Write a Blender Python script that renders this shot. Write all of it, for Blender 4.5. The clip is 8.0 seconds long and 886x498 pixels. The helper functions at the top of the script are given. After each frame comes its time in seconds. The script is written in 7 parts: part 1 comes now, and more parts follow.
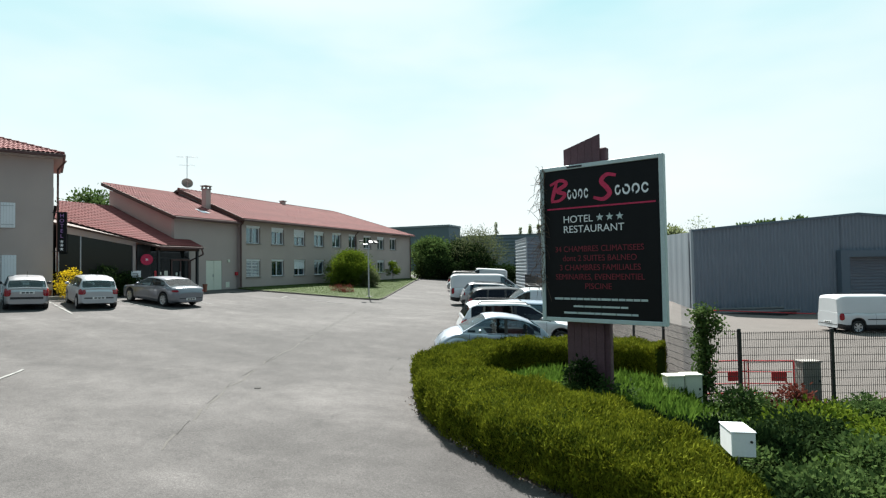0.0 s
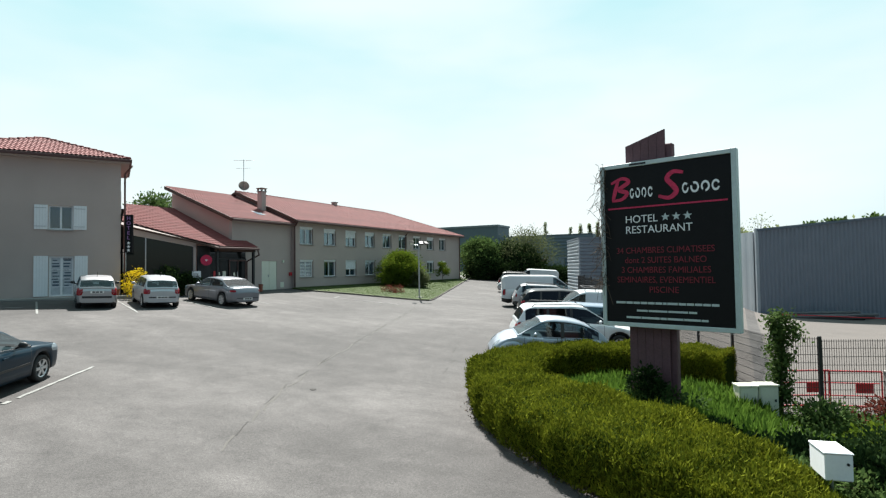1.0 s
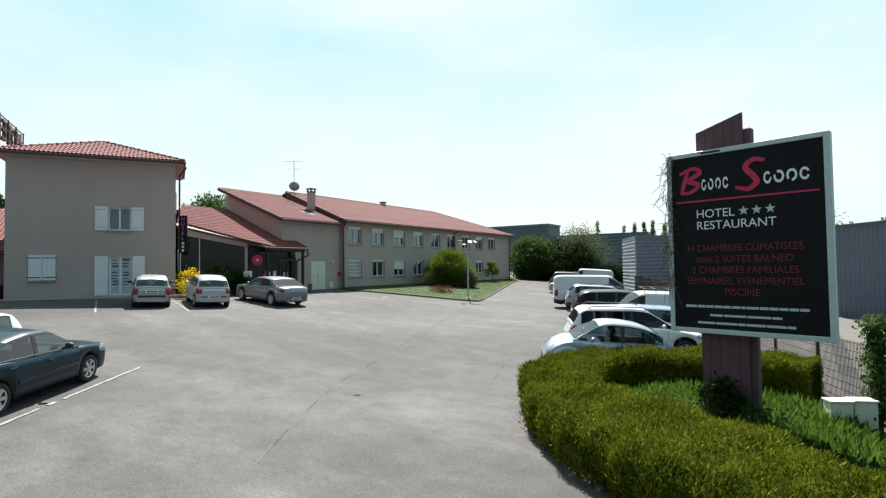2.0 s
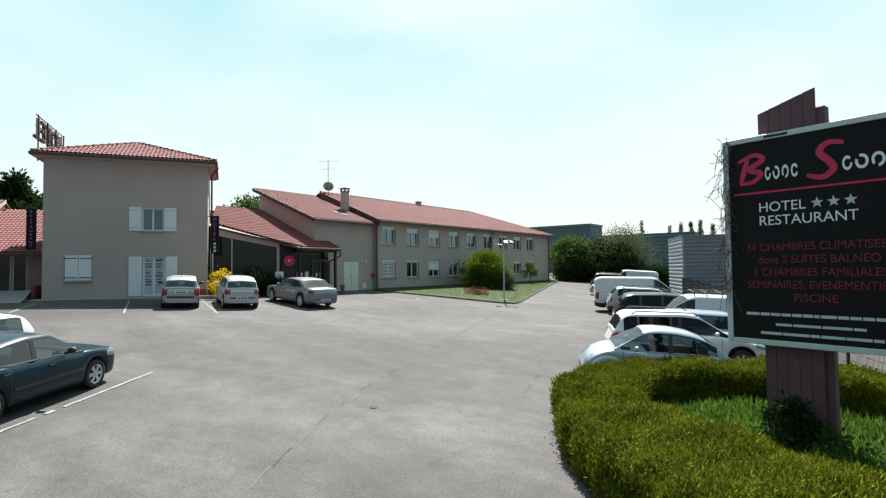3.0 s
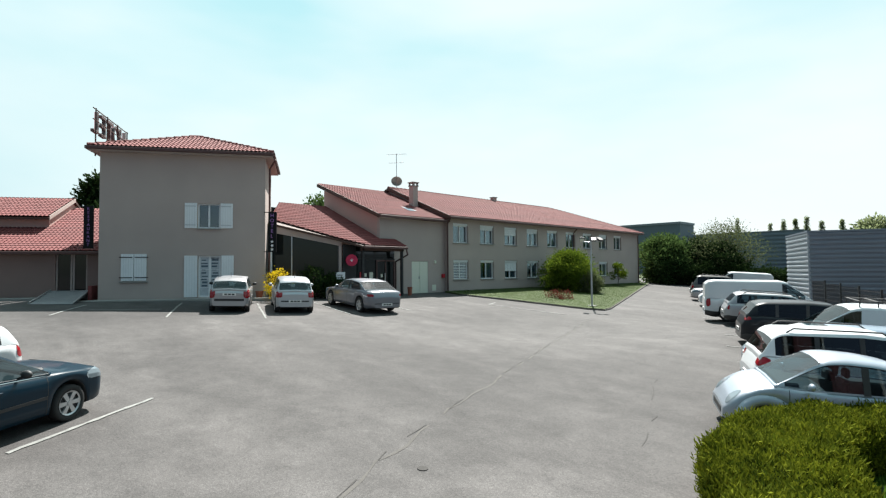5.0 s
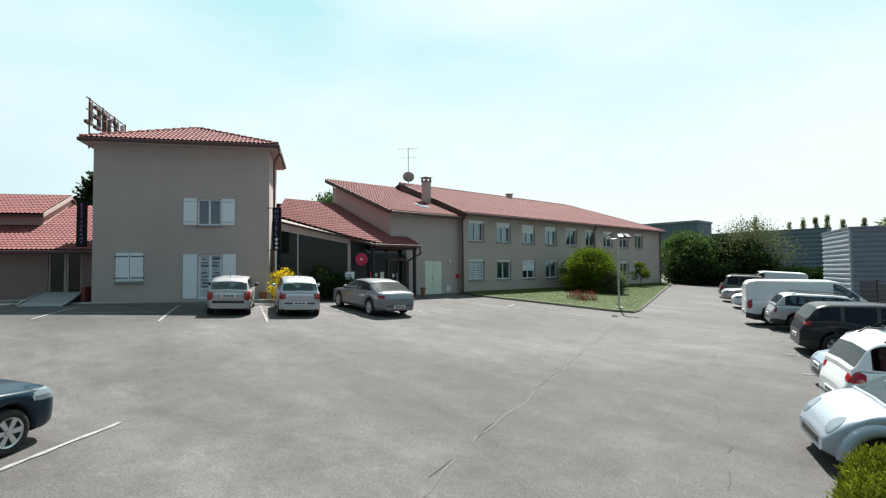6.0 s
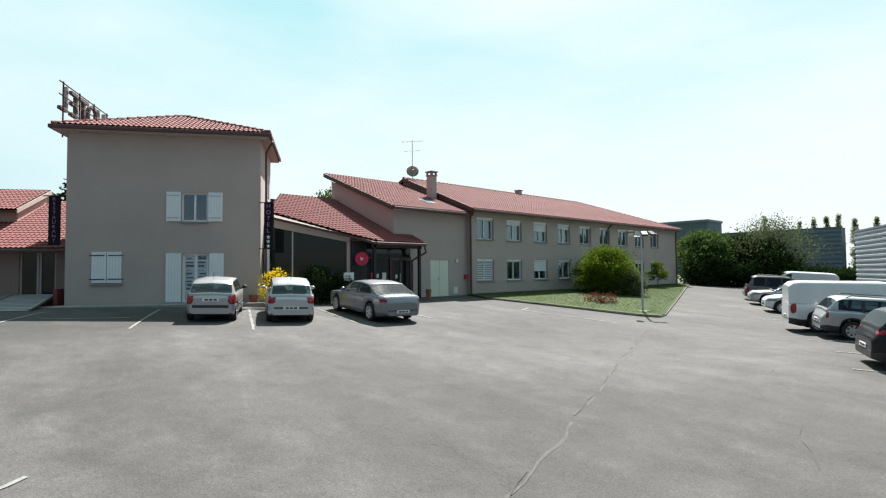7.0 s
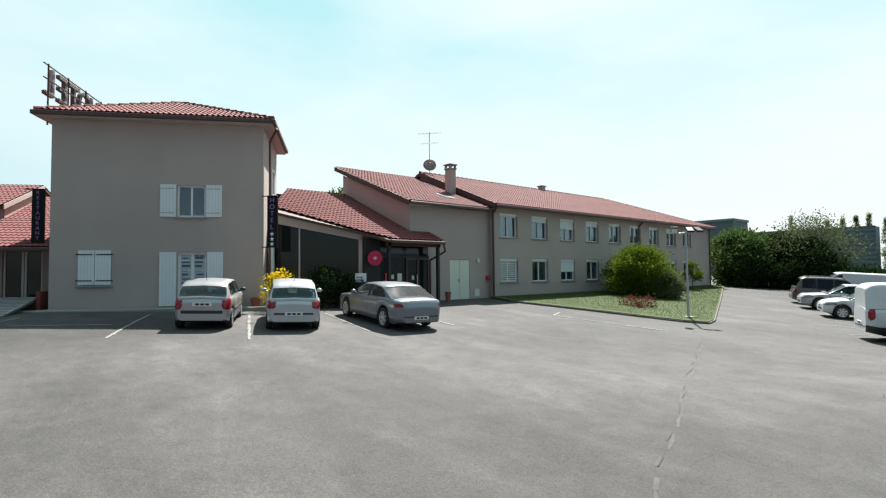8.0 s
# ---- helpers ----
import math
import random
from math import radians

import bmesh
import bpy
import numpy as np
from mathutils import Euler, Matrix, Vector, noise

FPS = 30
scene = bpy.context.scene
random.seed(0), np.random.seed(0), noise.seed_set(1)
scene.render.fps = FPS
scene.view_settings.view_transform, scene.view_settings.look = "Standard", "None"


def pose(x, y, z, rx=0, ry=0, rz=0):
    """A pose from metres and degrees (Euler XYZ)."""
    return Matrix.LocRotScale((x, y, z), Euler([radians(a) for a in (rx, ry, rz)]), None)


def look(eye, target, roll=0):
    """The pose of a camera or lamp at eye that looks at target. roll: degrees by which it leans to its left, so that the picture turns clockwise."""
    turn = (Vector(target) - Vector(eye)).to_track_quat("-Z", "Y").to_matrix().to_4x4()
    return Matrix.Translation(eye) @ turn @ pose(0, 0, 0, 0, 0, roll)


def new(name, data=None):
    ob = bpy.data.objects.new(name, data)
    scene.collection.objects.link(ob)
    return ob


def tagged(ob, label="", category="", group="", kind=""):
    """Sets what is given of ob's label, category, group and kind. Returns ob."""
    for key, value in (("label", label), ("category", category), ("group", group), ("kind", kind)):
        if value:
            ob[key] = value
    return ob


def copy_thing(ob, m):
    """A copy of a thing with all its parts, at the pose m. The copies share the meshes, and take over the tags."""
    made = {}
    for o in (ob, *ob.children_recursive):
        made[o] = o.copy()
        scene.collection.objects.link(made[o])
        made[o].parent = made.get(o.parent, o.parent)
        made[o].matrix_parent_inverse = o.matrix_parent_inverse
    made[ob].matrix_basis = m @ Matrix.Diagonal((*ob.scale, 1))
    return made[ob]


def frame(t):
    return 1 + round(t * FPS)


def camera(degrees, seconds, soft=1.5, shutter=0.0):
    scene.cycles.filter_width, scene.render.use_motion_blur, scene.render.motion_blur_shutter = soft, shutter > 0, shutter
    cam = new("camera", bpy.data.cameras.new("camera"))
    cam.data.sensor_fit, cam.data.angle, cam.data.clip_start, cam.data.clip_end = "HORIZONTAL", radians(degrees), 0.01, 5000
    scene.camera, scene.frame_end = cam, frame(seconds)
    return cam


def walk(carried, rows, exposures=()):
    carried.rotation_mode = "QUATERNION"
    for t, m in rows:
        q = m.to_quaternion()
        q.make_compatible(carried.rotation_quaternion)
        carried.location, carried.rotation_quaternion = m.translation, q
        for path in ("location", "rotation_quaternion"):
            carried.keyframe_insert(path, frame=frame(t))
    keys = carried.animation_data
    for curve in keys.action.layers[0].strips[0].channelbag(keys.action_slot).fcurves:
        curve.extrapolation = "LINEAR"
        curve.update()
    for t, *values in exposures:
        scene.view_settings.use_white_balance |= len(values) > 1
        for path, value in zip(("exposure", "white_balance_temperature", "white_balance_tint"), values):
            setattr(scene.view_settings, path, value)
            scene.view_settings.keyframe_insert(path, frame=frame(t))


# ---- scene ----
cam = camera(78.0, 8.0, 1.25)
PATH = [
    (0, (0.075, -0.056, 3.44), (-0.717, 1.78, 3.505), -0.9),
    (0.5, (-0.028, -0.024, 3.478), (-0.896, 1.777, 3.543), -0.8),
    (1, (-0.217, 0.148, 3.488), (-1.166, 1.907, 3.556), -0.8),
    (1.5, (-0.45, 0.466, 3.485), (-1.484, 2.177, 3.554), -0.8),
    (3, (-1.021, 2.059, 3.49), (-2.243, 3.642, 3.565), -0.7),
    (3.5, (-1.343, 2.859, 3.462), (-2.63, 4.387, 3.54), -0.6),
    (4, (-1.901, 3.635, 3.428), (-3.243, 5.116, 3.508), -0.6),
    (4.5, (-2.569, 4.339, 3.443), (-3.959, 5.775, 3.524), -0.5),
    (5, (-3.359, 4.989, 3.47), (-4.788, 6.386, 3.552), -0.5),
    (6.5, (-5.843, 6.86, 3.412), (-7.301, 8.227, 3.496), -0.6),
    (7, (-6.812, 7.649, 3.445), (-8.276, 9.009, 3.53), -0.6),
    (7.5, (-7.753, 8.354, 3.421), (-9.234, 9.695, 3.51), -0.6),
    (8, (-8.841, 9.142, 3.442), (-10.342, 10.462, 3.531), -0.6),
]
walk(cam, [(t, look(eye, target, roll)) for t, eye, target, roll in PATH], [(0, 1.36, 6400, 7)])

# ---- sky, sun ----
SUN_DIR = Vector((-0.56, 0.83, 1.36)).normalized()
SUN_EL, SUN_AZ = math.asin(SUN_DIR.z), math.atan2(SUN_DIR.x, SUN_DIR.y)


def make_world():
    world = bpy.data.worlds.new("sky")
    scene.world = world
    world.use_nodes = True
    nt = world.node_tree
    bg = nt.nodes["Background"]
    sky = nt.nodes.new("ShaderNodeTexSky")
    sky.sky_type, sky.sun_disc = "NISHITA", False
    sky.sun_elevation, sky.sun_rotation = SUN_EL, SUN_AZ
    sky.air_density, sky.dust_density, sky.ozone_density = 1.0, 1.0, 2.0
    coord = nt.nodes.new("ShaderNodeTexCoord")
    mapping = nt.nodes.new("ShaderNodeMapping")
    mapping.inputs["Scale"].default_value = (1.0, 1.0, 3.2)
    clouds = nt.nodes.new("ShaderNodeTexNoise")
    clouds.inputs["Scale"].default_value, clouds.inputs["Detail"].default_value = 1.6, 4.0
    clouds.inputs["Roughness"].default_value = 0.55
    ramp = nt.nodes.new("ShaderNodeValToRGB")
    ramp.color_ramp.elements[0].position, ramp.color_ramp.elements[1].position = 0.38, 0.88
    haze = nt.nodes.new("ShaderNodeMix")
    haze.data_type = "RGBA"
    haze.inputs["B"].default_value = (7.2, 12.9, 13.9, 1)
    # sunlit haze: thick towards the sun, thin away from it
    towards = nt.nodes.new("ShaderNodeVectorMath")
    towards.operation = "DOT_PRODUCT"
    towards.inputs[1].default_value = SUN_DIR
    glow = nt.nodes.new("ShaderNodeMapRange")
    glow.interpolation_type = "SMOOTHSTEP"
    for k, v in (("From Min", -0.25), ("From Max", 0.75), ("To Min", 0.04), ("To Max", 0.95)):
        glow.inputs[k].default_value = v
    nt.links.new(coord.outputs["Generated"], towards.inputs[0])
    nt.links.new(towards.outputs["Value"], glow.inputs["Value"])
    nt.links.new(glow.outputs["Result"], haze.inputs["Factor"])
    mix = nt.nodes.new("ShaderNodeMix")
    mix.data_type = "RGBA"
    mix.inputs["B"].default_value = (15.0, 15.4, 15.4, 1)
    scale = nt.nodes.new("ShaderNodeMath")
    scale.operation = "MULTIPLY"
    scale.inputs[1].default_value = 0.8
    link = nt.links.new
    link(coord.outputs["Generated"], mapping.inputs["Vector"])
    link(mapping.outputs["Vector"], clouds.inputs["Vector"])
    link(clouds.outputs["Fac"], ramp.inputs["Fac"])
    link(ramp.outputs["Color"], scale.inputs[0])
    link(glow.outputs["Result"], scale.inputs[1])
    link(scale.outputs["Value"], mix.inputs["Factor"])
    link(sky.outputs["Color"], haze.inputs["A"])
    # pale milky veil: round the sun and low over the horizon beneath it
    halo = nt.nodes.new("ShaderNodeMapRange")
    halo.interpolation_type = "SMOOTHSTEP"
    for k, v in (("From Min", 0.79), ("From Max", 0.96), ("To Min", 0.0), ("To Max", 0.95)):
        halo.inputs[k].default_value = v
    split = nt.nodes.new("ShaderNodeSeparateXYZ")
    low = nt.nodes.new("ShaderNodeMapRange")
    for k, v in (("From Min", 0.0), ("From Max", 0.5), ("To Min", 0.97), ("To Max", 0.0)):
        low.inputs[k].default_value = v
    veil = nt.nodes.new("ShaderNodeMath")
    veil.operation = "MULTIPLY"
    most = nt.nodes.new("ShaderNodeMath")
    most.operation = "MAXIMUM"
    milk = nt.nodes.new("ShaderNodeMix")
    milk.data_type = "RGBA"
    milk.inputs["B"].default_value = (15.2, 15.6, 15.4, 1)
    link(towards.outputs["Value"], halo.inputs["Value"])
    link(coord.outputs["Generated"], split.inputs["Vector"])
    link(split.outputs["Z"], low.inputs["Value"])
    link(low.outputs["Result"], veil.inputs[0])
    beneath = nt.nodes.new("ShaderNodeMapRange")
    beneath.interpolation_type = "SMOOTHSTEP"
    for k, v in (("From Min", 0.34), ("From Max", 0.60), ("To Min", 0.0), ("To Max", 1.0)):
        beneath.inputs[k].default_value = v
    link(towards.outputs["Value"], beneath.inputs["Value"])
    link(beneath.outputs["Result"], veil.inputs[1])
    link(veil.outputs["Value"], most.inputs[0])
    link(halo.outputs["Result"], most.inputs[1])
    link(most.outputs["Value"], milk.inputs["Factor"])
    link(haze.outputs["Result"], milk.inputs["A"])
    link(milk.outputs["Result"], mix.inputs["A"])
    link(mix.outputs["Result"], bg.inputs["Color"])
    bg.inputs["Strength"].default_value = 0.0270


make_world()
sun = new("sun", bpy.data.lights.new("sun", "SUN"))
sun.data.energy, sun.data.angle, sun.data.color = 5.0, radians(0.6), (1.0, 0.96, 0.91)
sun.matrix_world = look(SUN_DIR * 60, (0, 0, 0))


# ---- materials ----
def surface(name, color, rough=0.8, metal=0.0, var=0.25, scale=3.0, fine=40.0, bump=0.15, dist=0.01, random_tint=0.0, spec=0.5, other=None):
    """A procedural surface with wear at two scales; random_tint varies it from piece to piece."""
    m = bpy.data.materials.new(name)
    m.use_nodes = True
    nt = m.node_tree
    b = nt.nodes["Principled BSDF"]
    b.inputs["Roughness"].default_value, b.inputs["Metallic"].default_value = rough, metal
    b.inputs["Specular IOR Level"].default_value = spec
    co = nt.nodes.new("ShaderNodeTexCoord")
    n1, n2 = nt.nodes.new("ShaderNodeTexNoise"), nt.nodes.new("ShaderNodeTexNoise")
    for n, s, d in ((n1, scale, 5.0), (n2, fine, 3.0)):
        n.inputs["Scale"].default_value, n.inputs["Detail"].default_value = s, d
        nt.links.new(co.outputs["Object"], n.inputs["Vector"])
    add = nt.nodes.new("ShaderNodeMath")
    add.operation = "ADD"
    nt.links.new(n1.outputs["Fac"], add.inputs[0])
    nt.links.new(n2.outputs["Fac"], add.inputs[1])
    value = add.outputs["Value"]
    if random_tint:
        geo = nt.nodes.new("ShaderNodeNewGeometry")
        mul = nt.nodes.new("ShaderNodeMath")
        mul.operation = "MULTIPLY_ADD"
        mul.inputs[1].default_value = random_tint
        nt.links.new(geo.outputs["Random Per Island"], mul.inputs[0])
        nt.links.new(value, mul.inputs[2])
        value = mul.outputs["Value"]
    ramp = nt.nodes.new("ShaderNodeMapRange")
    ramp.inputs["From Min"].default_value, ramp.inputs["From Max"].default_value = 0.6, 1.4 + random_tint
    nt.links.new(value, ramp.inputs["Value"])
    mix = nt.nodes.new("ShaderNodeMix")
    mix.data_type = "RGBA"
    lo = [max(0.0, c * (1 - var)) for c in color]
    hi = [min(1.0, c * (1 + var)) for c in (other or color)]
    mix.inputs["A"].default_value, mix.inputs["B"].default_value = (*lo, 1), (*hi, 1)
    nt.links.new(ramp.outputs["Result"], mix.inputs["Factor"])
    nt.links.new(mix.outputs["Result"], b.inputs["Base Color"])
    if bump:
        bp = nt.nodes.new("ShaderNodeBump")
        bp.inputs["Strength"].default_value, bp.inputs["Distance"].default_value = bump, dist
        nt.links.new(n2.outputs["Fac"], bp.inputs["Height"])
        nt.links.new(bp.outputs["Normal"], b.inputs["Normal"])
    return m


def glass(name, color, rough=0.03, shine=0.5):
    """Window glass seen from outside: a dark, glossy pane."""
    m = bpy.data.materials.new(name)
    m.use_nodes = True
    b = m.node_tree.nodes["Principled BSDF"]
    b.inputs["Base Color"].default_value = (*color, 1)
    b.inputs["Roughness"].default_value = rough
    b.inputs["IOR"].default_value = 1.5
    b.inputs["Specular IOR Level"].default_value = shine
    return m


def clear_glass(name, tint, gloss=0.06):
    """A pane that one sees through, glossier at a slant."""
    m = bpy.data.materials.new(name)
    m.use_nodes = True
    nt = m.node_tree
    nt.nodes.remove(nt.nodes["Principled BSDF"])
    through_it, shine = nt.nodes.new("ShaderNodeBsdfTransparent"), nt.nodes.new("ShaderNodeBsdfGlossy")
    through_it.inputs["Color"].default_value = (*tint, 1)
    shine.inputs["Roughness"].default_value = 0.03
    lw = nt.nodes.new("ShaderNodeLayerWeight")
    lw.inputs["Blend"].default_value = 0.13
    amount = nt.nodes.new("ShaderNodeMapRange")
    amount.inputs["To Min"].default_value, amount.inputs["To Max"].default_value = gloss, 0.75
    both = nt.nodes.new("ShaderNodeMixShader")
    nt.links.new(lw.outputs["Facing"], amount.inputs["Value"])
    nt.links.new(amount.outputs["Result"], both.inputs["Fac"])
    nt.links.new(through_it.outputs["BSDF"], both.inputs[1])
    nt.links.new(shine.outputs["BSDF"], both.inputs[2])
    nt.links.new(both.outputs["Shader"], nt.nodes["Material Output"].inputs["Surface"])
    return m


def paint(name, color, metal=0.0, rough=0.35):
    """Car paint with a clear coat and a little road dust."""
    m = surface(name, color, rough, metal, 0.06, 1.2, 30, 0.0, spec=0.12)
    m.node_tree.nodes["Principled BSDF"].inputs["Coat Weight"].default_value = 0.5
    m.node_tree.nodes["Principled BSDF"].inputs["Coat Roughness"].default_value = 0.042
    return m


def worn_asphalt():
    """Old asphalt: fine stone, pale worn lanes, darker patches and thin cracks."""
    m = bpy.data.materials.new("asphalt")
    m.use_nodes = True
    nt = m.node_tree
    b = nt.nodes["Principled BSDF"]
    b.inputs["Roughness"].default_value = 0.85
    b.inputs["Specular IOR Level"].default_value = 0.28
    co = nt.nodes.new("ShaderNodeTexCoord")

    def noise_tex(scale, detail, rough=0.5, stretch=None, distort=0.0):
        n = nt.nodes.new("ShaderNodeTexNoise")
        n.inputs["Scale"].default_value, n.inputs["Detail"].default_value = scale, detail
        n.inputs["Roughness"].default_value, n.inputs["Distortion"].default_value = rough, distort
        src = co.outputs["Object"]
        if stretch:
            mp = nt.nodes.new("ShaderNodeMapping")
            mp.inputs["Rotation"].default_value, mp.inputs["Scale"].default_value = (0, 0, stretch[0]), (stretch[1], 1, 1)
            nt.links.new(src, mp.inputs["Vector"])
            src = mp.outputs["Vector"]
        nt.links.new(src, n.inputs["Vector"])
        return n.outputs["Fac"]

    def ranged(v, lo, hi, a, z):
        r = nt.nodes.new("ShaderNodeMapRange")
        for k, q in (("From Min", lo), ("From Max", hi), ("To Min", a), ("To Max", z)):
            r.inputs[k].default_value = q
        nt.links.new(v, r.inputs["Value"])
        return r.outputs["Result"]

    def times(a, c):
        q = nt.nodes.new("ShaderNodeMath")
        q.operation = "MULTIPLY"
        nt.links.new(a, q.inputs[0])
        nt.links.new(c, q.inputs[1])
        return q.outputs["Value"]

    broad = ranged(noise_tex(0.09, 4, 0.6), 0.36, 0.64, 0.76, 1.22)
    lanes = ranged(noise_tex(0.5, 4, 0.6, (0.75, 0.3)), 0.38, 0.66, 0.84, 1.14)
    blot = ranged(noise_tex(1.3, 8, 0.72), 0.34, 0.68, 0.80, 1.18)
    stone = ranged(noise_tex(24, 3, 0.7), 0.33, 0.67, 0.80, 1.20)
    grit = ranged(noise_tex(70, 2, 0.6), 0.33, 0.67, 0.64, 1.36)
    vor = nt.nodes.new("ShaderNodeTexVoronoi")
    vor.feature = "DISTANCE_TO_EDGE"
    vor.inputs["Scale"].default_value = 0.16
    warp = nt.nodes.new("ShaderNodeMix")
    warp.data_type = "VECTOR"
    warp.inputs["Factor"].default_value = 0.22
    wn = nt.nodes.new("ShaderNodeTexNoise")
    wn.inputs["Scale"].default_value, wn.inputs["Detail"].default_value = 0.6, 6.0
    nt.links.new(co.outputs["Object"], wn.inputs["Vector"])
    big = nt.nodes.new("ShaderNodeVectorMath")
    big.operation = "MULTIPLY"
    big.inputs[1].default_value = (9, 9, 0)
    nt.links.new(wn.outputs["Color"], big.inputs[0])
    nt.links.new(co.outputs["Object"], warp.inputs["A"])
    nt.links.new(big.outputs["Vector"], warp.inputs["B"])
    nt.links.new(warp.outputs["Result"], vor.inputs["Vector"])
    crack = ranged(vor.outputs["Distance"], 0.0, 0.005, 0.86, 1.0)
    wear = ranged(noise_tex(0.33, 9, 0.72, (0.9, 0.55), 1.1), 0.52, 0.66, 0.97, 1.24)
    tar = ranged(noise_tex(0.21, 9, 0.75, (0.2, 0.8), 0.8), 0.56, 0.68, 1.0, 0.80)
    f = times(times(times(times(broad, lanes), times(wear, tar)), times(blot, stone)), times(grit, crack))
    col = nt.nodes.new("ShaderNodeMix")
    col.data_type, col.blend_type = "RGBA", "MULTIPLY"
    col.inputs["Factor"].default_value = 1.0
    col.inputs["A"].default_value = (0.071, 0.0655, 0.0635, 1)
    nt.links.new(f, col.inputs["B"])
    nt.links.new(col.outputs["Result"], b.inputs["Base Color"])
    bp = nt.nodes.new("ShaderNodeBump")
    bp.inputs["Strength"].default_value, bp.inputs["Distance"].default_value = 0.5, 0.01
    nt.links.new(stone, bp.inputs["Height"])
    nt.links.new(bp.outputs["Normal"], b.inputs["Normal"])
    return m


M = {
    "render": surface("render_beige", (0.42, 0.342, 0.310), 0.9, 0, 0.10, 0.5, 90, 0.3, 0.004),
    "render_pink": surface("render_pink", (0.47, 0.32, 0.285), 0.9, 0, 0.07, 0.5, 90, 0.3, 0.004),
    # browner and darker: the deep eave shade put into the restaurant wall's colour
    "render_shaded": surface("shaded_render", (0.24, 0.165, 0.145), 0.9, 0, 0.12, 0.6, 80, 0.3, 0.004),
    "tile": surface("roof_tile", (0.16, 0.037, 0.035), 0.85, 0, 0.32, 1.3, 9, 0.3, 0.01, 0.5),
    "fascia": surface("dark_wood", (0.07, 0.035, 0.025), 0.7, 0, 0.25, 4, 30),
    "zinc": surface("brown_gutter", (0.10, 0.05, 0.045), 0.5, 0.2, 0.15, 4, 30),
    "white": surface("white_paint", (0.74, 0.75, 0.76), 0.5, 0, 0.06, 3, 25, 0.05),
    "cream": surface("cream_paint", (0.66, 0.66, 0.55), 0.55, 0, 0.05, 3, 25, 0.05),
    "glass": clear_glass("window_glass", (0.60, 0.70, 0.76), 0.15),
    "dark_glass": glass("dark_glazing", (0.010, 0.013, 0.013), 0.04, 0.4),
    "door_film": surface("pale_door_film", (0.46, 0.49, 0.52), 0.4, 0, 0.2, 5, 30, 0.0),
    "curtain": surface("curtain", (0.36, 0.39, 0.43), 0.9, 0, 0.1, 6, 40),
    # metal parts, and the dark of the rooms behind the windows
    "dark": surface("dark_metal_and_shade", (0.02, 0.02, 0.022), 0.5, 0.2, 0.2, 6, 40),
    "red": surface("red_enamel", (0.5, 0.02, 0.03), 0.4, 0, 0.1, 5, 30),
    "concrete": surface("concrete", (0.27, 0.255, 0.235), 0.9, 0, 0.2, 2, 40, 0.3),
    "asphalt": worn_asphalt(),
    "gravel": surface("gravel", (0.10, 0.087, 0.079), 0.95, 0, 0.2, 0.6, 30, 0.5, 0.02),
    "lawn": surface("lawn_soil", (0.040, 0.060, 0.010), 0.95, 0, 0.4, 1.0, 25, 0.6, 0.03),
    "line": surface("road_paint", (0.20, 0.20, 0.19), 0.85, 0, 0.45, 6, 40, 0.2),
    "cladding": surface("grey_cladding", (0.165, 0.19, 0.23), 0.55, 0.1, 0.07, 0.7, 20, 0.05),
    "cladding_white": surface("pale_cladding", (0.29, 0.32, 0.35), 0.5, 0.1, 0.06, 0.7, 20, 0.05),
    "cladding_blue": surface("blue_grey_cladding", (0.10, 0.13, 0.165), 0.6, 0.1, 0.06, 0.7, 20, 0.05),
    "joint_grey": surface("shaded_joint", (0.5, 0.5, 0.5), 0.8, 0, 0.1, 6, 40),
    # concrete darkened for the shade on the kerb's near face
    "kerb": surface("shaded_kerb", (0.13, 0.115, 0.10), 0.9, 0, 0.3, 2, 30, 0.3),
    "terracotta": surface("terracotta", (0.30, 0.10, 0.06), 0.85, 0, 0.2, 4, 40, 0.2),
    "zinc_dark": surface("dark_ramp_mat", (0.10, 0.105, 0.11), 0.7, 0, 0.2, 3, 40),
    "steel": surface("galvanised_steel", (0.45, 0.46, 0.47), 0.4, 0.8, 0.1, 6, 40),
}


# ---- building helpers ----
def part(name, bm, material, parent=None, label="", smooth=False):
    me = bpy.data.meshes.new(name)
    if smooth:
        for f in bm.faces:
            f.smooth = True
    bm.to_mesh(me)
    bm.free()
    ob = new(name, me)
    if material:
        me.materials.append(material)
    if parent:
        ob.parent = parent
    if label:
        ob["label"] = label
    return ob


def thing(name, m, label, category, group="", kind=""):
    ob = new(name)
    ob.matrix_world = m
    ob.empty_display_size = 0.2
    return tagged(ob, label, category, group, kind)


def box(bm, x0, y0, z0, x1, y1, z1, bevel=0.0):
    c = ((x0 + x1) / 2, (y0 + y1) / 2, (z0 + z1) / 2)
    r = bmesh.ops.create_cube(bm, size=1, matrix=Matrix.LocRotScale(c, None, (abs(x1 - x0), abs(y1 - y0), abs(z1 - z0))))
    if bevel:
        edges = list({e for v in r["verts"] for e in v.link_edges})
        bmesh.ops.bevel(bm, geom=edges, offset=bevel, segments=1, affect="EDGES")
    return bm


def boxed(*a, bevel=0.0):
    return box(bmesh.new(), *a, bevel=bevel)


def rod(bm, a, b, r, r2=None, seg=8):
    a, b = Vector(a), Vector(b)
    d = b - a
    m = Matrix.Translation((a + b) / 2) @ d.to_track_quat("Z", "Y").to_matrix().to_4x4()
    bmesh.ops.create_cone(bm, cap_ends=True, segments=seg, radius1=r, radius2=r if r2 is None else r2, depth=d.length, matrix=m)
    return bm


def poly(bm, pts):
    return bm.faces.new([bm.verts.new(p) for p in pts])


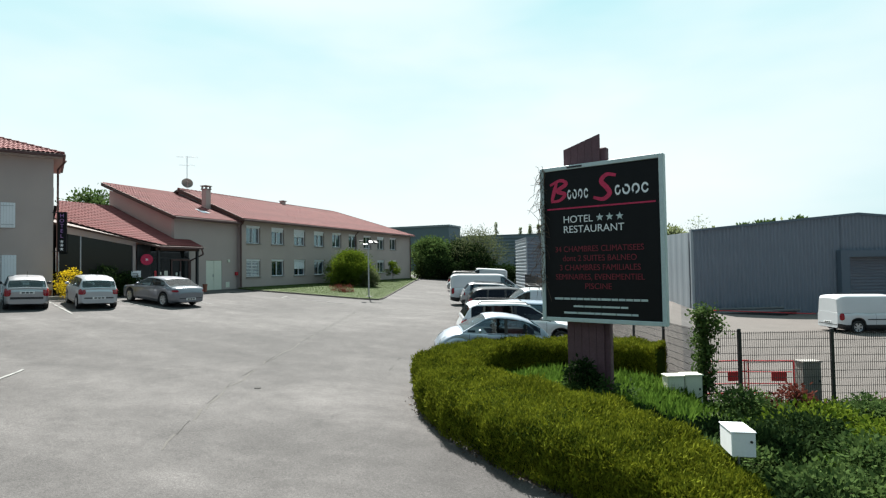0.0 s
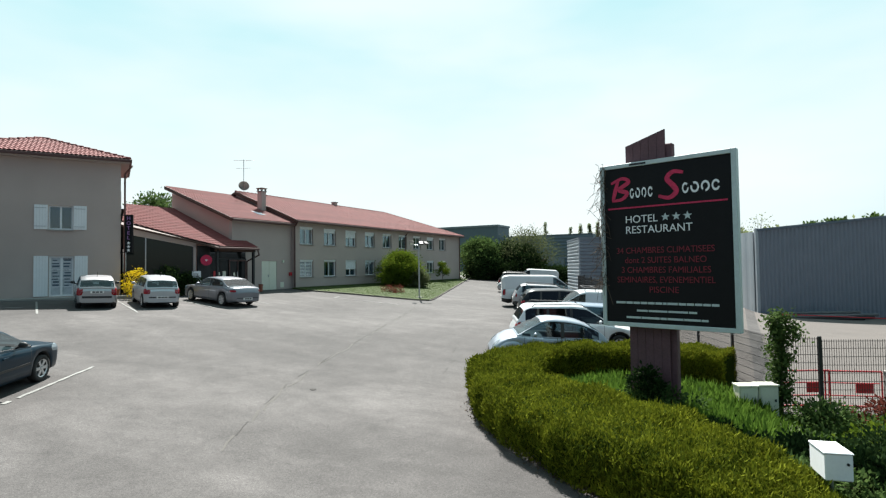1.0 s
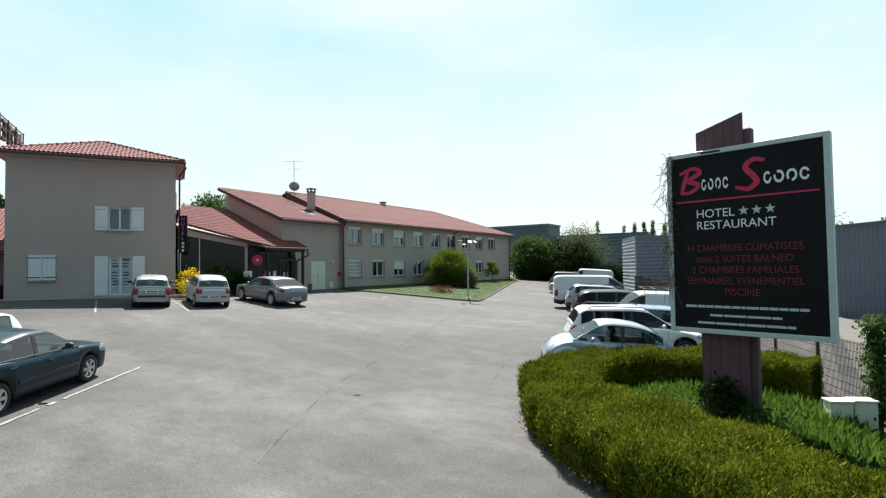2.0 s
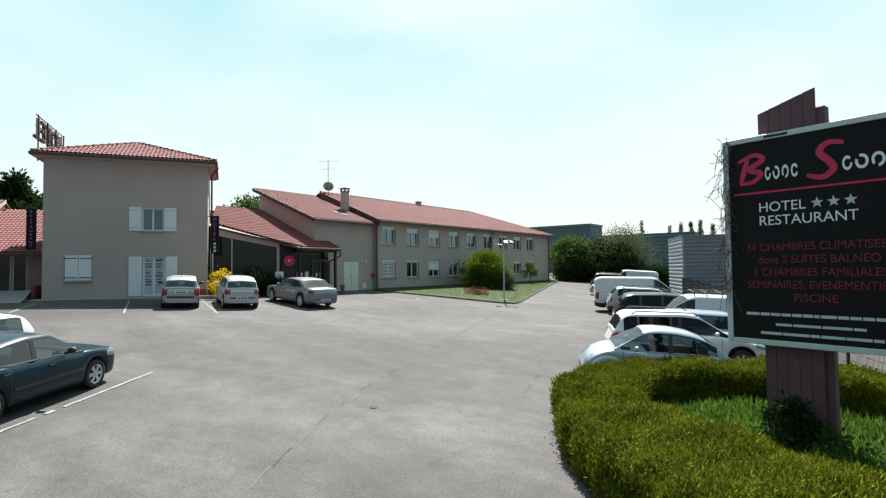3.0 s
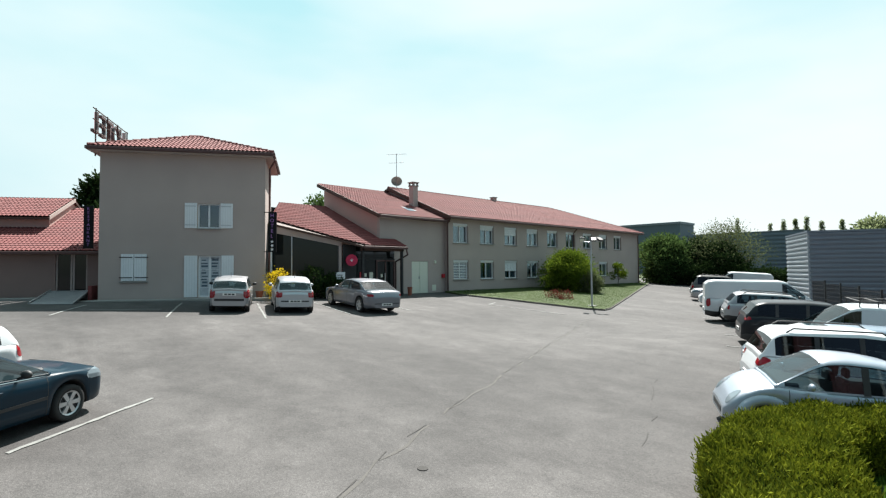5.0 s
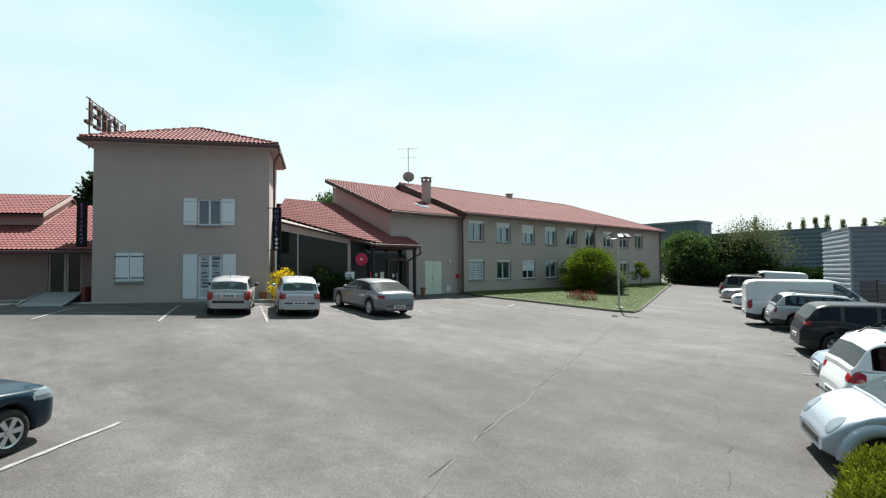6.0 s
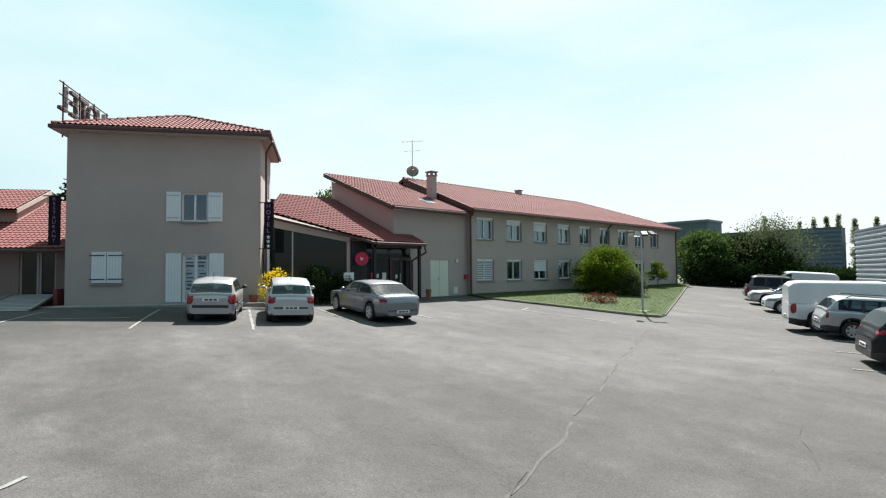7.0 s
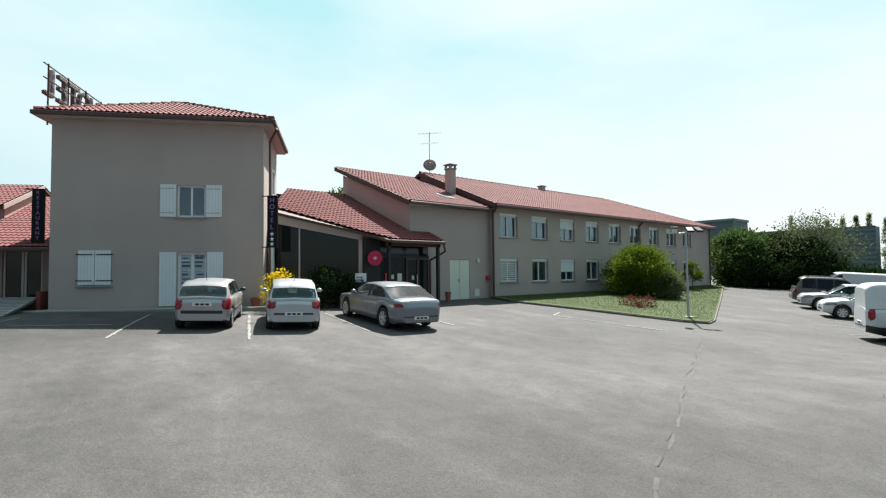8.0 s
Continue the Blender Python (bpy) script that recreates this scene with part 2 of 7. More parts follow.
def slab(pts, down):
    """A flat polygon with thickness along the vector down."""
    bm = bmesh.new()
    top = [bm.verts.new(p) for p in pts]
    low = [bm.verts.new(Vector(p) + Vector(down)) for p in pts]
    bm.faces.new(top)
    bm.faces.new(low[::-1])
    for i in range(len(pts)):
        j = (i + 1) % len(pts)
        bm.faces.new((top[j], top[i], low[i], low[j]))
    bmesh.ops.recalc_face_normals(bm, faces=bm.faces)
    return bm


def wall(length, z0, z1, thick, holes=()):
    """A wall along local x, its face at y = 0, thickness towards +y, with openings (x0, z0, x1, z1)."""
    xs = sorted({0, length, *[h[0] for h in holes], *[h[2] for h in holes]})
    zs = sorted({z0, z1, *[h[1] for h in holes], *[h[3] for h in holes]})
    bm = bmesh.new()
    vs = {}

    def v(i, k, s):
        if (i, k, s) not in vs:
            vs[i, k, s] = bm.verts.new((xs[i], s * thick, zs[k]))
        return vs[i, k, s]

    def solid(i, k):
        if not (0 <= i < len(xs) - 1 and 0 <= k < len(zs) - 1):
            return False
        x, z = (xs[i] + xs[i + 1]) / 2, (zs[k] + zs[k + 1]) / 2
        return not any(h[0] < x < h[2] and h[1] < z < h[3] for h in holes)

    for i in range(len(xs) - 1):
        for k in range(len(zs) - 1):
            if not solid(i, k):
                continue
            bm.faces.new((v(i, k, 0), v(i + 1, k, 0), v(i + 1, k + 1, 0), v(i, k + 1, 0)))
            bm.faces.new((v(i, k, 1), v(i, k + 1, 1), v(i + 1, k + 1, 1), v(i + 1, k, 1)))
            if not solid(i - 1, k):
                bm.faces.new((v(i, k, 0), v(i, k + 1, 0), v(i, k + 1, 1), v(i, k, 1)))
            if not solid(i + 1, k):
                bm.faces.new((v(i + 1, k, 0), v(i + 1, k, 1), v(i + 1, k + 1, 1), v(i + 1, k + 1, 0)))
            if not solid(i, k - 1):
                bm.faces.new((v(i, k, 0), v(i, k, 1), v(i + 1, k, 1), v(i + 1, k, 0)))
            if not solid(i, k + 1):
                bm.faces.new((v(i, k + 1, 0), v(i + 1, k + 1, 0), v(i + 1, k + 1, 1), v(i, k + 1, 1)))
    return bm


def tiles(pts, pitch=0.2, course=0.33, lift=0.05):
    """Interlocking clay tiles on a convex, flat roof face; its first two corners are the eave."""
    o = Vector(pts[0])
    ex = (Vector(pts[1]) - o).normalized()
    nz = ex.cross(Vector(pts[2]) - o).normalized()
    if nz.z < 0:
        nz = -nz
    ey = nz.cross(ex)
    if ey.z < 0:
        ey = -ey
    flat = [((Vector(p) - o).dot(ex), (Vector(p) - o).dot(ey)) for p in pts]
    x0, x1 = min(p[0] for p in flat), max(p[0] for p in flat)
    y1 = max(p[1] for p in flat)
    bm = bmesh.new()
    rows = int(y1 / course) + 1
    cols = int((x1 - x0) / pitch * 4) + 2
    wave = (0.0, 0.022, 0.045, 0.022)
    for r in range(rows):
        grid = []
        for y, h in ((r * course, 0.03), ((r + 1) * course + 0.02, 0.0)):
            grid.append([bm.verts.new(o + ex * (x0 + c * pitch / 4) + ey * y + nz * (lift + h + wave[c % 4])) for c in range(cols)])
        front = [bm.verts.new(v.co - nz * 0.03) for v in grid[0]]
        for c in range(cols - 1):
            bm.faces.new((grid[0][c], grid[0][c + 1], grid[1][c + 1], grid[1][c]))
            bm.faces.new((front[c], front[c + 1], grid[0][c + 1], grid[0][c]))
    centre = sum((Vector(p) for p in pts), Vector()) / len(pts)
    for i in range(len(pts)):
        a, b = Vector(pts[i]), Vector(pts[(i + 1) % len(pts)])
        side = (b - a).cross(nz).normalized()
        if side.dot(centre - a) > 0:
            side = -side
        bmesh.ops.bisect_plane(bm, geom=bm.verts[:] + bm.edges[:] + bm.faces[:], plane_co=a + side * 0.001, plane_no=side, clear_outer=True)
    bmesh.ops.recalc_face_normals(bm, faces=bm.faces)
    return bm


def roof_face(pts, parent):
    part("roof", slab(pts, (0, 0, -0.12)), M["fascia"], parent)
    return part("roof_tiles", tiles(pts), M["tile"], parent, "weathered red interlocking clay tiles")


def ridge_tiles(a, b, parent):
    a, b = Vector(a), Vector(b)
    n = max(2, int((b - a).length / 0.4))
    bm = bmesh.new()
    for i in range(n):
        rod(bm, a.lerp(b, i / n) + Vector((0, 0, 0.05)), a.lerp(b, (i + 1.06) / n) + Vector((0, 0, 0.03)), 0.115, 0.09, 10)
    return part("ridge_tiles", bm, M["tile"], parent)


# ---- ground ----
GX = (-2000, -80, -35, -29, -24, -18.7, -13.4, -9.5, -6, 0, 10, 80, 2000)
GZ = (2.3, 2.3, 2.25, 2.06, 1.72, 1.29, 0.9, 0.53, 0.3, 0.02, -0.15, -0.3, -0.3)


def ramped(v, a, b):
    f = min(1.0, max(0.0, (v - a) / (b - a)))
    return f * f * (3 - 2 * f)


def ground(x, y=12.0):
    """The height of the ground: a slope up to the hotel, with a gentle rise along the row of bays."""
    z = float(np.mean(np.interp([x - 1.5, x - 0.75, x, x + 0.75, x + 1.5], GX, GZ)))
    z += 0.30 * ramped(y, 14, 30) * ramped(x, -14.5, -10.5) * (1 - ramped(x, -2, 8))
    z -= 0.30 * ramped(x, -0.8, 1.0) * ramped(y, 11.5, 14.5)
    return z - 0.04 * (1 - ramped(y, 8, 16)) * ramped(x, -26, -19) * (1 - ramped(x, -14, -10.5))


def sheet(name, xs, ys, lift, material, inside=None):
    bm = bmesh.new()
    vs = {(i, j): bm.verts.new((x, y, ground(x, y) + lift)) for i, x in enumerate(xs) for j, y in enumerate(ys)}
    for i in range(len(xs) - 1):
        for j in range(len(ys) - 1):
            bm.faces.new((vs[i, j], vs[i + 1, j], vs[i + 1, j + 1], vs[i, j + 1]))
    return part(name, bm, material)


def draped(name, outline, lift, material, depth=0.3, parent=None):
    """A patch with the outline given, draped over the ground, with upright sides."""
    bm = slab([(x, y, 0) for x, y in outline], (0, 0, -depth))
    xs = [p[0] for p in outline]
    for x in np.arange(math.floor(min(xs)) + 0.5, max(xs), 1.0):
        bmesh.ops.bisect_plane(bm, geom=bm.verts[:] + bm.edges[:] + bm.faces[:], plane_co=(x, 0, 0), plane_no=(1, 0, 0))
    vs = [p[1] for p in outline]
    for y in np.arange(math.floor(min(vs)) + 0.5, min(60, max(vs)), 2.0):
        bmesh.ops.bisect_plane(bm, geom=bm.verts[:] + bm.edges[:] + bm.faces[:], plane_co=(0, y, 0), plane_no=(0, 1, 0))
    for v in bm.verts:
        v.co.z += ground(v.co.x, v.co.y) + lift
    return part(name, bm, material, parent)


far = [-1500, -700, -300, -150, -100, -80]
xs = far + list(np.arange(-66, 30, 1.0)) + [40, 60, 100, 200, 500, 1500]
ys = [-1500, -500, -150, -60, -30] + list(np.arange(-20, 90, 2.0)) + [100, 130, 200, 400, 800, 1800]
tagged(sheet("ground", xs, ys, 0, M["asphalt"]), "worn pale grey asphalt car park sloping up to the hotel", "ground", kind="structure")

E1, E2 = Vector((0.91, 0.415, 0)), Vector((-0.415, 0.91, 0))
IVY = Vector((0.6, 15.9, 0))


def estate(s, t):
    p = IVY + E1 * s + E2 * t
    return p.x, p.y


tagged(draped("gravel_yard", [estate(0.1, 0.1), estate(90, 0.1), estate(90, 80), estate(0.1, 80)], 0.012, M["gravel"], 0.2), "pale compacted gravel yard behind the wire fence", "ground", kind="structure")
tagged(sheet("field", list(np.arange(-220, 221, 10.0)), [70, 80, 90, 110, 140, 200, 300, 500, 900], 0.03, M["lawn"]), "open rough grass field behind the yard", "field", kind="structure")
LAWN = [(-29.4, 30.6), (-27.4, 30.0), (-23.0, 30.7), (-19.2, 31.4), (-18.5, 31.9), (-18.7, 32.9), (-22.5, 43.0), (-26.9, 54.5), (-28.6, 59.0), (-29.4, 59.0)]
tagged(draped("lawn", LAWN, 0.10, M["lawn"]), "mown lawn strip along the hotel wing", "lawn", kind="structure")
ISLAND = [(-5.7, 13.0), (-5.3, 12.0), (-4.2, 10.8), (-2.9, 9.6), (-1.1, 8.3), (0.2, 7.35), (1.2, 6.75), (5, 5.5), (30, 5.5), (30, 28), (0.7, 15.9), (-2.6, 17.4), (-5.6, 17.0), (-6.6, 15.6), (-6.7, 14.0)]
tagged(draped("verge", ISLAND, 0.05, M["lawn"]), "rough grass verge round the roadside sign", "lawn", kind="structure")


# ---- hotel tower ----
def tower():
    A = (-34.12, 11.6, 2.2)
    t = thing("hotel_tower", pose(*A, 0, 0, 59.5), "three-storey beige rendered hotel tower with a tiled hip roof", "building")
    W, D, H = 7.72, 4.8, 7.45
    ov = 0.42
    part("wall", wall(W, -0.5, H, 0.25, [(1.0, 0.92, 2.14, 2.27), (4.46, 3.57, 5.53, 4.83), (4.5, 0.06, 5.58, 2.18)]), M["render"], t)
    side = part("wall", wall(D - 0.25, -0.5, H, 0.25, [(2.5, 4.9, 3.4, 6.1)]), M["render"], t)
    side.matrix_local = pose(W, 0.25, 0, 0, 0, 90)
    back = part("wall", wall(W - 0.25, -0.5, H, 0.25), M["render"], t)
    back.matrix_local = pose(W - 0.25, D, 0, 0, 0, 180)
    left = part("wall", wall(D - 0.5, -0.5, H, 0.25), M["render"], t)
    left.matrix_local = pose(0, D - 0.25, 0, 0, 0, -90)
    e, p = H + 0.02, (W / 2 + 0.1, D / 2, H + 1.32)
    c = [(-ov, -ov, e), (W + ov, -ov, e), (W + ov, D + ov, e), (-ov, D + ov, e)]
    for i in range(4):
        roof_face([c[i], c[(i + 1) % 4], p], t)
        ridge_tiles(c[i], p, t)
    part("soffit", boxed(-ov + 0.02, -ov + 0.02, e - 0.2, W + ov - 0.02, D + ov - 0.02, e - 0.13), M["render"], t)
    # added dark sheet behind the openings, for the unlit rooms
    part("shade_backing", boxed(0.3, 1.0, -0.4, W - 0.3, 1.1, H - 0.25), M["dark"], t)
    for x0, y0, x1, y1 in ((-ov - 0.1, -ov - 0.1, W + ov + 0.1, -ov), (W + ov, -ov, W + ov + 0.1, D + ov), (-ov - 0.1, -ov, -ov, D + ov)):
        part("gutter", boxed(x0, y0, e - 0.14, x1, y1, e + 0.02, bevel=0.02), M["zinc"], t)
    return t


TOWER = tower()


def hall():
    """The middle block with its lean-to roof."""
    t = thing("hotel_hall", pose(-29.8, 25.45, 2.0, 0, 0, 90), "beige rendered middle block with a single-pitch tiled roof", "building")
    part("wall", wall(5.55, -0.5, 4.8, 0.25, [(2.58, 0.05, 4.0, 2.14)]), M["render"], t)
    slope = 0.382
    bm = bmesh.new()
    for x in (0, 0.25):
        poly(bm, [(x, 0.25, -0.5), (x, 6.2, -0.5), (x, 6.2, 4.75 + 6.2 * slope), (x, 0.25, 4.75 + 0.25 * slope)])
    part("wall", bm, M["render_pink"], t)
    e = 4.92
    roof_face([(-0.3, -0.35, e), (5.75, -0.35, e), (5.75, 6.6, e + 6.95 * slope), (-0.3, 6.6, e + 6.95 * slope)], t)
    part("verge_board", slab([(-0.34, -0.35, e + 0.06), (-0.34, 6.6, e + 0.06 + 6.95 * slope), (-0.34, 6.6, e - 0.18 + 6.95 * slope), (-0.34, -0.35, e - 0.18)], (0.04, 0, 0)), M["fascia"], t)
    part("gutter", boxed(-0.3, -0.48, e - 0.13, 5.5, -0.36, e + 0.02, bevel=0.02), M["zinc"], t)
    return t


HALL = hall()
WIN_Y = [0.56 + 2.755 * i for i in range(9)]


def wing():
    t = thing("hotel_wing", pose(-29.53, 31.0, 2.0, 0, 0, 90), "long two-storey beige hotel wing with rows of windows", "building")
    L, H, D = 27.6, 5.1, 12.2
    holes = [(x, z, x + 1.5, z + 1.34) for x in WIN_Y for z in (0.92, 3.44)]
    part("wall", wall(L, -0.5, H, 0.3, holes), M["render"], t)
    end = part("wall", wall(D - 0.3, -0.5, H, 0.3), M["render"], t)
    end.matrix_local = pose(L, 0.3, 0, 0, 0, 90)
    start = part("wall", wall(D - 0.3, -0.5, H, 0.3), M["render"], t)
    start.matrix_local = pose(0, D, 0, 0, 0, -90)
    part("wall", boxed(0, D, -0.5, L - 0.3, D + 0.3, H), M["render"], t)
    # added dark sheet that gives the wing's windows their inner shade
    part("shade_backing", boxed(0.3, 2.5, -0.4, L - 0.3, 2.6, H), M["dark"], t)
    ov, e, r, ry = 0.4, H + 0.06, 2.62, D / 2
    f, b = -ov, D + ov
    roof_face([(-0.2, f, e), (L + ov, f, e), (20.9, ry, e + r), (-0.2, ry, e + r)], t)
    roof_face([(L + ov, b, e), (-0.2, b, e), (-0.2, ry, e + r), (20.9, ry, e + r)], t)
    roof_face([(L + ov, f, e), (L + ov, b, e), (20.9, ry, e + r)], t)
    ridge_tiles((-0.2, ry, e + r), (20.9, ry, e + r), t)
    ridge_tiles((L + ov, f, e), (20.9, ry, e + r), t)
    bm = bmesh.new()
    for x in (0.0, 0.3):
        poly(bm, [(x, 0, H - 0.05), (x, D, H - 0.05), (x, ry, e + r - 0.15)])
    part("gable", bm, M["render"], t)
    part("verge_board", slab([(-0.24, f, e + 0.08), (-0.24, ry, e + r + 0.08), (-0.24, ry, e + r - 0.2), (-0.24, f, e - 0.2)], (0.04, 0, 0)), M["fascia"], t)
    part("gutter", boxed(-0.2, f - 0.13, e - 0.13, L + ov, f - 0.005, e + 0.02, bevel=0.02), M["zinc"], t)
    return t


WING = wing()


def link():
    """The glazed lobby between tower and hall, with the entrance porch."""
    t = thing("hotel_lobby", Matrix.Identity(4), "glazed hotel lobby under a sloping red tiled roof", "building")
    z = lambda x: 4.95 + 0.418 * (-28.6 - x)
    pl = [(-28.6, 23.4), (-28.6, 25.42), (-35.7, 25.42), (-35.7, 21.9), (-31.75, 19.2), (-29.45, 22.5)]
    roof_face([(x, y, z(x)) for x, y in pl], t)
    roof_face([(x, y, z(x)) for x, y in ((-28.6, 25.42), (-28.6, 26.6), (-29.75, 26.6), (-29.75, 25.42))], t)
    part("gutter", boxed(-28.6, 23.4, 4.82, -28.48, 26.62, 4.97, bevel=0.02), M["zinc"], t)
    up = pose(-31.68, 19.38, 2.0, 0, 0, math.degrees(math.atan2(3.22, 2.05)))
    L = 3.82
    for x0, x1 in ((0.0, 1.05), (1.11, 3.6)):
        hi = lambda x: 3.72 - 0.20 * x
        pane = part("pane", slab([(x0, 0.06, 0.1), (x1, 0.06, 0.1), (x1, 0.06, hi(x1)), (x0, 0.06, hi(x0))], (0, 0.02, 0)), M["dark_glass"], t)
        pane.matrix_local = up
    for x in (1.05, 3.6):
        mullion = part("mullion", boxed(x, 0, 0, x + 0.06, 0.12, 3.7 - 0.2 * x), M["dark"] if x > 3 else M["steel"], t)
        mullion.matrix_local = up
    band = part("fascia_band", slab([(0, 0, 3.72), (L, 0, 2.96), (L, 0, 3.3), (0, 0, 4.15)], (0, 0.2, 0)), M["render"], t)
    band.matrix_local = up
    pier = part("pier", boxed(3.66, 0, -0.3, L, 0.2, 3.1), M["render"], t)
    pier.matrix_local = up
    # back of the lobby, coloured dark
    part("dark_back_wall", boxed(-35.5, 20.5, 1.6, -35.3, 25.4, 7.6), M["dark"], t)
    part("lobby_floor", boxed(-35.3, 19.4, 1.9, -29.7, 25.4, 2.08), M["concrete"], t)
    # entrance under the porch
    for y in (23.52, 26.42):
        part("porch_post", boxed(-28.95, y - 0.07, 1.7, -28.8, y + 0.07, 4.85, bevel=0.01), M["dark"], t)
    part("porch_beam", boxed(-28.95, 23.4, 4.7, -28.8, 26.55, 4.86), M["fascia"], t)
    part("entrance_panel", boxed(-29.58, 22.62, 1.9, -29.5, 23.5, 5.05), M["dark"], t)
    part("pane", boxed(-29.55, 23.5, 2.1, -29.52, 24.95, 4.2), M["dark_glass"], t)
    door = part("entrance_door", boxed(-29.56, 24.95, 2.05, -29.5, 26.35, 4.2), M["dark_glass"], t, "dark glazed entrance door")
    for y0, y1, z0, z1 in ((24.95, 25.02, 2.05, 4.2), (25.62, 25.69, 2.05, 4.2), (26.28, 26.35, 2.05, 4.2), (25.02, 26.28, 2.05, 2.18), (25.02, 26.28, 4.1, 4.2)):
        part("door_frame", boxed(-29.5, y0, z0, -29.46, y1, z1), M["zinc"], door)
    part("handle", boxed(-29.46, 25.55, 2.9, -29.4, 25.59, 3.4), M["steel"], door)
    part("transom_pane", boxed(-29.55, 23.5, 4.28, -29.52, 26.35, 5.0), M["dark_glass"], t)
    part("transom_bar", boxed(-29.58, 23.5, 4.2, -29.46, 26.35, 4.28), M["dark"], t)
    for y, z, h, m in ((23.75, 3.05, 0.42, "red"), (24.1, 3.2, 0.2, "cream"), (24.45, 3.1, 0.36, "cream"), (25.3, 3.15, 0.2, "cream")):
        part("notice", boxed(-29.50, y, z, -29.49, y + h * 0.7, z + h), M[m], t, "printed notice taped to the glass")
    part("downpipe", rod(rod(rod(bmesh.new(), (-28.54, 26.5, 4.85), (-28.54, 26.62, 4.5), 0.05), (-28.54, 26.62, 4.5), (-29.7, 26.62, 4.1), 0.05), (-29.7, 26.62, 4.1), (-29.7, 26.62, 2.0), 0.05), M["zinc"], t)
    return t


LOBBY = link()



# ---- lettering ----
GLYPHS = {}


def glyph(text, size, depth):
    cu = bpy.data.curves.new("text", "FONT")
    cu.body, cu.size, cu.extrude = text, size, depth / 2
    tmp = bpy.data.objects.new("tmp", cu)
    me = bpy.data.meshes.new_from_object(tmp)
    bpy.data.objects.remove(tmp)
    me.materials.clear()
    return me


def reach(text, size):
    key = (text, round(size, 4))
    if key not in GLYPHS:
        me = glyph(text, size, 0.0)
        xs = [v.co.x for v in me.vertices] or [0.0]
        GLYPHS[key] = (min(xs), max(xs))
        bpy.data.meshes.remove(me)
    return GLYPHS[key]


def words(text, size, material, parent, m, name="letter", depth=0.006, width=None):
    """Writing, each letter an object of its own, centred at m."""
    lo, hi = reach(text, size)
    f = width / (hi - lo) if width else 1.0
    for i, c in enumerate(text):
        if c == " ":
            continue
        me = glyph(c, size, depth)
        me.name = name
        me.materials.append(material)
        a, b = reach(c, size)
        off = reach(text[:i + 1], size)[1] - b - (lo + hi) / 2
        for v in me.vertices:
            v.co.x = (v.co.x + off) * f
        ob = new(name, me)
        ob.parent = parent
        ob.matrix_local = m


# ---- windows and doors of the hotel ----
def frame_bars(parent, x0, z0, x1, z1, y, mat, bar=0.07, depth=0.06, mid=True):
    bm = bmesh.new()
    box(bm, x0, y, z0, x0 + bar, y + depth, z1)
    box(bm, x1 - bar, y, z0, x1, y + depth, z1)
    box(bm, x0 + bar, y, z0, x1 - bar, y + depth, z0 + bar)
    box(bm, x0 + bar, y, z1 - bar, x1 - bar, y + depth, z1)
    if mid:
        c = (x0 + x1) / 2
        box(bm, c - bar * 0.55, y - 0.005, z0 + bar, c + bar * 0.55, y + depth, z1 - bar)
    return part("frame", bm, mat, parent)


def shutter(parent, x0, z0, x1, z1, hinge_left):
    s = part("shutter", boxed(x0, -0.05, z0, x1, -0.012, z1, bevel=0.006), M["white"], parent, "white painted timber shutter")
    for i in range(1, 5):
        x = x0 + (x1 - x0) * i / 5
        part("board_joint", boxed(x - 0.004, -0.052, z0 + 0.02, x + 0.004, -0.0485, z1 - 0.02), M["joint_grey"], s)
    for z in (z0 + 0.16, z1 - 0.16):
        part("strap_hinge", boxed(x0 + 0.02, -0.06, z - 0.018, x1 - 0.06, -0.05, z + 0.018), M["white" if x1 - x0 > 0.5 and z1 - z0 > 1.5 else "steel"], s)
    return s


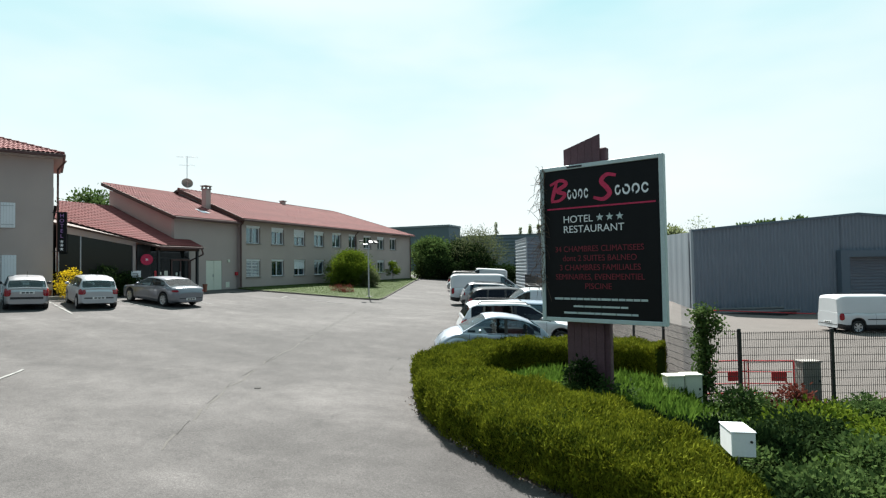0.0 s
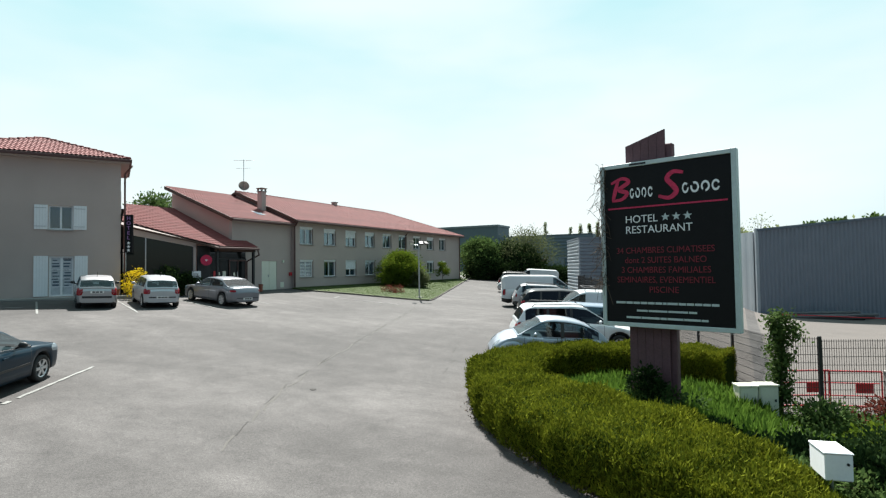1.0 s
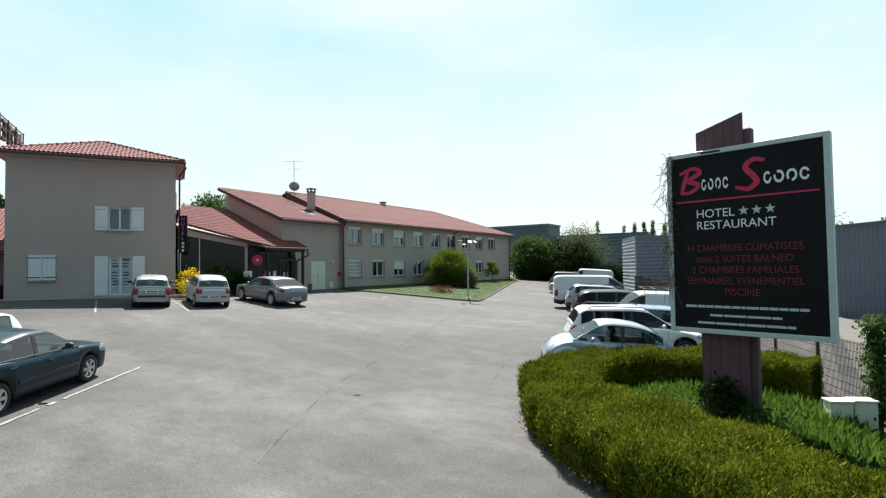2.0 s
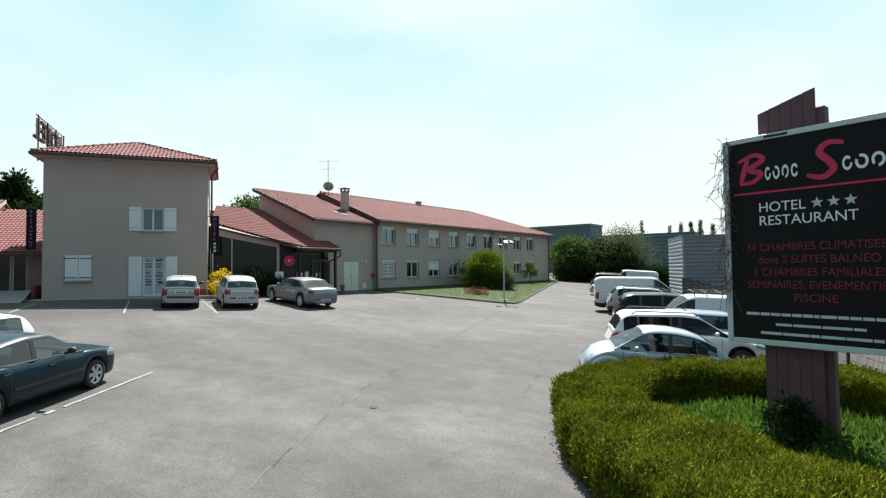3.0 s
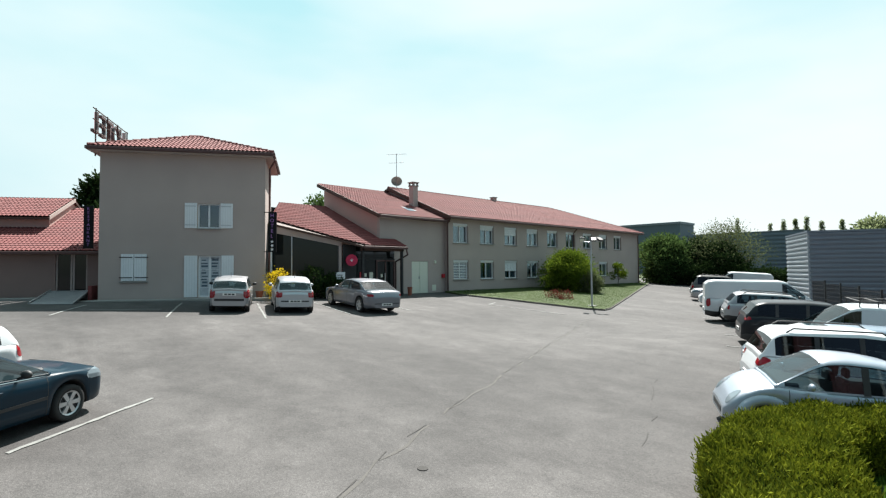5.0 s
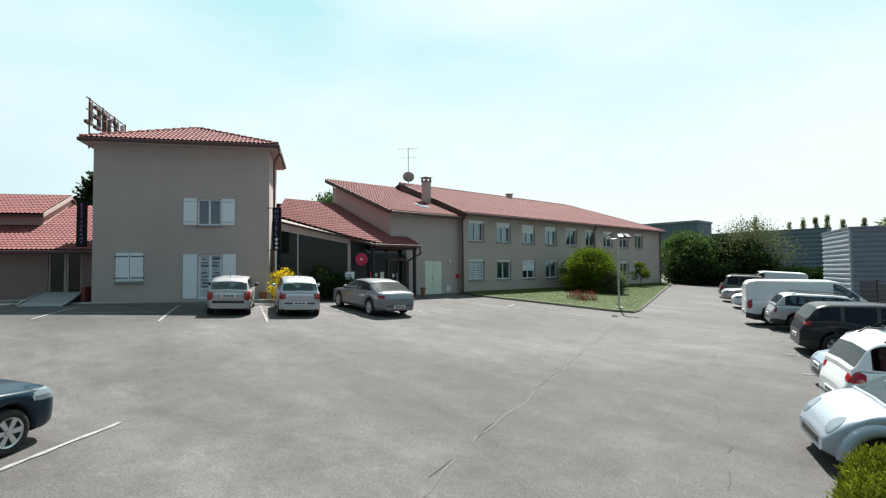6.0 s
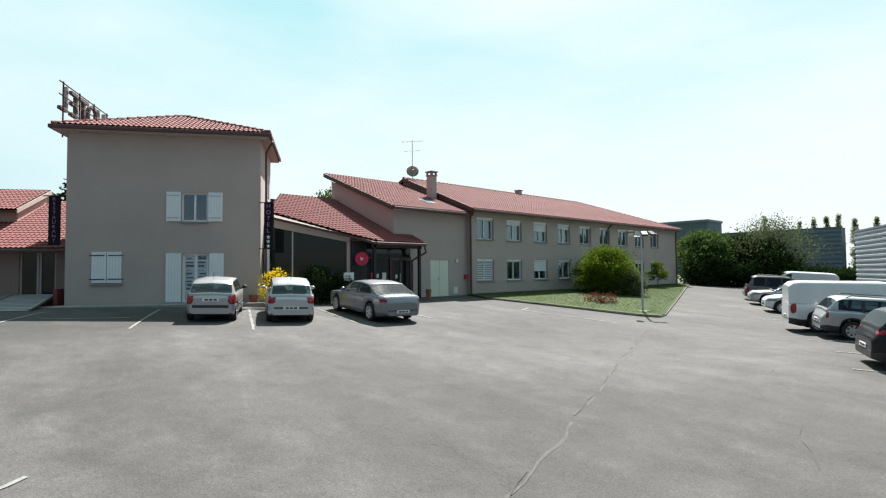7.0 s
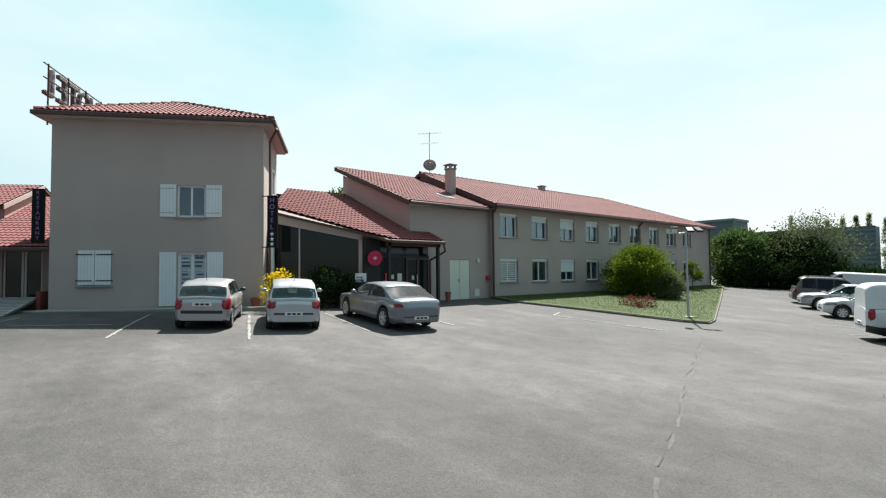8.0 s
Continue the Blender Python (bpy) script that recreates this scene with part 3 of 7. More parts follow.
def tower_openings():
    t = TOWER
    # upper window with open shutters
    w = part("window", boxed(4.53, 0.14, 3.64, 5.46, 0.16, 4.76), M["glass"], t, "white framed window between open shutters")
    frame_bars(w, 4.46, 3.57, 5.53, 4.83, 0.10, M["white"])
    part("sill", boxed(4.4, -0.08, 3.5, 5.59, 0.1, 3.565, bevel=0.01), M["concrete"], w)
    shutter(t, 3.86, 3.57, 4.44, 4.85, True)
    shutter(t, 5.55, 3.57, 6.14, 4.85, False)
    # closed shutters below
    shutter(t, 1.0, 0.94, 1.56, 2.26, True)
    shutter(t, 1.58, 0.94, 2.14, 2.26, False)
    part("sill", boxed(0.94, -0.08, 0.85, 2.2, 0.1, 0.915, bevel=0.01), M["concrete"], t)
    for x0, x1 in ((0.92, 1.5), (1.64, 2.22)):
        for z in (1.1, 2.1):
            part("strap_hinge", boxed(x0, -0.066, z - 0.02, x1, -0.055, z + 0.02), M["dark"], t)
    part("shutter_gap", boxed(1.562, -0.03, 0.94, 1.578, -0.014, 2.26), M["dark"], t)
    # french door with open shutters
    d = part("door", boxed(4.57, 0.14, 0.1, 5.51, 0.16, 2.12), M["door_film"], t, "white french door with lettered glass panes")
    frame_bars(d, 4.5, 0.06, 5.58, 2.18, 0.10, M["white"], 0.09)
    for z in (0.55, 1.0, 1.45, 1.85):
        part("glazing_bar", boxed(4.59, 0.125, z, 5.49, 0.139, z + 0.025), M["white"], d)
    rng = random.Random(5)
    for side in (4.62, 5.12):
        for k in range(9):
            z = 0.6 + k * 0.165
            part("lettering", boxed(side + rng.uniform(0, 0.05), 0.132, z, side + rng.uniform(0.22, 0.34), 0.138, z + rng.uniform(0.05, 0.11)), M["cladding_blue"], d)
    words("MILAN", 0.12, M["dark"], d, pose(5.29, 0.13, 1.99, 90), "letter", 0.006, 0.34)
    shutter(t, 3.86, 0.08, 4.47, 2.18, True)
    shutter(t, 5.61, 0.08, 6.2, 2.18, False)
    # high window in the side wall
    sw = part("window", boxed(7.70, 2.8, 4.95, 7.72, 3.6, 6.05), M["glass"], t)
    for y0, y1, z0, z1 in ((2.75, 2.82, 4.9, 6.1), (3.58, 3.65, 4.9, 6.1), (2.82, 3.58, 4.9, 4.97), (2.82, 3.58, 6.03, 6.1)):
        part("frame", boxed(7.70, y0, z0, 7.77, y1, z1), M["white"], sw)
    part("downpipe", rod(rod(bmesh.new(), (8.26, -0.1, 7.2), (7.92, 0.5, 6.8), 0.05), (7.92, 0.5, 6.8), (7.92, 0.5, -0.2), 0.05), M["zinc"], t)
    part("meter_box", boxed(7.84, 0.9, 1.3, 8.0, 1.5, 2.6, bevel=0.02), M["white"], t, "white wall-mounted meter box")
    part("plinth_step", boxed(-3.0, -0.95, -0.35, 8.6, -0.004, 0.03, bevel=0.02), M["concrete"], t)


tower_openings()


def wing_windows():
    rng = random.Random(3)
    for row, z in enumerate((0.92, 3.44)):
        for i, x in enumerate(WIN_Y):
            w = part("window", boxed(x + 0.07, 0.2, z + 0.07, x + 1.43, 0.22, z + 1.16), M["glass"], WING, "white framed window with a roller shutter box")
            frame_bars(w, x, z, x + 1.5, z + 1.2, 0.15, M["white"], 0.055)
            drop = {(0, 0): 1.0, (0, 2): 0.55, (1, 2): 0.45, (0, 3): 0.0}.get((row, i), rng.choice((0.0, 0.0, 0.1, 0.2)))
            part("shutter_box", boxed(x, 0.06, z + 1.2, x + 1.5, 0.2, z + 1.335), M["white"], w)
            if drop:
                bm = bmesh.new()
                n = max(2, int(drop * 1.2 / 0.055))
                for k in range(n):
                    zz = z + 1.2 - (k + 1) * 0.055
                    if row == 0 and i == 0 and k % 2:
                        continue
                    box(bm, x + 0.02, 0.10, zz, x + 1.48, 0.125, zz + 0.05)
                part("roller_shutter", bm, M["white"], w)
            part("sill", boxed(x - 0.05, -0.07, z - 0.075, x + 1.55, 0.15, z - 0.004, bevel=0.01), M["concrete"], w)
            cur = bmesh.new()
            for side in (x + 0.08, x + 0.95):
                for k in range(8):
                    box(cur, side + k * 0.057, 0.24 + 0.02 * (k % 2), z + 0.08, side + k * 0.057 + 0.055, 0.26 + 0.02 * (k % 2), z + 1.15)
            part("curtain", cur, M["curtain"], w, "pale net curtain")
    part("downpipe", rod(rod(bmesh.new(), (-0.1, -0.45, 5.1), (-0.05, -0.07, 4.7), 0.055), (-0.05, -0.07, 4.7), (-0.05, -0.07, -0.1), 0.055), M["zinc"], WING)
    part("downpipe", rod(rod(bmesh.new(), (15.5, -0.45, 5.1), (15.45, -0.07, 4.7), 0.05), (15.45, -0.07, 4.7), (15.45, -0.07, 0), 0.05), M["zinc"], WING)
    part("downpipe", rod(bmesh.new(), (27.5, -0.07, 5.0), (27.5, -0.07, 0), 0.05), M["zinc"], WING)
    # service door in the hall, with meter cupboard and hose reel
    for x in (2.58, 3.29):
        leaf = part("door", boxed(x + 0.01, 0.02, 0.05, x + 0.70, 0.07, 2.13, bevel=0.008), M["cream"], HALL, "cream painted service door leaf")
        if x < 3:
            part("handle", boxed(x + 0.6, -0.03, 1.0, x + 0.64, 0.02, 1.16), M["steel"], leaf)
    part("wall_lamp", boxed(4.5, -0.1, 2.0, 4.68, -0.003, 2.2, bevel=0.02), M["cream"], HALL)
    part("hose_box", boxed(5.2, -0.16, 1.05, 5.42, -0.003, 1.3, bevel=0.02), M["red"], HALL, "small red fire hose box")
    part("access_hatch", boxed(4.35, -0.02, 0.2, 4.7, -0.003, 0.6), M["cream"], HALL)


wing_windows()


# ---- roof fittings ----
def chimney():
    c = thing("chimney", pose(-32.4, 30.5, 7.5), "rendered chimney with a raised concrete cap", "chimney")
    part("stack", boxed(-0.23, -0.23, -0.3, 0.23, 0.23, 2.0, bevel=0.015), M["render"], c)
    part("collar", boxed(-0.27, -0.27, 2.0, 0.27, 0.27, 2.06), M["concrete"], c)
    for x in (-0.19, 0.19):
        for y in (-0.19, 0.19):
            part("cap_leg", boxed(x - 0.05, y - 0.05, 2.06, x + 0.05, y + 0.05, 2.24), M["concrete"], c)
    part("cap", boxed(-0.31, -0.31, 2.24, 0.31, 0.31, 2.31, bevel=0.02), M["concrete"], c)
    v = thing("roof_vent", pose(-35.6, 43.0, 9.6), "small rendered roof vent with a cap on the ridge", "vent")
    part("stack", boxed(-0.2, -0.2, 0, 0.2, 0.2, 0.5), M["render"], v)
    part("cap", boxed(-0.26, -0.26, 0.5, 0.26, 0.26, 0.58), M["concrete"], v)
    sk = thing("roof_window", pose(-31.2, 29.0, 7.6, 0, 20.9, 0), "small roof window standing open on the tiles", "window")
    part("frame", boxed(-0.45, -0.35, 0.0, 0.45, 0.35, 0.1), M["dark"], sk)
    g = part("pane", boxed(-0.42, -0.32, 0.0, 0.42, 0.32, 0.04), M["glass"], sk)
    g.matrix_local = pose(0, 0, 0.14, 0, -12, 0)


chimney()


def aerial():
    a = thing("tv_aerial", pose(-35.6, 31.6, 9.6), "television aerial mast with a satellite dish", "aerial")
    part("mast", rod(bmesh.new(), (0, 0, -0.2), (0, 0, 2.95), 0.025), M["steel"], a)
    n = Vector((0.76, -0.55, 0.35)).normalized()
    bm = bmesh.new()
    rings = []
    for k in range(6):
        r = 0.42 * k / 5
        rings.append([bm.verts.new((r * math.cos(t), r * math.sin(t), 0.12 * (k / 5) ** 2)) for t in [i * math.tau / 20 for i in range(20)]] if k else [bm.verts.new((0, 0, 0))])
    for i in range(20):
        bm.faces.new((rings[0][0], rings[1][i], rings[1][(i + 1) % 20]))
        for k in range(1, 5):
            bm.faces.new((rings[k][i], rings[k + 1][i], rings[k + 1][(i + 1) % 20], rings[k][(i + 1) % 20]))
    bmesh.ops.solidify(bm, geom=bm.faces[:], thickness=0.012)
    dish = part("dish", bm, M["concrete"], a, "grey satellite dish")
    dish.matrix_local = Matrix.Translation((0.12, -0.1, 0.72)) @ n.to_track_quat("Z", "Y").to_matrix().to_4x4()
    part("feed_arm", rod(bmesh.new(), (0, -0.38, 0.1), (0, -0.05, 0.5), 0.012), M["steel"], dish)
    for z, half, el in ((2.85, 0.75, 12), (2.2, 0.55, 6)):
        bm = rod(bmesh.new(), (-half * 0.7, -half * 0.7, z), (half * 0.7, half * 0.7, z + 0.06), 0.012)
        for k in range(el):
            f = (k / (el - 1) * 2 - 1) * half * 0.7
            rod(bm, (f - 0.12, f + 0.12, z), (f + 0.12, f - 0.12, z), 0.006, seg=4)
        part("yagi", bm, M["steel"], a)


aerial()


def star(bm, x, z, r, y, depth=0.006):
    pts = [(x + (r if k % 2 == 0 else r * 0.42) * math.sin(k * math.pi / 5), y, z + (r if k % 2 == 0 else r * 0.42) * math.cos(k * math.pi / 5)) for k in range(10)]
    top = [bm.verts.new(p) for p in pts]
    low = [bm.verts.new((p[0], p[1] + depth, p[2])) for p in pts]
    bm.faces.new(top)
    for i in range(10):
        j = (i + 1) % 10
        bm.faces.new((top[i], low[i], low[j], top[j]))


M["sign_black"] = surface("sign_black", (0.008, 0.008, 0.009), 0.5, 0, 0.2, 3, 30, 0.03, spec=0.15)
M["sign_red"] = surface("faded_red", (0.50, 0.012, 0.07), 0.55, 0, 0.35, 9, 40, 0.0)
M["sign_dull_red"] = surface("worn_dull_red", (0.17, 0.006, 0.018), 0.6, 0, 0.6, 12, 40, 0.0)
M["frame_pale"] = surface("pale_frame", (0.46, 0.53, 0.53), 0.5, 0.1, 0.1, 4, 30, 0.05)
M["purple_wood"] = surface("purple_stained_boards", (0.105, 0.05, 0.06), 0.75, 0, 0.25, 3, 25, 0.2, 0.01)
M["purple"] = surface("purple_letters", (0.33, 0.16, 0.42), 0.5, 0, 0.1, 6, 30)
M["vine"] = surface("dry_vine", (0.09, 0.06, 0.04), 0.9, 0, 0.3, 20, 60)


def stroke(bm, pts, r0, y, squash=0.12):
    """A brush stroke: a flat ribbon along the points, thickest in its middle."""
    pts = [Vector((p[0], y, p[1])) for p in pts]
    dense = []
    for i in range(len(pts) - 1):
        p0, p1, p2, p3 = pts[max(i - 1, 0)], pts[i], pts[i + 1], pts[min(i + 2, len(pts) - 1)]
        for k in range(6):
            t = k / 6
            dense.append(0.5 * (2 * p1 + (p2 - p0) * t + (2 * p0 - 5 * p1 + 4 * p2 - p3) * t * t + (3 * p1 - p0 - 3 * p2 + p3) * t ** 3))
    dense.append(pts[-1])
    prev = None
    for i, p in enumerate(dense):
        d = dense[min(i + 1, len(dense) - 1)] - dense[max(i - 1, 0)]
        n = Vector((-d.z, 0, d.x)).normalized() * r0 * (0.55 + 0.45 * math.sin(math.pi * i / (len(dense) - 1)))
        cur = [bm.verts.new(p + n), bm.verts.new(p - n)]
        if prev:
            bm.faces.new((prev[0], prev[1], cur[1], cur[0]))
        prev = cur


def road_sign():
    a, b = Vector((-3.17, 13.86, 0)), Vector((-0.2, 13.1, 0))
    w = (b - a).length
    t = thing("roadside_sign", pose(a.x, a.y, 0.1, 0, 0, math.degrees(math.atan2(b.y - a.y, b.x - a.x))), "black hotel sign in a pale frame on a purple timber post", "sign")
    z0, z1, f = 1.93, 5.82, 0.10
    panel = part("panel", boxed(f, 0.015, z0 + f, w - f, 0.14, z1 - f), M["sign_black"], t, "black sign panel with red and white lettering")
    for x0, za, x1, zb in ((0, z0, f, z1), (w - f, z0, w, z1), (f, z0, w - f, z0 + f), (f, z1 - f, w - f, z1)):
        part("frame", boxed(x0, -0.015, za, x1, 0.17, zb, bevel=0.008), M["frame_pale"], t)
    part("frame_tag", boxed(0.75, -0.02, z1 - 0.075, 1.15, -0.0155, z1 - 0.03), M["dark"], t)
    P = lambda u, v: (f + u * (w - 2 * f), z1 - f - v * (z1 - z0 - 2 * f))
    y = 0.008

    def line(text, u0, u1, v0, v1, mat):
        x0, zb = P(u0, v1)
        x1, zt = P(u1, v0)
        words(text, (zt - zb) / 0.70, mat, panel, pose((x0 + x1) / 2, y, zb, 90), width=x1 - x0)

    def bars(u0, u1, v0, v1, cuts, mat):
        x0, zb = P(u0, v1)
        x1, zt = P(u1, v0)
        pos = 0.0
        tot = sum(cuts) + 0.25 * (len(cuts) - 1)
        for c in cuts:
            xa = x0 + (x1 - x0) * pos / tot
            xb = x0 + (x1 - x0) * (pos + c) / tot
            part("lettering", boxed(xa, y, zb, xb, 0.016, zt), mat, panel)
            pos += c + 0.25

    # the trade name as plain shapes
    for u, kind in ((0.055, 0), (0.475, 1)):
        bm = bmesh.new()
        x, z = P(u, 0.205)
        if kind == 0:
            stroke(bm, [(x + 0.02, z + 0.40), (x + 0.30, z + 0.50), (x + 0.46, z + 0.40), (x + 0.22, z + 0.24), (x + 0.42, z + 0.14), (x + 0.28, z + 0.0), (x + 0.04, z - 0.02)], 0.05, y)
            stroke(bm, [(x + 0.20, z + 0.46), (x + 0.12, z + 0.2), (x + 0.06, z - 0.02)], 0.05, y)
        else:
            stroke(bm, [(x + 0.52, z + 0.48), (x + 0.30, z + 0.52), (x + 0.16, z + 0.38), (x + 0.30, z + 0.2), (x + 0.36, z + 0.06), (x + 0.2, z - 0.06), (x - 0.04, z + 0.0)], 0.06, y)
        r = bmesh.ops.extrude_face_region(bm, geom=bm.faces[:])
        for v in r["geom"]:
            if isinstance(v, bmesh.types.BMVert):
                v.co.y += 0.006
        part("emblem", bm, M["sign_red"], panel, "red brush-stroke emblem")
    for u0, us in ((0.225, (0.035, 0.04, 0.04, 0.04)), (0.645, (0.05, 0.065, 0.065, 0.06))):
        u = u0
        for k, du in enumerate(us):
            x0, zb = P(u, 0.205)
            x1, zt = P(u + du, 0.138)
            bm = bmesh.new()
            for q in range(16):
                a0, a1 = q * math.tau / 16, (q + 1) * math.tau / 16
                ro, ri = 1.0, 0.58
                cx, cz, hx, hz = (x0 + x1) / 2, (zb + zt) / 2, (x1 - x0) / 2, (zt - zb) / 2
                if q in ((k * 5) % 16, (k * 5 + 1) % 16):
                    continue
                poly(bm, [(cx + hx * ro * math.cos(a0), y, cz + hz * ro * math.sin(a0)), (cx + hx * ro * math.cos(a1), y, cz + hz * ro * math.sin(a1)), (cx + hx * ri * math.cos(a1), y, cz + hz * ri * math.sin(a1)), (cx + hx * ri * math.cos(a0), y, cz + hz * ri * math.sin(a0))])
            part("emblem", bm, M["white"], panel)
            u += du + 0.012
    x0, zt = P(0.03, 0.258)
    x1, zb = P(0.97, 0.268)
    part("rule", boxed(x0, y, zb, x1, 0.016, zt), M["sign_red"], panel)
    line("HOTEL", 0.185, 0.45, 0.315, 0.362, M["white"])
    bm = bmesh.new()
    for u in (0.51, 0.595, 0.68):
        x, z = P(u, 0.338)
        star(bm, x, z, 0.1, y)
    part("stars", bm, M["frame_pale"], panel, "three grey stars")
    line("RESTAURANT", 0.185, 0.715, 0.382, 0.430, M["white"])
    line("34 CHAMBRES CLIMATISEES", 0.10, 0.87, 0.520, 0.558, M["sign_dull_red"])
    line("dont 2 SUITES BALNEO", 0.17, 0.81, 0.582, 0.620, M["sign_dull_red"])
    line("3 CHAMBRES FAMILIALES", 0.14, 0.84, 0.644, 0.682, M["sign_dull_red"])
    line("SEMINAIRES, EVENEMENTIEL", 0.10, 0.87, 0.706, 0.744, M["sign_dull_red"])
    line("PISCINE", 0.37, 0.60, 0.768, 0.806, M["sign_dull_red"])
    bars(0.085, 0.89, 0.866, 0.880, (3, 2, 2, 2, 2, 2, 1, 3, 2, 2, 2, 2, 2), M["frame_pale"])
    bars(0.26, 0.73, 0.916, 0.928, (3, 5, 5, 2), M["frame_pale"])
    bars(0.17, 0.81, 0.960, 0.973, (5, 6, 2, 5, 5, 2), M["frame_pale"])
    # timber post of five boards
    for k in range(5):
        x = 0.58 + k * 0.19
        top = 6.26 + 0.055 * k
        part("board", slab([(x, 0.19, -0.3), (x + 0.183, 0.19, -0.3), (x + 0.183, 0.19, top + 0.05), (x, 0.19, top)], (0, 0.05, 0)), M["purple_wood"], t)
    part("post", boxed(0.6, 0.25, -0.3, 1.66, 0.45, 6.2, bevel=0.02), M["purple_wood"], t)
    rng = random.Random(11)
    bm = bmesh.new()
    for k in range(130):
        z = rng.uniform(2.9, 5.8)
        p = Vector((rng.uniform(-0.04, 0.16), -0.03, z))
        d = Vector((rng.uniform(-0.5, 0.25), rng.uniform(-0.3, 0.1), rng.uniform(-0.6, 0.6)))
        for s in range(4):
            q = p + d * rng.uniform(0.08, 0.2)
            rod(bm, p, q, 0.006, 0.004, 4)
            p, d = q, d + Vector((rng.uniform(-0.3, 0.3), rng.uniform(-0.2, 0.2), rng.uniform(-0.5, 0.2)))
    vine = part("dry_creeper", bm, M["vine"])
    vine.matrix_world = t.matrix_world.copy()
    tagged(vine, "dry leafless creeper clinging to the sign frame", "plant")
    return t


SIGN = road_sign()


def banner(text, m, h, label, stars=0):
    t = thing("banner_sign", m, label, "sign")
    n = len(text)
    w = 0.42
    body = part("panel", boxed(-w / 2, -0.06, 0, w / 2, 0.06, h, bevel=0.01), M["sign_black"], t)
    step = (h - 0.15 - stars * 0.2) / n
    for i, c in enumerate(text):
        words(c, step * 1.0, M["purple"], body, pose(0, -0.066, h - 0.05 - (i + 0.86) * step, 90))
    bm = bmesh.new()
    for k in range(stars):
        star(bm, 0, 0.14 + 0.2 * k, 0.1, -0.066)
    if stars:
        part("stars", bm, M["white"], body)
    for z in (0.02, h - 0.02):
        part("bracket", boxed(-0.45, -0.02, z - 0.02, -w / 2, 0.02, z + 0.02), M["dark"], t)


banner("HOTEL", pose(-29.85, 18.5, 4.55, 0, 0, 42), 2.1, "narrow black banner sign with purple letters on the tower corner", 3)
banner("RESTAURANT", pose(-34.75, 11.3, 4.75, 0, 0, 62), 2.1, "narrow black banner sign with purple letters beside the restaurant")


M["letter_back"] = surface("weathered_letter_back", (0.13, 0.10, 0.10), 0.6, 0.2, 0.3, 4, 30)


def roof_letters():
    """Large letters on a steel rack, seen from behind."""
    t = thing("rooftop_letters", pose(-34.38, 11.2, 9.75, 0, 0, -30.5), "large rooftop hotel letters on a steel rack", "sign")
    for i, c in enumerate("HOTEL"):
        x = -4.9 + i * 1.03
        words(c, 1.62, M["letter_back"], t, pose(x, -0.05, 0.85, 90), "letter", 0.14)
        words(c, 1.62, M["sign_red"], t, pose(x, -0.13, 0.85, 90), "letter_face", 0.01)
    for z in (0.86, 1.4, 1.95):
        part("rail", rod(bmesh.new(), (-5.4, 0.1, z), (-0.1, 0.1, z), 0.03, seg=6), M["fascia"], t)
    for x in (-5.2, -3.6, -2.0, -0.4):
        part("strut", rod(bmesh.new(), (x, 0.12, -0.4), (x, 0.12, 2.0), 0.035, seg=6), M["fascia"], t)


roof_letters()


def red_disc():
    t = thing("round_sign", pose(-29.18, 22.98, 4.15, 0, 0, 55), "round red sign with a white emblem on the entrance panel", "sign")
    bm = bmesh.new()
    bmesh.ops.create_cone(bm, cap_ends=True, segments=36, radius1=0.33, radius2=0.33, depth=0.06, matrix=pose(0, 0, 0, 90))
    d = part("disc", bm, M["sign_red"], t)
    bm = bmesh.new()
    for k in range(3):
        a = math.radians(20 + 60 * k)
        c, s = 0.09 * math.cos(a), 0.09 * math.sin(a)
        rod(bm, (-c, -0.034, -s), (c, -0.034, s), 0.012)
    part("emblem", bm, M["white"], d)
    bm = bmesh.new()
    for k in range(24):
        a, b = k * math.tau / 24, (k + 1) * math.tau / 24
        rod(bm, (0.26 * math.cos(a), -0.032, 0.26 * math.sin(a)), (0.26 * math.cos(b), -0.032, 0.26 * math.sin(b)), 0.009, None, 5)
    part("emblem_ring", bm, M["red"], d)
    part("bracket", boxed(-0.05, 0.03, -0.05, 0.05, 0.42, 0.05), M["dark"], t)


red_disc()


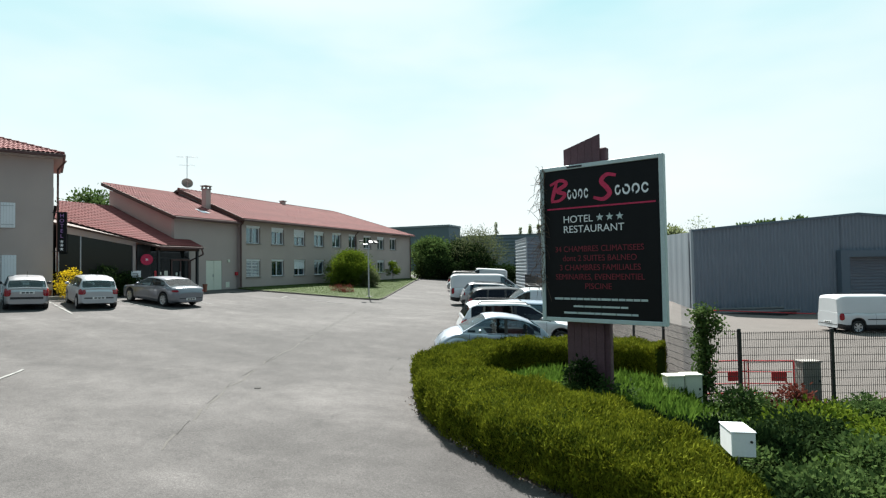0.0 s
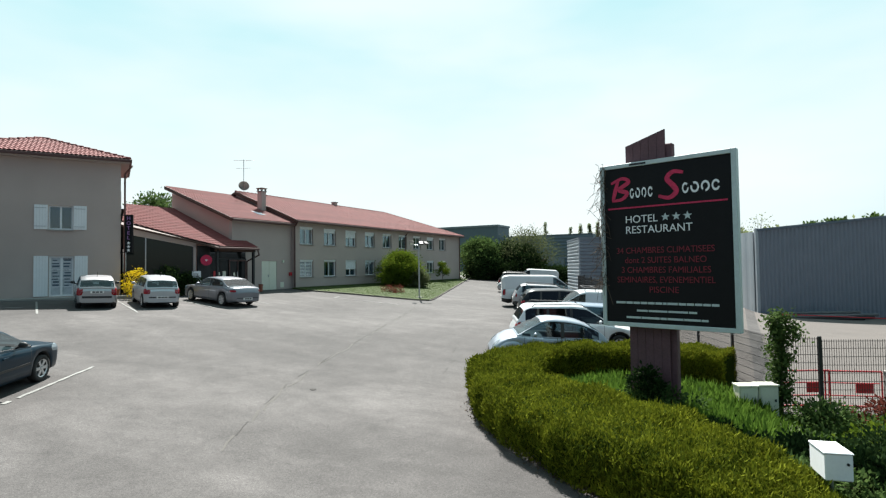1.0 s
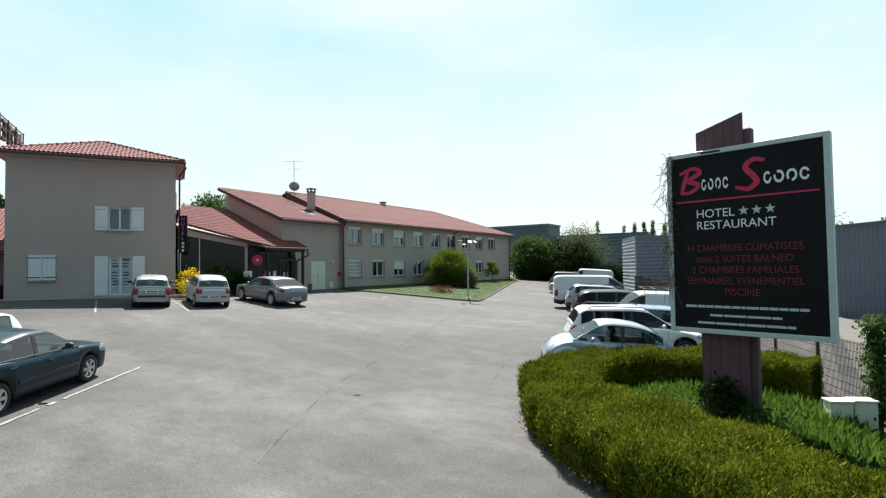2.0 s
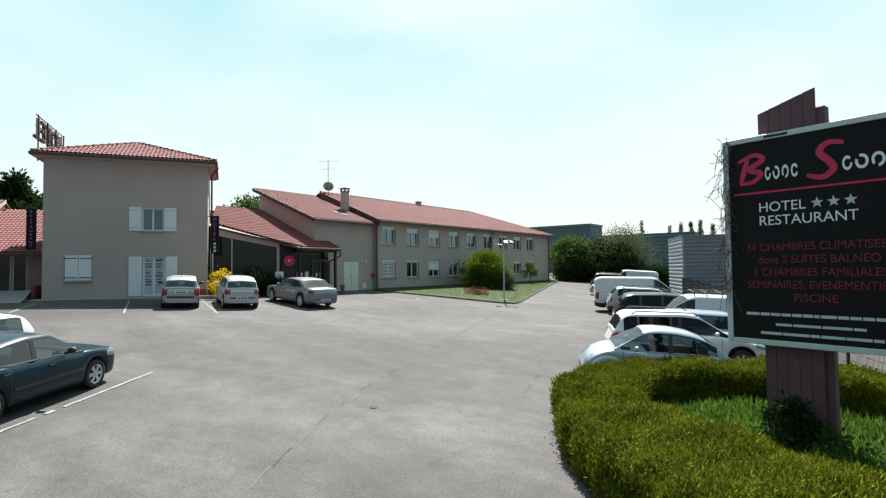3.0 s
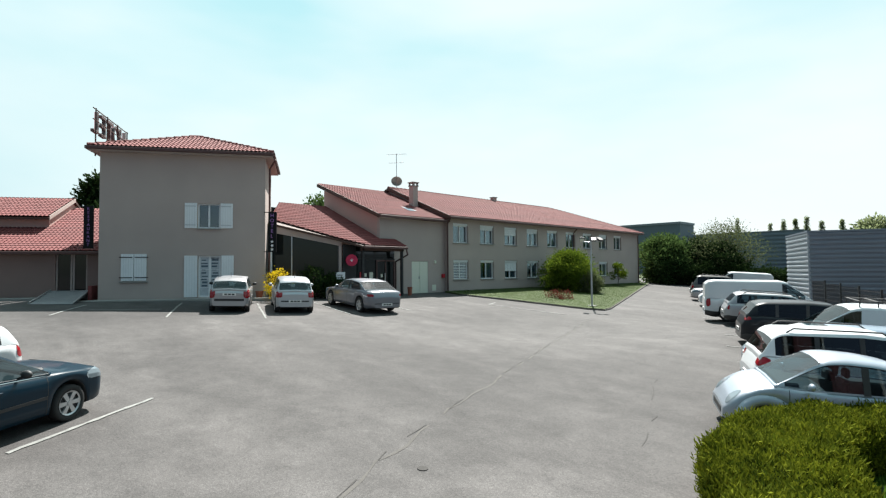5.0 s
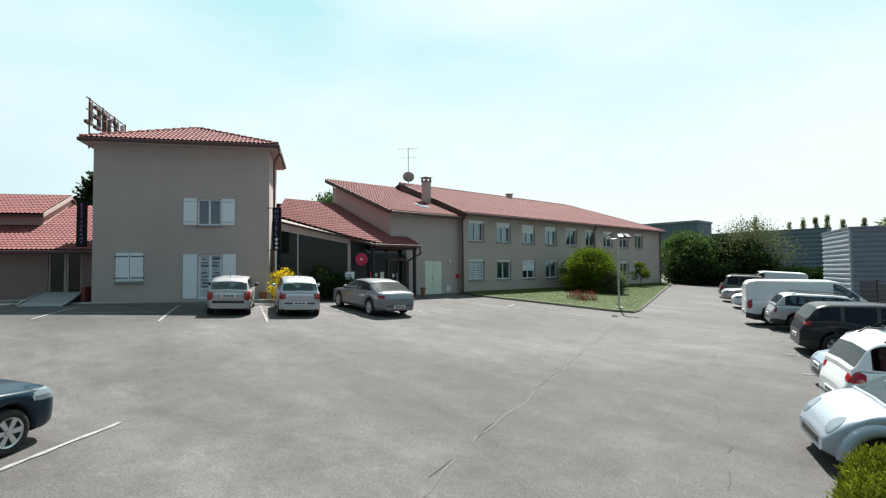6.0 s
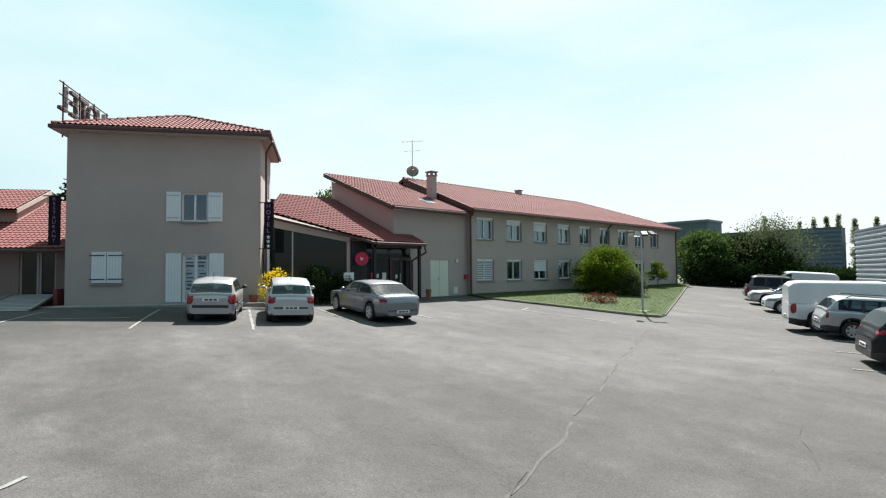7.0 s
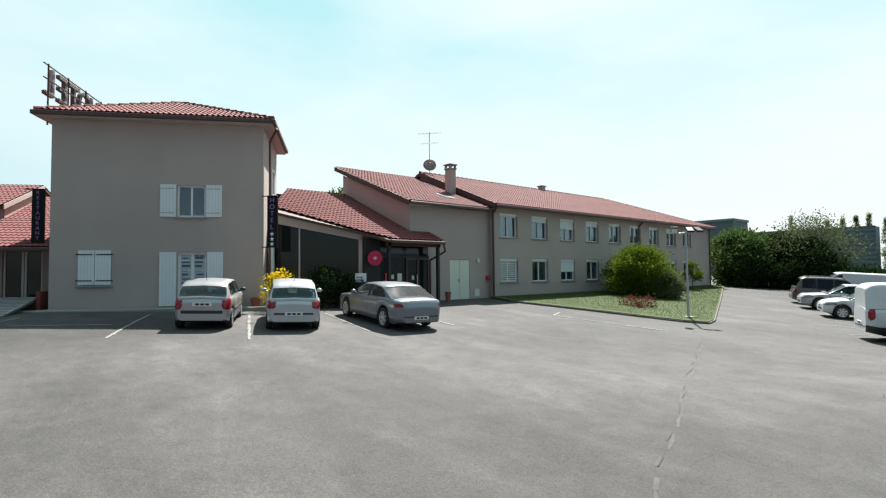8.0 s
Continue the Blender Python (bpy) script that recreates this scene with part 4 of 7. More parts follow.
# ---- restaurant block ----
def restaurant():
    t = thing("restaurant_block", pose(-35.84, 12.6, 2.3, 0, 0, 59.5), "low beige restaurant block with red tiled roofs and glazed doors", "building")
    part("wall", wall(16, -0.5, 2.45, 0.25, [(13.4, 0.08, 14.85, 2.2), (8.0, 0.08, 10.2, 2.2)]), M["render_shaded"], t).matrix_local = pose(-16, 0, 0)
    # added backing behind the doors, coloured dark
    part("dark_back_wall", boxed(-16, 3.0, -0.5, 0.2, 3.1, 3.6), M["dark"], t)
    for x, wide in ((-2.6, 1.37), (-8.0, 2.02)):
        d = part("glazed_door", boxed(x + 0.05, 0.12, 0.1, x + wide + 0.03, 0.15, 2.2), M["dark_glass"], t, "dark glazed terrace door")
        for k in (0, wide * 0.48, wide * 0.56, wide):
            part("door_frame", boxed(x + k, 0.08, 0.08, x + k + 0.08, 0.119, 2.2), M["render"], d)
    e = 2.33
    roof_face([(-16, -0.45, e), (0.4, -0.45, e), (0.4, 6.2, e + 2.86), (-16, 6.2, e + 2.86)], t)
    part("gutter", boxed(-16, -0.58, e - 0.12, 0, -0.46, e + 0.02, bevel=0.02), M["zinc"], t)
    v0, zv, vr, zr = 2.4, 4.33, 5.8, 5.72
    roof_face([(-16, v0, zv), (-3.9, v0, zv), (-3.9, vr, zr), (-16, vr, zr)], t)
    roof_face([(-3.9, 9.2, zv), (-16, 9.2, zv), (-16, vr, zr), (-3.9, vr, zr)], t)
    part("verge_board", slab([(-3.86, v0, zv + 0.08), (-3.86, vr, zr + 0.08), (-3.86, vr, zr - 0.14), (-3.86, v0, zv - 0.14)], (-0.04, 0, 0)), M["render"], t)
    bm = slab([(-4.05, v0 + 0.4, 3.2), (-4.05, 8.8, 3.2), (-4.05, 8.8, zv), (-4.05, vr, zr - 0.1), (-4.05, v0 + 0.4, zv + 0.06)], (-0.2, 0, 0))
    part("gable", bm, M["render_pink"], t)
    part("wall", boxed(-16, v0 + 0.4, 3.2, -4.25, v0 + 0.6, zv + 0.05), M["render_pink"], t)
    ramp = thing("access_ramp", pose(-35.84, 12.6, 2.3, 0, 0, 59.5), "grey ribbed metal access ramp at the restaurant door", "ramp")
    low_l, low_r, top_r, top_l = (Vector(v) for v in ((-1.95, -4.2, -0.10), (-0.15, -4.4, -0.12), (-0.6, -1.2, 0.38), (-2.3, -1.2, 0.38)))
    part("deck", slab([low_l, low_r, top_r, top_l], (0, 0, -0.05)), M["zinc_dark"], ramp)
    for k in range(13):
        f = k / 12.4
        a, b = low_l.lerp(top_l, f), low_r.lerp(top_r, f)
        up, along = Vector((0, 0, 0.014)), Vector((0, 0.07, 0.011))
        part("rib", slab([a + up, b + up, b + up + along, a + up + along], (0, 0, -0.012)), M["steel"], ramp)
    for a, b in ((low_l, top_l), (low_r, top_r)):
        part("rail", rod(bmesh.new(), a + Vector((0, 0, 0.05)), b + Vector((0, 0, 0.05)), 0.035), M["steel"], ramp)
    part("landing", boxed(-2.5, -1.2, -0.4, -0.35, -0.04, 0.36), M["concrete"], ramp)
    part("brick_kerb", boxed(-0.45, -1.9, -0.4, -0.3, -0.04, 0.62), M["tile"], ramp)
    tagged(part("terrace", boxed(-14, -1.6, -0.4, -2.6, -0.03, 0.06), M["concrete"]), "pale concrete terrace in front of the restaurant", "terrace", kind="structure").matrix_world = pose(-35.84, 12.6, 2.28, 0, 0, 59.5)


restaurant()


# ---- industrial sheds ----
def ribbed(length, z0, top, pitch, depth, upright=True):
    """Trapezoidal cladding along local x, face towards -y; top is a function of x."""
    bm = bmesh.new()
    if upright:
        n = int(length / pitch)
        prev = None
        for i in range(n + 1):
            for f, d in ((0.0, 0.0), (0.3, 0.0), (0.5, -depth), (0.8, -depth)):
                x = min(length, (i + f) * pitch)
                cur = (bm.verts.new((x, d, z0)), bm.verts.new((x, d, top(x))))
                if prev:
                    bm.faces.new((prev[0], cur[0], cur[1], prev[1]))
                prev = cur
    else:
        z, prev = z0, None
        while z < top(0):
            for f, d in ((0.0, 0.0), (0.35, 0.0), (0.5, -depth), (0.85, -depth)):
                zz = min(z + f * pitch, top(0))
                cur = (bm.verts.new((0, d, zz)), bm.verts.new((length, d, zz)))
                if prev:
                    bm.faces.new((prev[0], prev[1], cur[1], cur[0]))
                prev = cur
            z += pitch
    return bm


EA = math.degrees(math.atan2(E1.y, E1.x))


def warehouse():
    t = thing("warehouse", pose(0.97, 45.0, -0.1, 0, 0, EA), "large grey corrugated metal warehouse with a low gable", "building")
    top = lambda x: 5.85 + 1.12 * (1 - abs(x - 12.7) / 12.7)
    part("front_cladding", ribbed(11.3, -0.9, top, 0.28, 0.06), M["cladding"], t)
    right = part("front_cladding", ribbed(9.0, -0.9, lambda x: top(x + 16.4), 0.28, 0.06), M["cladding"], t)
    right.matrix_local = pose(16.4, 0, 0)
    part("lintel_cladding", ribbed(5.1, 3.9, lambda x: top(x + 11.3), 0.28, 0.06), M["cladding"], t).matrix_local = pose(11.3, 0, 0)
    body = bmesh.new()
    pr = [(0, -0.9), (25.4, -0.9), (25.4, 5.8), (12.7, 6.92), (0, 5.8)]
    bm = slab([(x, 0.35, z) for x, z in pr], (0, 18, 0))
    body.free()
    part("body", bm, M["cladding"], t)
    part("roller_door", ribbed(4.7, -0.9, lambda x: 3.8, 0.24, 0.07, False), M["cladding"], t).matrix_local = pose(11.6, 0.3, 0)
    for x in (11.3, 16.3):
        part("door_jamb", boxed(x - 0.35, -0.5, -0.9, x + 0.3, 0.34, 4.3), M["cladding_blue"], t)
    part("door_head", boxed(11.6, -0.5, 3.8, 16.3, 0.34, 4.3), M["cladding_blue"], t)
    for x0, x1 in ((0, 12.7), (12.7, 25.4)):
        part("barge_trim", slab([(x0, -0.12, top(x0)), (x1, -0.12, top(x1)), (x1, -0.12, top(x1) + 0.18), (x0, -0.12, top(x0) + 0.18)], (0, 0.5, 0)), M["cladding_blue"], t)
    side = part("side_cladding", ribbed(18, -0.9, lambda x: 5.85, 1.0, 0.01), M["cladding_white"], t)
    side.matrix_local = pose(-0.08, 18.35, 0, 0, 0, -90)
    part("corner_trim", boxed(-0.12, -0.1, -0.9, 0.08, 0.1, 6.06), M["cladding_white"], t)
    p = thing("material_pile", pose(4.2, 45.2, -0.40, 0, 0, EA), "low pile of dark pipes and sheeting against the warehouse", "pile")
    rng = random.Random(2)
    for k in range(9):
        z = 0.12 + 0.16 * (k // 4)
        x0 = rng.uniform(-3.0, -1.6)
        part("pipe", rod(bmesh.new(), (x0, -0.3 - 0.3 * (k % 4), z), (x0 + rng.uniform(3.5, 5.5), -0.3 - 0.3 * (k % 4), z + rng.uniform(0, 0.1)), 0.1), M["zinc_dark"] if k % 3 else M["dark"], p)
    part("red_pole", rod(bmesh.new(), (-3.0, -1.5, 0.5), (4.4, -1.4, 0.12), 0.03), M["red"], p)


warehouse()


def shed():
    t = thing("metal_shed", pose(-12.2, 47.0, 0.5, 0, 0, EA), "pale grey ribbed metal shed beside the parking bays", "building")
    H = 5.3
    part("front_cladding", ribbed(5.4, -0.4, lambda x: H, 0.3, 0.07, False), M["cladding"], t)
    left = part("side_cladding", ribbed(6.2, -0.4, lambda x: H, 0.3, 0.07, False), M["cladding_white"], t)
    left.matrix_local = pose(0, 6.2, 0, 0, 0, -90)
    part("body", boxed(0.05, 0.05, -0.4, 5.35, 6.15, H - 0.02), M["cladding"], t)
    part("corner_trim", boxed(-0.06, -0.06, -0.4, 0.06, 0.06, H), M["cladding_white"], t)
    part("roof_trim", boxed(-0.08, -0.08, H, 5.45, 6.25, H + 0.12), M["cladding"], t)
    f = thing("far_warehouse", pose(-32.7, 141, 1.5), "distant blue-grey warehouse behind the trees", "building")
    part("front_cladding", ribbed(62, -2, lambda x: 10.3, 0.9, 0.08, False), M["cladding_blue"], f).matrix_local = pose(-62, 0, 0)
    part("body", boxed(-62, 0.2, -2, -0.1, 4, 10.2), M["cladding_blue"], f)
    part("loading_door", boxed(-12, -0.25, -1.5, -7.5, 0.0, 4.0), M["cladding"], f)
    k = thing("far_warehouse", pose(-32.4, 152, 1.5), "low distant blue-grey shed beside the warehouse", "building")
    part("body", boxed(0, 0.2, -2, 16, 6, 7.6), M["cladding_blue"], k)
    part("front_cladding", ribbed(16, -2, lambda x: 7.6, 0.9, 0.08, False), M["cladding"], k)
    h = thing("far_warehouse", pose(-55.1, 132, 1.5), "distant blue-grey warehouse behind the trees", "building")
    part("body", boxed(-30, 0, -2, 0, 8, 12.5), M["cladding_blue"], h)
    part("roof_trim", boxed(-30.2, -0.2, 12.5, 0.2, 8.2, 13.0), M["cladding"], h)


shed()

# ---- plants ----
def leafy(name, low, high, shine=0.35):
    """Leaves: matt, letting some sun through, varied from leaf to leaf."""
    m = bpy.data.materials.new(name)
    m.use_nodes = True
    nt = m.node_tree
    b = nt.nodes["Principled BSDF"]
    out = nt.nodes["Material Output"]
    geo = nt.nodes.new("ShaderNodeNewGeometry")
    co = nt.nodes.new("ShaderNodeTexCoord")
    n = nt.nodes.new("ShaderNodeTexNoise")
    n.inputs["Scale"].default_value = 1.6
    nt.links.new(co.outputs["Object"], n.inputs["Vector"])
    add = nt.nodes.new("ShaderNodeMath")
    add.operation = "MULTIPLY_ADD"
    add.inputs[1].default_value = 0.6
    nt.links.new(geo.outputs["Random Per Island"], add.inputs[0])
    nt.links.new(n.outputs["Fac"], add.inputs[2])
    rng = nt.nodes.new("ShaderNodeMapRange")
    rng.inputs["From Min"].default_value, rng.inputs["From Max"].default_value = 0.35, 1.25
    nt.links.new(add.outputs["Value"], rng.inputs["Value"])
    mix = nt.nodes.new("ShaderNodeMix")
    mix.data_type = "RGBA"
    mix.inputs["A"].default_value, mix.inputs["B"].default_value = (*low, 1), (*high, 1)
    nt.links.new(rng.outputs["Result"], mix.inputs["Factor"])
    nt.links.new(mix.outputs["Result"], b.inputs["Base Color"])
    b.inputs["Roughness"].default_value = 0.9
    b.inputs["Specular IOR Level"].default_value = 0.03
    tr = nt.nodes.new("ShaderNodeBsdfTranslucent")
    nt.links.new(mix.outputs["Result"], tr.inputs["Color"])
    ms = nt.nodes.new("ShaderNodeMixShader")
    ms.inputs["Fac"].default_value = shine
    nt.links.new(b.outputs["BSDF"], ms.inputs[1])
    nt.links.new(tr.outputs["BSDF"], ms.inputs[2])
    nt.links.new(ms.outputs["Shader"], out.inputs["Surface"])
    return m


M["leaf_hedge"] = leafy("hedge_leaf", (0.016, 0.030, 0.003), (0.215, 0.235, 0.02), 0.22)
M["leaf_dark"] = leafy("dark_leaf", (0.0082, 0.0204, 0.0068), (0.0340, 0.0578, 0.0170), 0.25)
M["leaf_mid"] = leafy("mid_leaf", (0.03, 0.06, 0.018), (0.10, 0.15, 0.045))
M["leaf_bright"] = leafy("bright_leaf", (0.035, 0.068, 0.007), (0.16, 0.21, 0.022))
# paled green: distance haze is mixed into this leaf colour
M["leaf_hazed"] = leafy("hazed_far_leaf", (0.10, 0.12, 0.06), (0.21, 0.24, 0.12), 0.62)
M["leaf_olive"] = leafy("olive_leaf", (0.05, 0.065, 0.03), (0.14, 0.16, 0.075))
M["grass"] = leafy("grass_blade", (0.04, 0.085, 0.012), (0.12, 0.20, 0.03))
M["lawn_blade"] = leafy("mown_grass_blade", (0.030, 0.058, 0.005), (0.062, 0.105, 0.011))
M["flower_yellow"] = leafy("yellow_flower", (0.45, 0.32, 0.01), (0.8, 0.6, 0.03))
M["leaf_red"] = leafy("red_leaf", (0.06, 0.022, 0.015), (0.16, 0.045, 0.035))
M["bark"] = surface("bark", (0.10, 0.075, 0.055), 0.95, 0, 0.35, 8, 40, 0.6, 0.02)
# near-black green: the shade inside the hedge put into its core's colour
M["twig_shade"] = surface("hedge_core_shade", (0.016, 0.026, 0.005), 0.95, 0, 0.4, 6, 40, 0.3, 0.03, spec=0.0)


def blades(name, at, size, material, parent=None, up=0.0, aspect=2.2, seed=1):
    """Many small leaves, each a pointed quad, at the places given (N x 3)."""
    g = np.random.default_rng(seed)
    n = len(at)
    d = g.normal(size=(n, 3))
    d[:, 2] = d[:, 2] * (1 - up * 0.5) + up * 2.0
    d /= np.linalg.norm(d, axis=1)[:, None]
    s = np.cross(d, g.normal(size=(n, 3)))
    s /= np.linalg.norm(s, axis=1)[:, None] + 1e-9
    ln = size * g.uniform(0.6, 1.35, size=(n, 1))
    w = ln / aspect
    p = np.empty((n, 4, 3))
    p[:, 0] = at
    p[:, 1] = at + d * ln * 0.5 + s * w * 0.5
    p[:, 2] = at + d * ln
    p[:, 3] = at + d * ln * 0.5 - s * w * 0.5
    me = bpy.data.meshes.new(name)
    me.from_pydata(p.reshape(-1, 3).tolist(), [], np.arange(n * 4).reshape(-1, 4).tolist())
    me.materials.append(material)
    ob = new(name, me)
    if parent:
        ob.parent = parent
    return ob


def cluster_points(g, centres, radius, per, flat=1.0):
    c = np.repeat(np.asarray(centres, float), per, axis=0)
    o = g.normal(size=c.shape) * np.asarray(radius) * 0.5
    o[:, 2] *= flat
    return c + o


def tree(name, x, y, h, spread, label, leaf, trunk=0.16, clear=0.25, clumps=60, per=70, size=0.22, seed=1, squeeze=1.0, z=None):
    rng, g = random.Random(seed), np.random.default_rng(seed)
    t = thing(name, pose(x, y, ground(x, y) if z is None else z), label, "tree" if h > 2.6 else "shrub")
    bm = bmesh.new()
    lean = Vector((rng.uniform(-0.05, 0.05), rng.uniform(-0.05, 0.05), 1))
    nodes = [Vector((0, 0, -0.1))]
    for k in range(1, 7):
        nodes.append(Vector((lean.x * h * k / 6 + rng.uniform(-0.03, 0.03) * h * 0.4, lean.y * h * k / 6 + rng.uniform(-0.03, 0.03) * h * 0.4, h * 0.92 * k / 6)))
        rod(bm, nodes[-2], nodes[-1], trunk * (1 - (k - 1) / 6.5), trunk * (1 - k / 6.5), 7)
    centres = []
    for k in range(clumps):
        f = clear + (1 - clear) * rng.random() ** 0.9
        a = rng.uniform(0, math.tau)
        width = spread * math.sin(math.pi * min(1, (f - clear) / (1 - clear) * 0.82 + 0.16)) ** squeeze
        lobe = 1 + 0.65 * noise.noise(Vector((math.cos(a) * 1.3 + seed, math.sin(a) * 1.3, f * 3.0)))
        r = width * lobe * (0.35 + 0.65 * math.sqrt(rng.random())) * rng.uniform(0.75, 1.12)
        c = Vector((r * math.cos(a), r * math.sin(a), f * h))
        centres.append(c)
        if k % 3 == 0:
            base = nodes[max(1, min(5, int(f * 5)))]
            mid = base.lerp(c, 0.5) + Vector((0, 0, -0.05 * h * rng.random()))
            rod(bm, base, mid, trunk * 0.32, trunk * 0.2, 5)
            rod(bm, mid, c, trunk * 0.2, trunk * 0.05, 5)
    part("trunk", bm, M["bark"], t)
    blades("crown", cluster_points(g, centres, spread * 0.30, per, 0.8), size, leaf, t, 0.1, 1.8, seed)
    return t


def hedge():
    """A clipped ring of shrubs round the sign: a strip along a smooth line."""
    line = [(0.95, 7.55), (0.45, 8.05), (-0.35, 8.75), (-1.45, 9.45), (-3.1, 10.35), (-4.65, 11.5), (-5.55, 13.0), (-5.9, 14.6), (-5.5, 15.9), (-4.5, 16.7), (-3.0, 17.25), (-1.4, 17.5), (-0.3, 17.3)]
    half = [0.25, 0.75, 1.1, 1.4, 1.25, 0.95, 0.75, 0.72, 0.75, 0.75, 0.75, 0.8, 0.7]
    high = [0.22, 0.55, 0.76, 0.8, 0.8, 0.8, 0.78, 0.76, 0.78, 0.85, 0.93, 1.0, 1.0]
    n = 90
    u = np.linspace(0, len(line) - 1, n)
    k = np.arange(len(line))
    soft = lambda v: np.convolve(np.pad(np.interp(u, k, v), 5, mode="edge"), np.ones(11) / 11, "valid")
    cx, cy, hw, hh = soft([p[0] for p in line]), soft([p[1] for p in line]), soft(half), soft(high)
    tx, ty = np.gradient(cx), np.gradient(cy)
    ln = np.hypot(tx, ty)
    nx, ny = -ty / ln, tx / ln
    g = np.random.default_rng(4)
    prof = [(-1.0, 0.0), (-1.05, 0.45), (-1.0, 0.8), (-0.8, 0.97), (-0.3, 1.0), (0.3, 1.0), (0.8, 0.97), (1.0, 0.8), (1.05, 0.45), (1.0, 0.0)]
    t = thing("hedge", Matrix.Identity(4), "clipped green evergreen hedge curving round the sign", "hedge")
    bm = bmesh.new()
    grid = []
    for i in range(n):
        row = []
        for a, b in prof:
            j = noise.noise(Vector((cx[i] * 1.3 + a, cy[i] * 1.3, b * 2))) * 0.10
            s = a * (hw[i] + j - 0.17)
            x, y = cx[i] + nx[i] * s, cy[i] + ny[i] * s
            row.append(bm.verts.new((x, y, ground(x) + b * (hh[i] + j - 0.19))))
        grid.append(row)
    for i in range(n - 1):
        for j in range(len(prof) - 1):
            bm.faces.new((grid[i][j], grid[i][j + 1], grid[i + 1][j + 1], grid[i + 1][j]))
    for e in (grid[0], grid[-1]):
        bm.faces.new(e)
    part("core", bm, M["twig_shade"], t, "solid core coloured for the hedge's inner shade")
    count = 210000
    i = g.uniform(0, n - 1.001, count)
    i0 = i.astype(int)
    f = i - i0
    mixed = lambda v: v[i0] * (1 - f) + v[i0 + 1] * f
    q = g.uniform(0, len(prof) - 1.001, count)
    q0 = q.astype(int)
    fq = q - q0
    pa, pb = np.array([p[0] for p in prof]), np.array([p[1] for p in prof])
    a, b = pa[q0] * (1 - fq) + pa[q0 + 1] * fq, pb[q0] * (1 - fq) + pb[q0 + 1] * fq
    X, Y = mixed(cx), mixed(cy)
    lump = 0.07 * np.sin(X * 3.1 + Y * 1.7) * np.cos(Y * 2.7 - X) + 0.05 * np.sin(X * 7.3 + 1) * np.sin(Y * 6.1) + g.normal(0, 0.035, count)
    s = a * (mixed(hw) + lump)
    x, y = X + mixed(nx) * s, Y + mixed(ny) * s
    gz = np.interp(x, np.arange(-40, 40, 0.5), [ground(v) for v in np.arange(-40, 40, 0.5)])
    at = np.stack([x, y, gz + b * (mixed(hh) + lump)], 1)
    leaf = blades("foliage", at, 0.085, M["leaf_hedge"], t, 0.75, 4.2, 8)
    tagged(leaf, kind="stuff")
    n_l = 9000
    i = g.uniform(0, n - 1.001, n_l)
    i0 = i.astype(int)
    f = i - i0
    off = -(mixed(hw) + np.abs(g.normal(0.0, 0.09, n_l)) - 0.06) * np.where(g.random(n_l) < 0.5, 1, -1)
    x, y = mixed(cx) + mixed(nx) * off, mixed(cy) + mixed(ny) * off
    z = np.array([ground(p, q) for p, q in zip(x, y)]) + 0.055
    z -= np.where(np.abs(off) > mixed(hw), 0.045, 0.0)
    litter = blades("leaf_litter", np.stack([x, y, z], 1), 0.05, M["vine"], None, 0.0, 1.8, 19)
    tagged(litter, "dry brown leaf litter along the foot of the hedge", "leaves", kind="stuff")


hedge()


def grass_patch(name, test, x0, x1, y0, y1, count, size, label, seed, lift=0.05, material="grass"):
    g = np.random.default_rng(seed)
    p = np.stack([g.uniform(x0, x1, count), g.uniform(y0, y1, count)], 1)
    keep = np.array([test(a, b) for a, b in p])
    p = p[keep]
    z = np.array([ground(a, b) for a, b in p]) + lift
    ob = blades(name, np.column_stack([p, z]), size, M[material], None, 1.2, 6.0, seed)
    return tagged(ob, label, "grass", kind="stuff")


def in_poly(poly_pts):
    pts = poly_pts

    def test(x, y):
        inside = False
        for i in range(len(pts)):
            (xa, ya), (xb, yb) = pts[i], pts[i - 1]
            if (ya > y) != (yb > y) and x < (xb - xa) * (y - ya) / (yb - ya) + xa:
                inside = not inside
        return inside
    return test


grass_patch("lawn_grass", in_poly([(-29.3, 30.7), (-27.4, 30.15), (-23.0, 30.85), (-19.2, 31.5), (-18.55, 31.95), (-18.75, 32.9), (-22.55, 43.0), (-26.95, 54.5), (-28.7, 58.8), (-29.3, 58.8)]), -29.4, -18.5, 30, 59, 110000, 0.05, "short mown grass", 21, 0.1, "lawn_blade")
grass_patch("verge_grass", in_poly([(-5.6, 12.9), (-3.6, 10.7), (-1.5, 9.2), (0.6, 8.4), (12, 6.5), (12, 20.6), (0.5, 15.7), (-0.8, 16.4), (-3.4, 16.6), (-4.9, 15.6)]), -6, 12, 6.5, 20.6, 130000, 0.15, "rough uncut spring grass and weeds", 22)
grass_patch("verge_tufts", in_poly([(-4.6, 13.4), (-2.5, 12.2), (0.2, 12.4), (0.4, 15.5), (-1.2, 16.2), (-3.6, 16.2)]), -5, 1, 12, 17, 14000, 0.32, "taller tufts of grass at the foot of the sign", 23)

tree("round_shrub", -26.4, 40.8, 2.75, 1.72, "round yellow-green shrub on the lawn", M["leaf_bright"], 0.09, 0.12, 300, 110, 0.13, 31, 0.5)
tree("dark_shrub", -24.2, 40.3, 1.45, 0.75, "low grey-green shrub on the lawn", M["leaf_olive"], 0.06, 0.05, 60, 60, 0.12, 32, 0.6)
tree("young_tree", -27.3, 50.1, 2.1, 0.6, "small pale young tree on the lawn", M["leaf_bright"], 0.04, 0.35, 40, 60, 0.11, 33, 0.7)
tree("wall_shrub", -28.6, 42.5, 1.7, 0.8, "dark shrub against the hotel wing", M["leaf_dark"], 0.05, 0.05, 40, 50, 0.12, 34, 0.6)
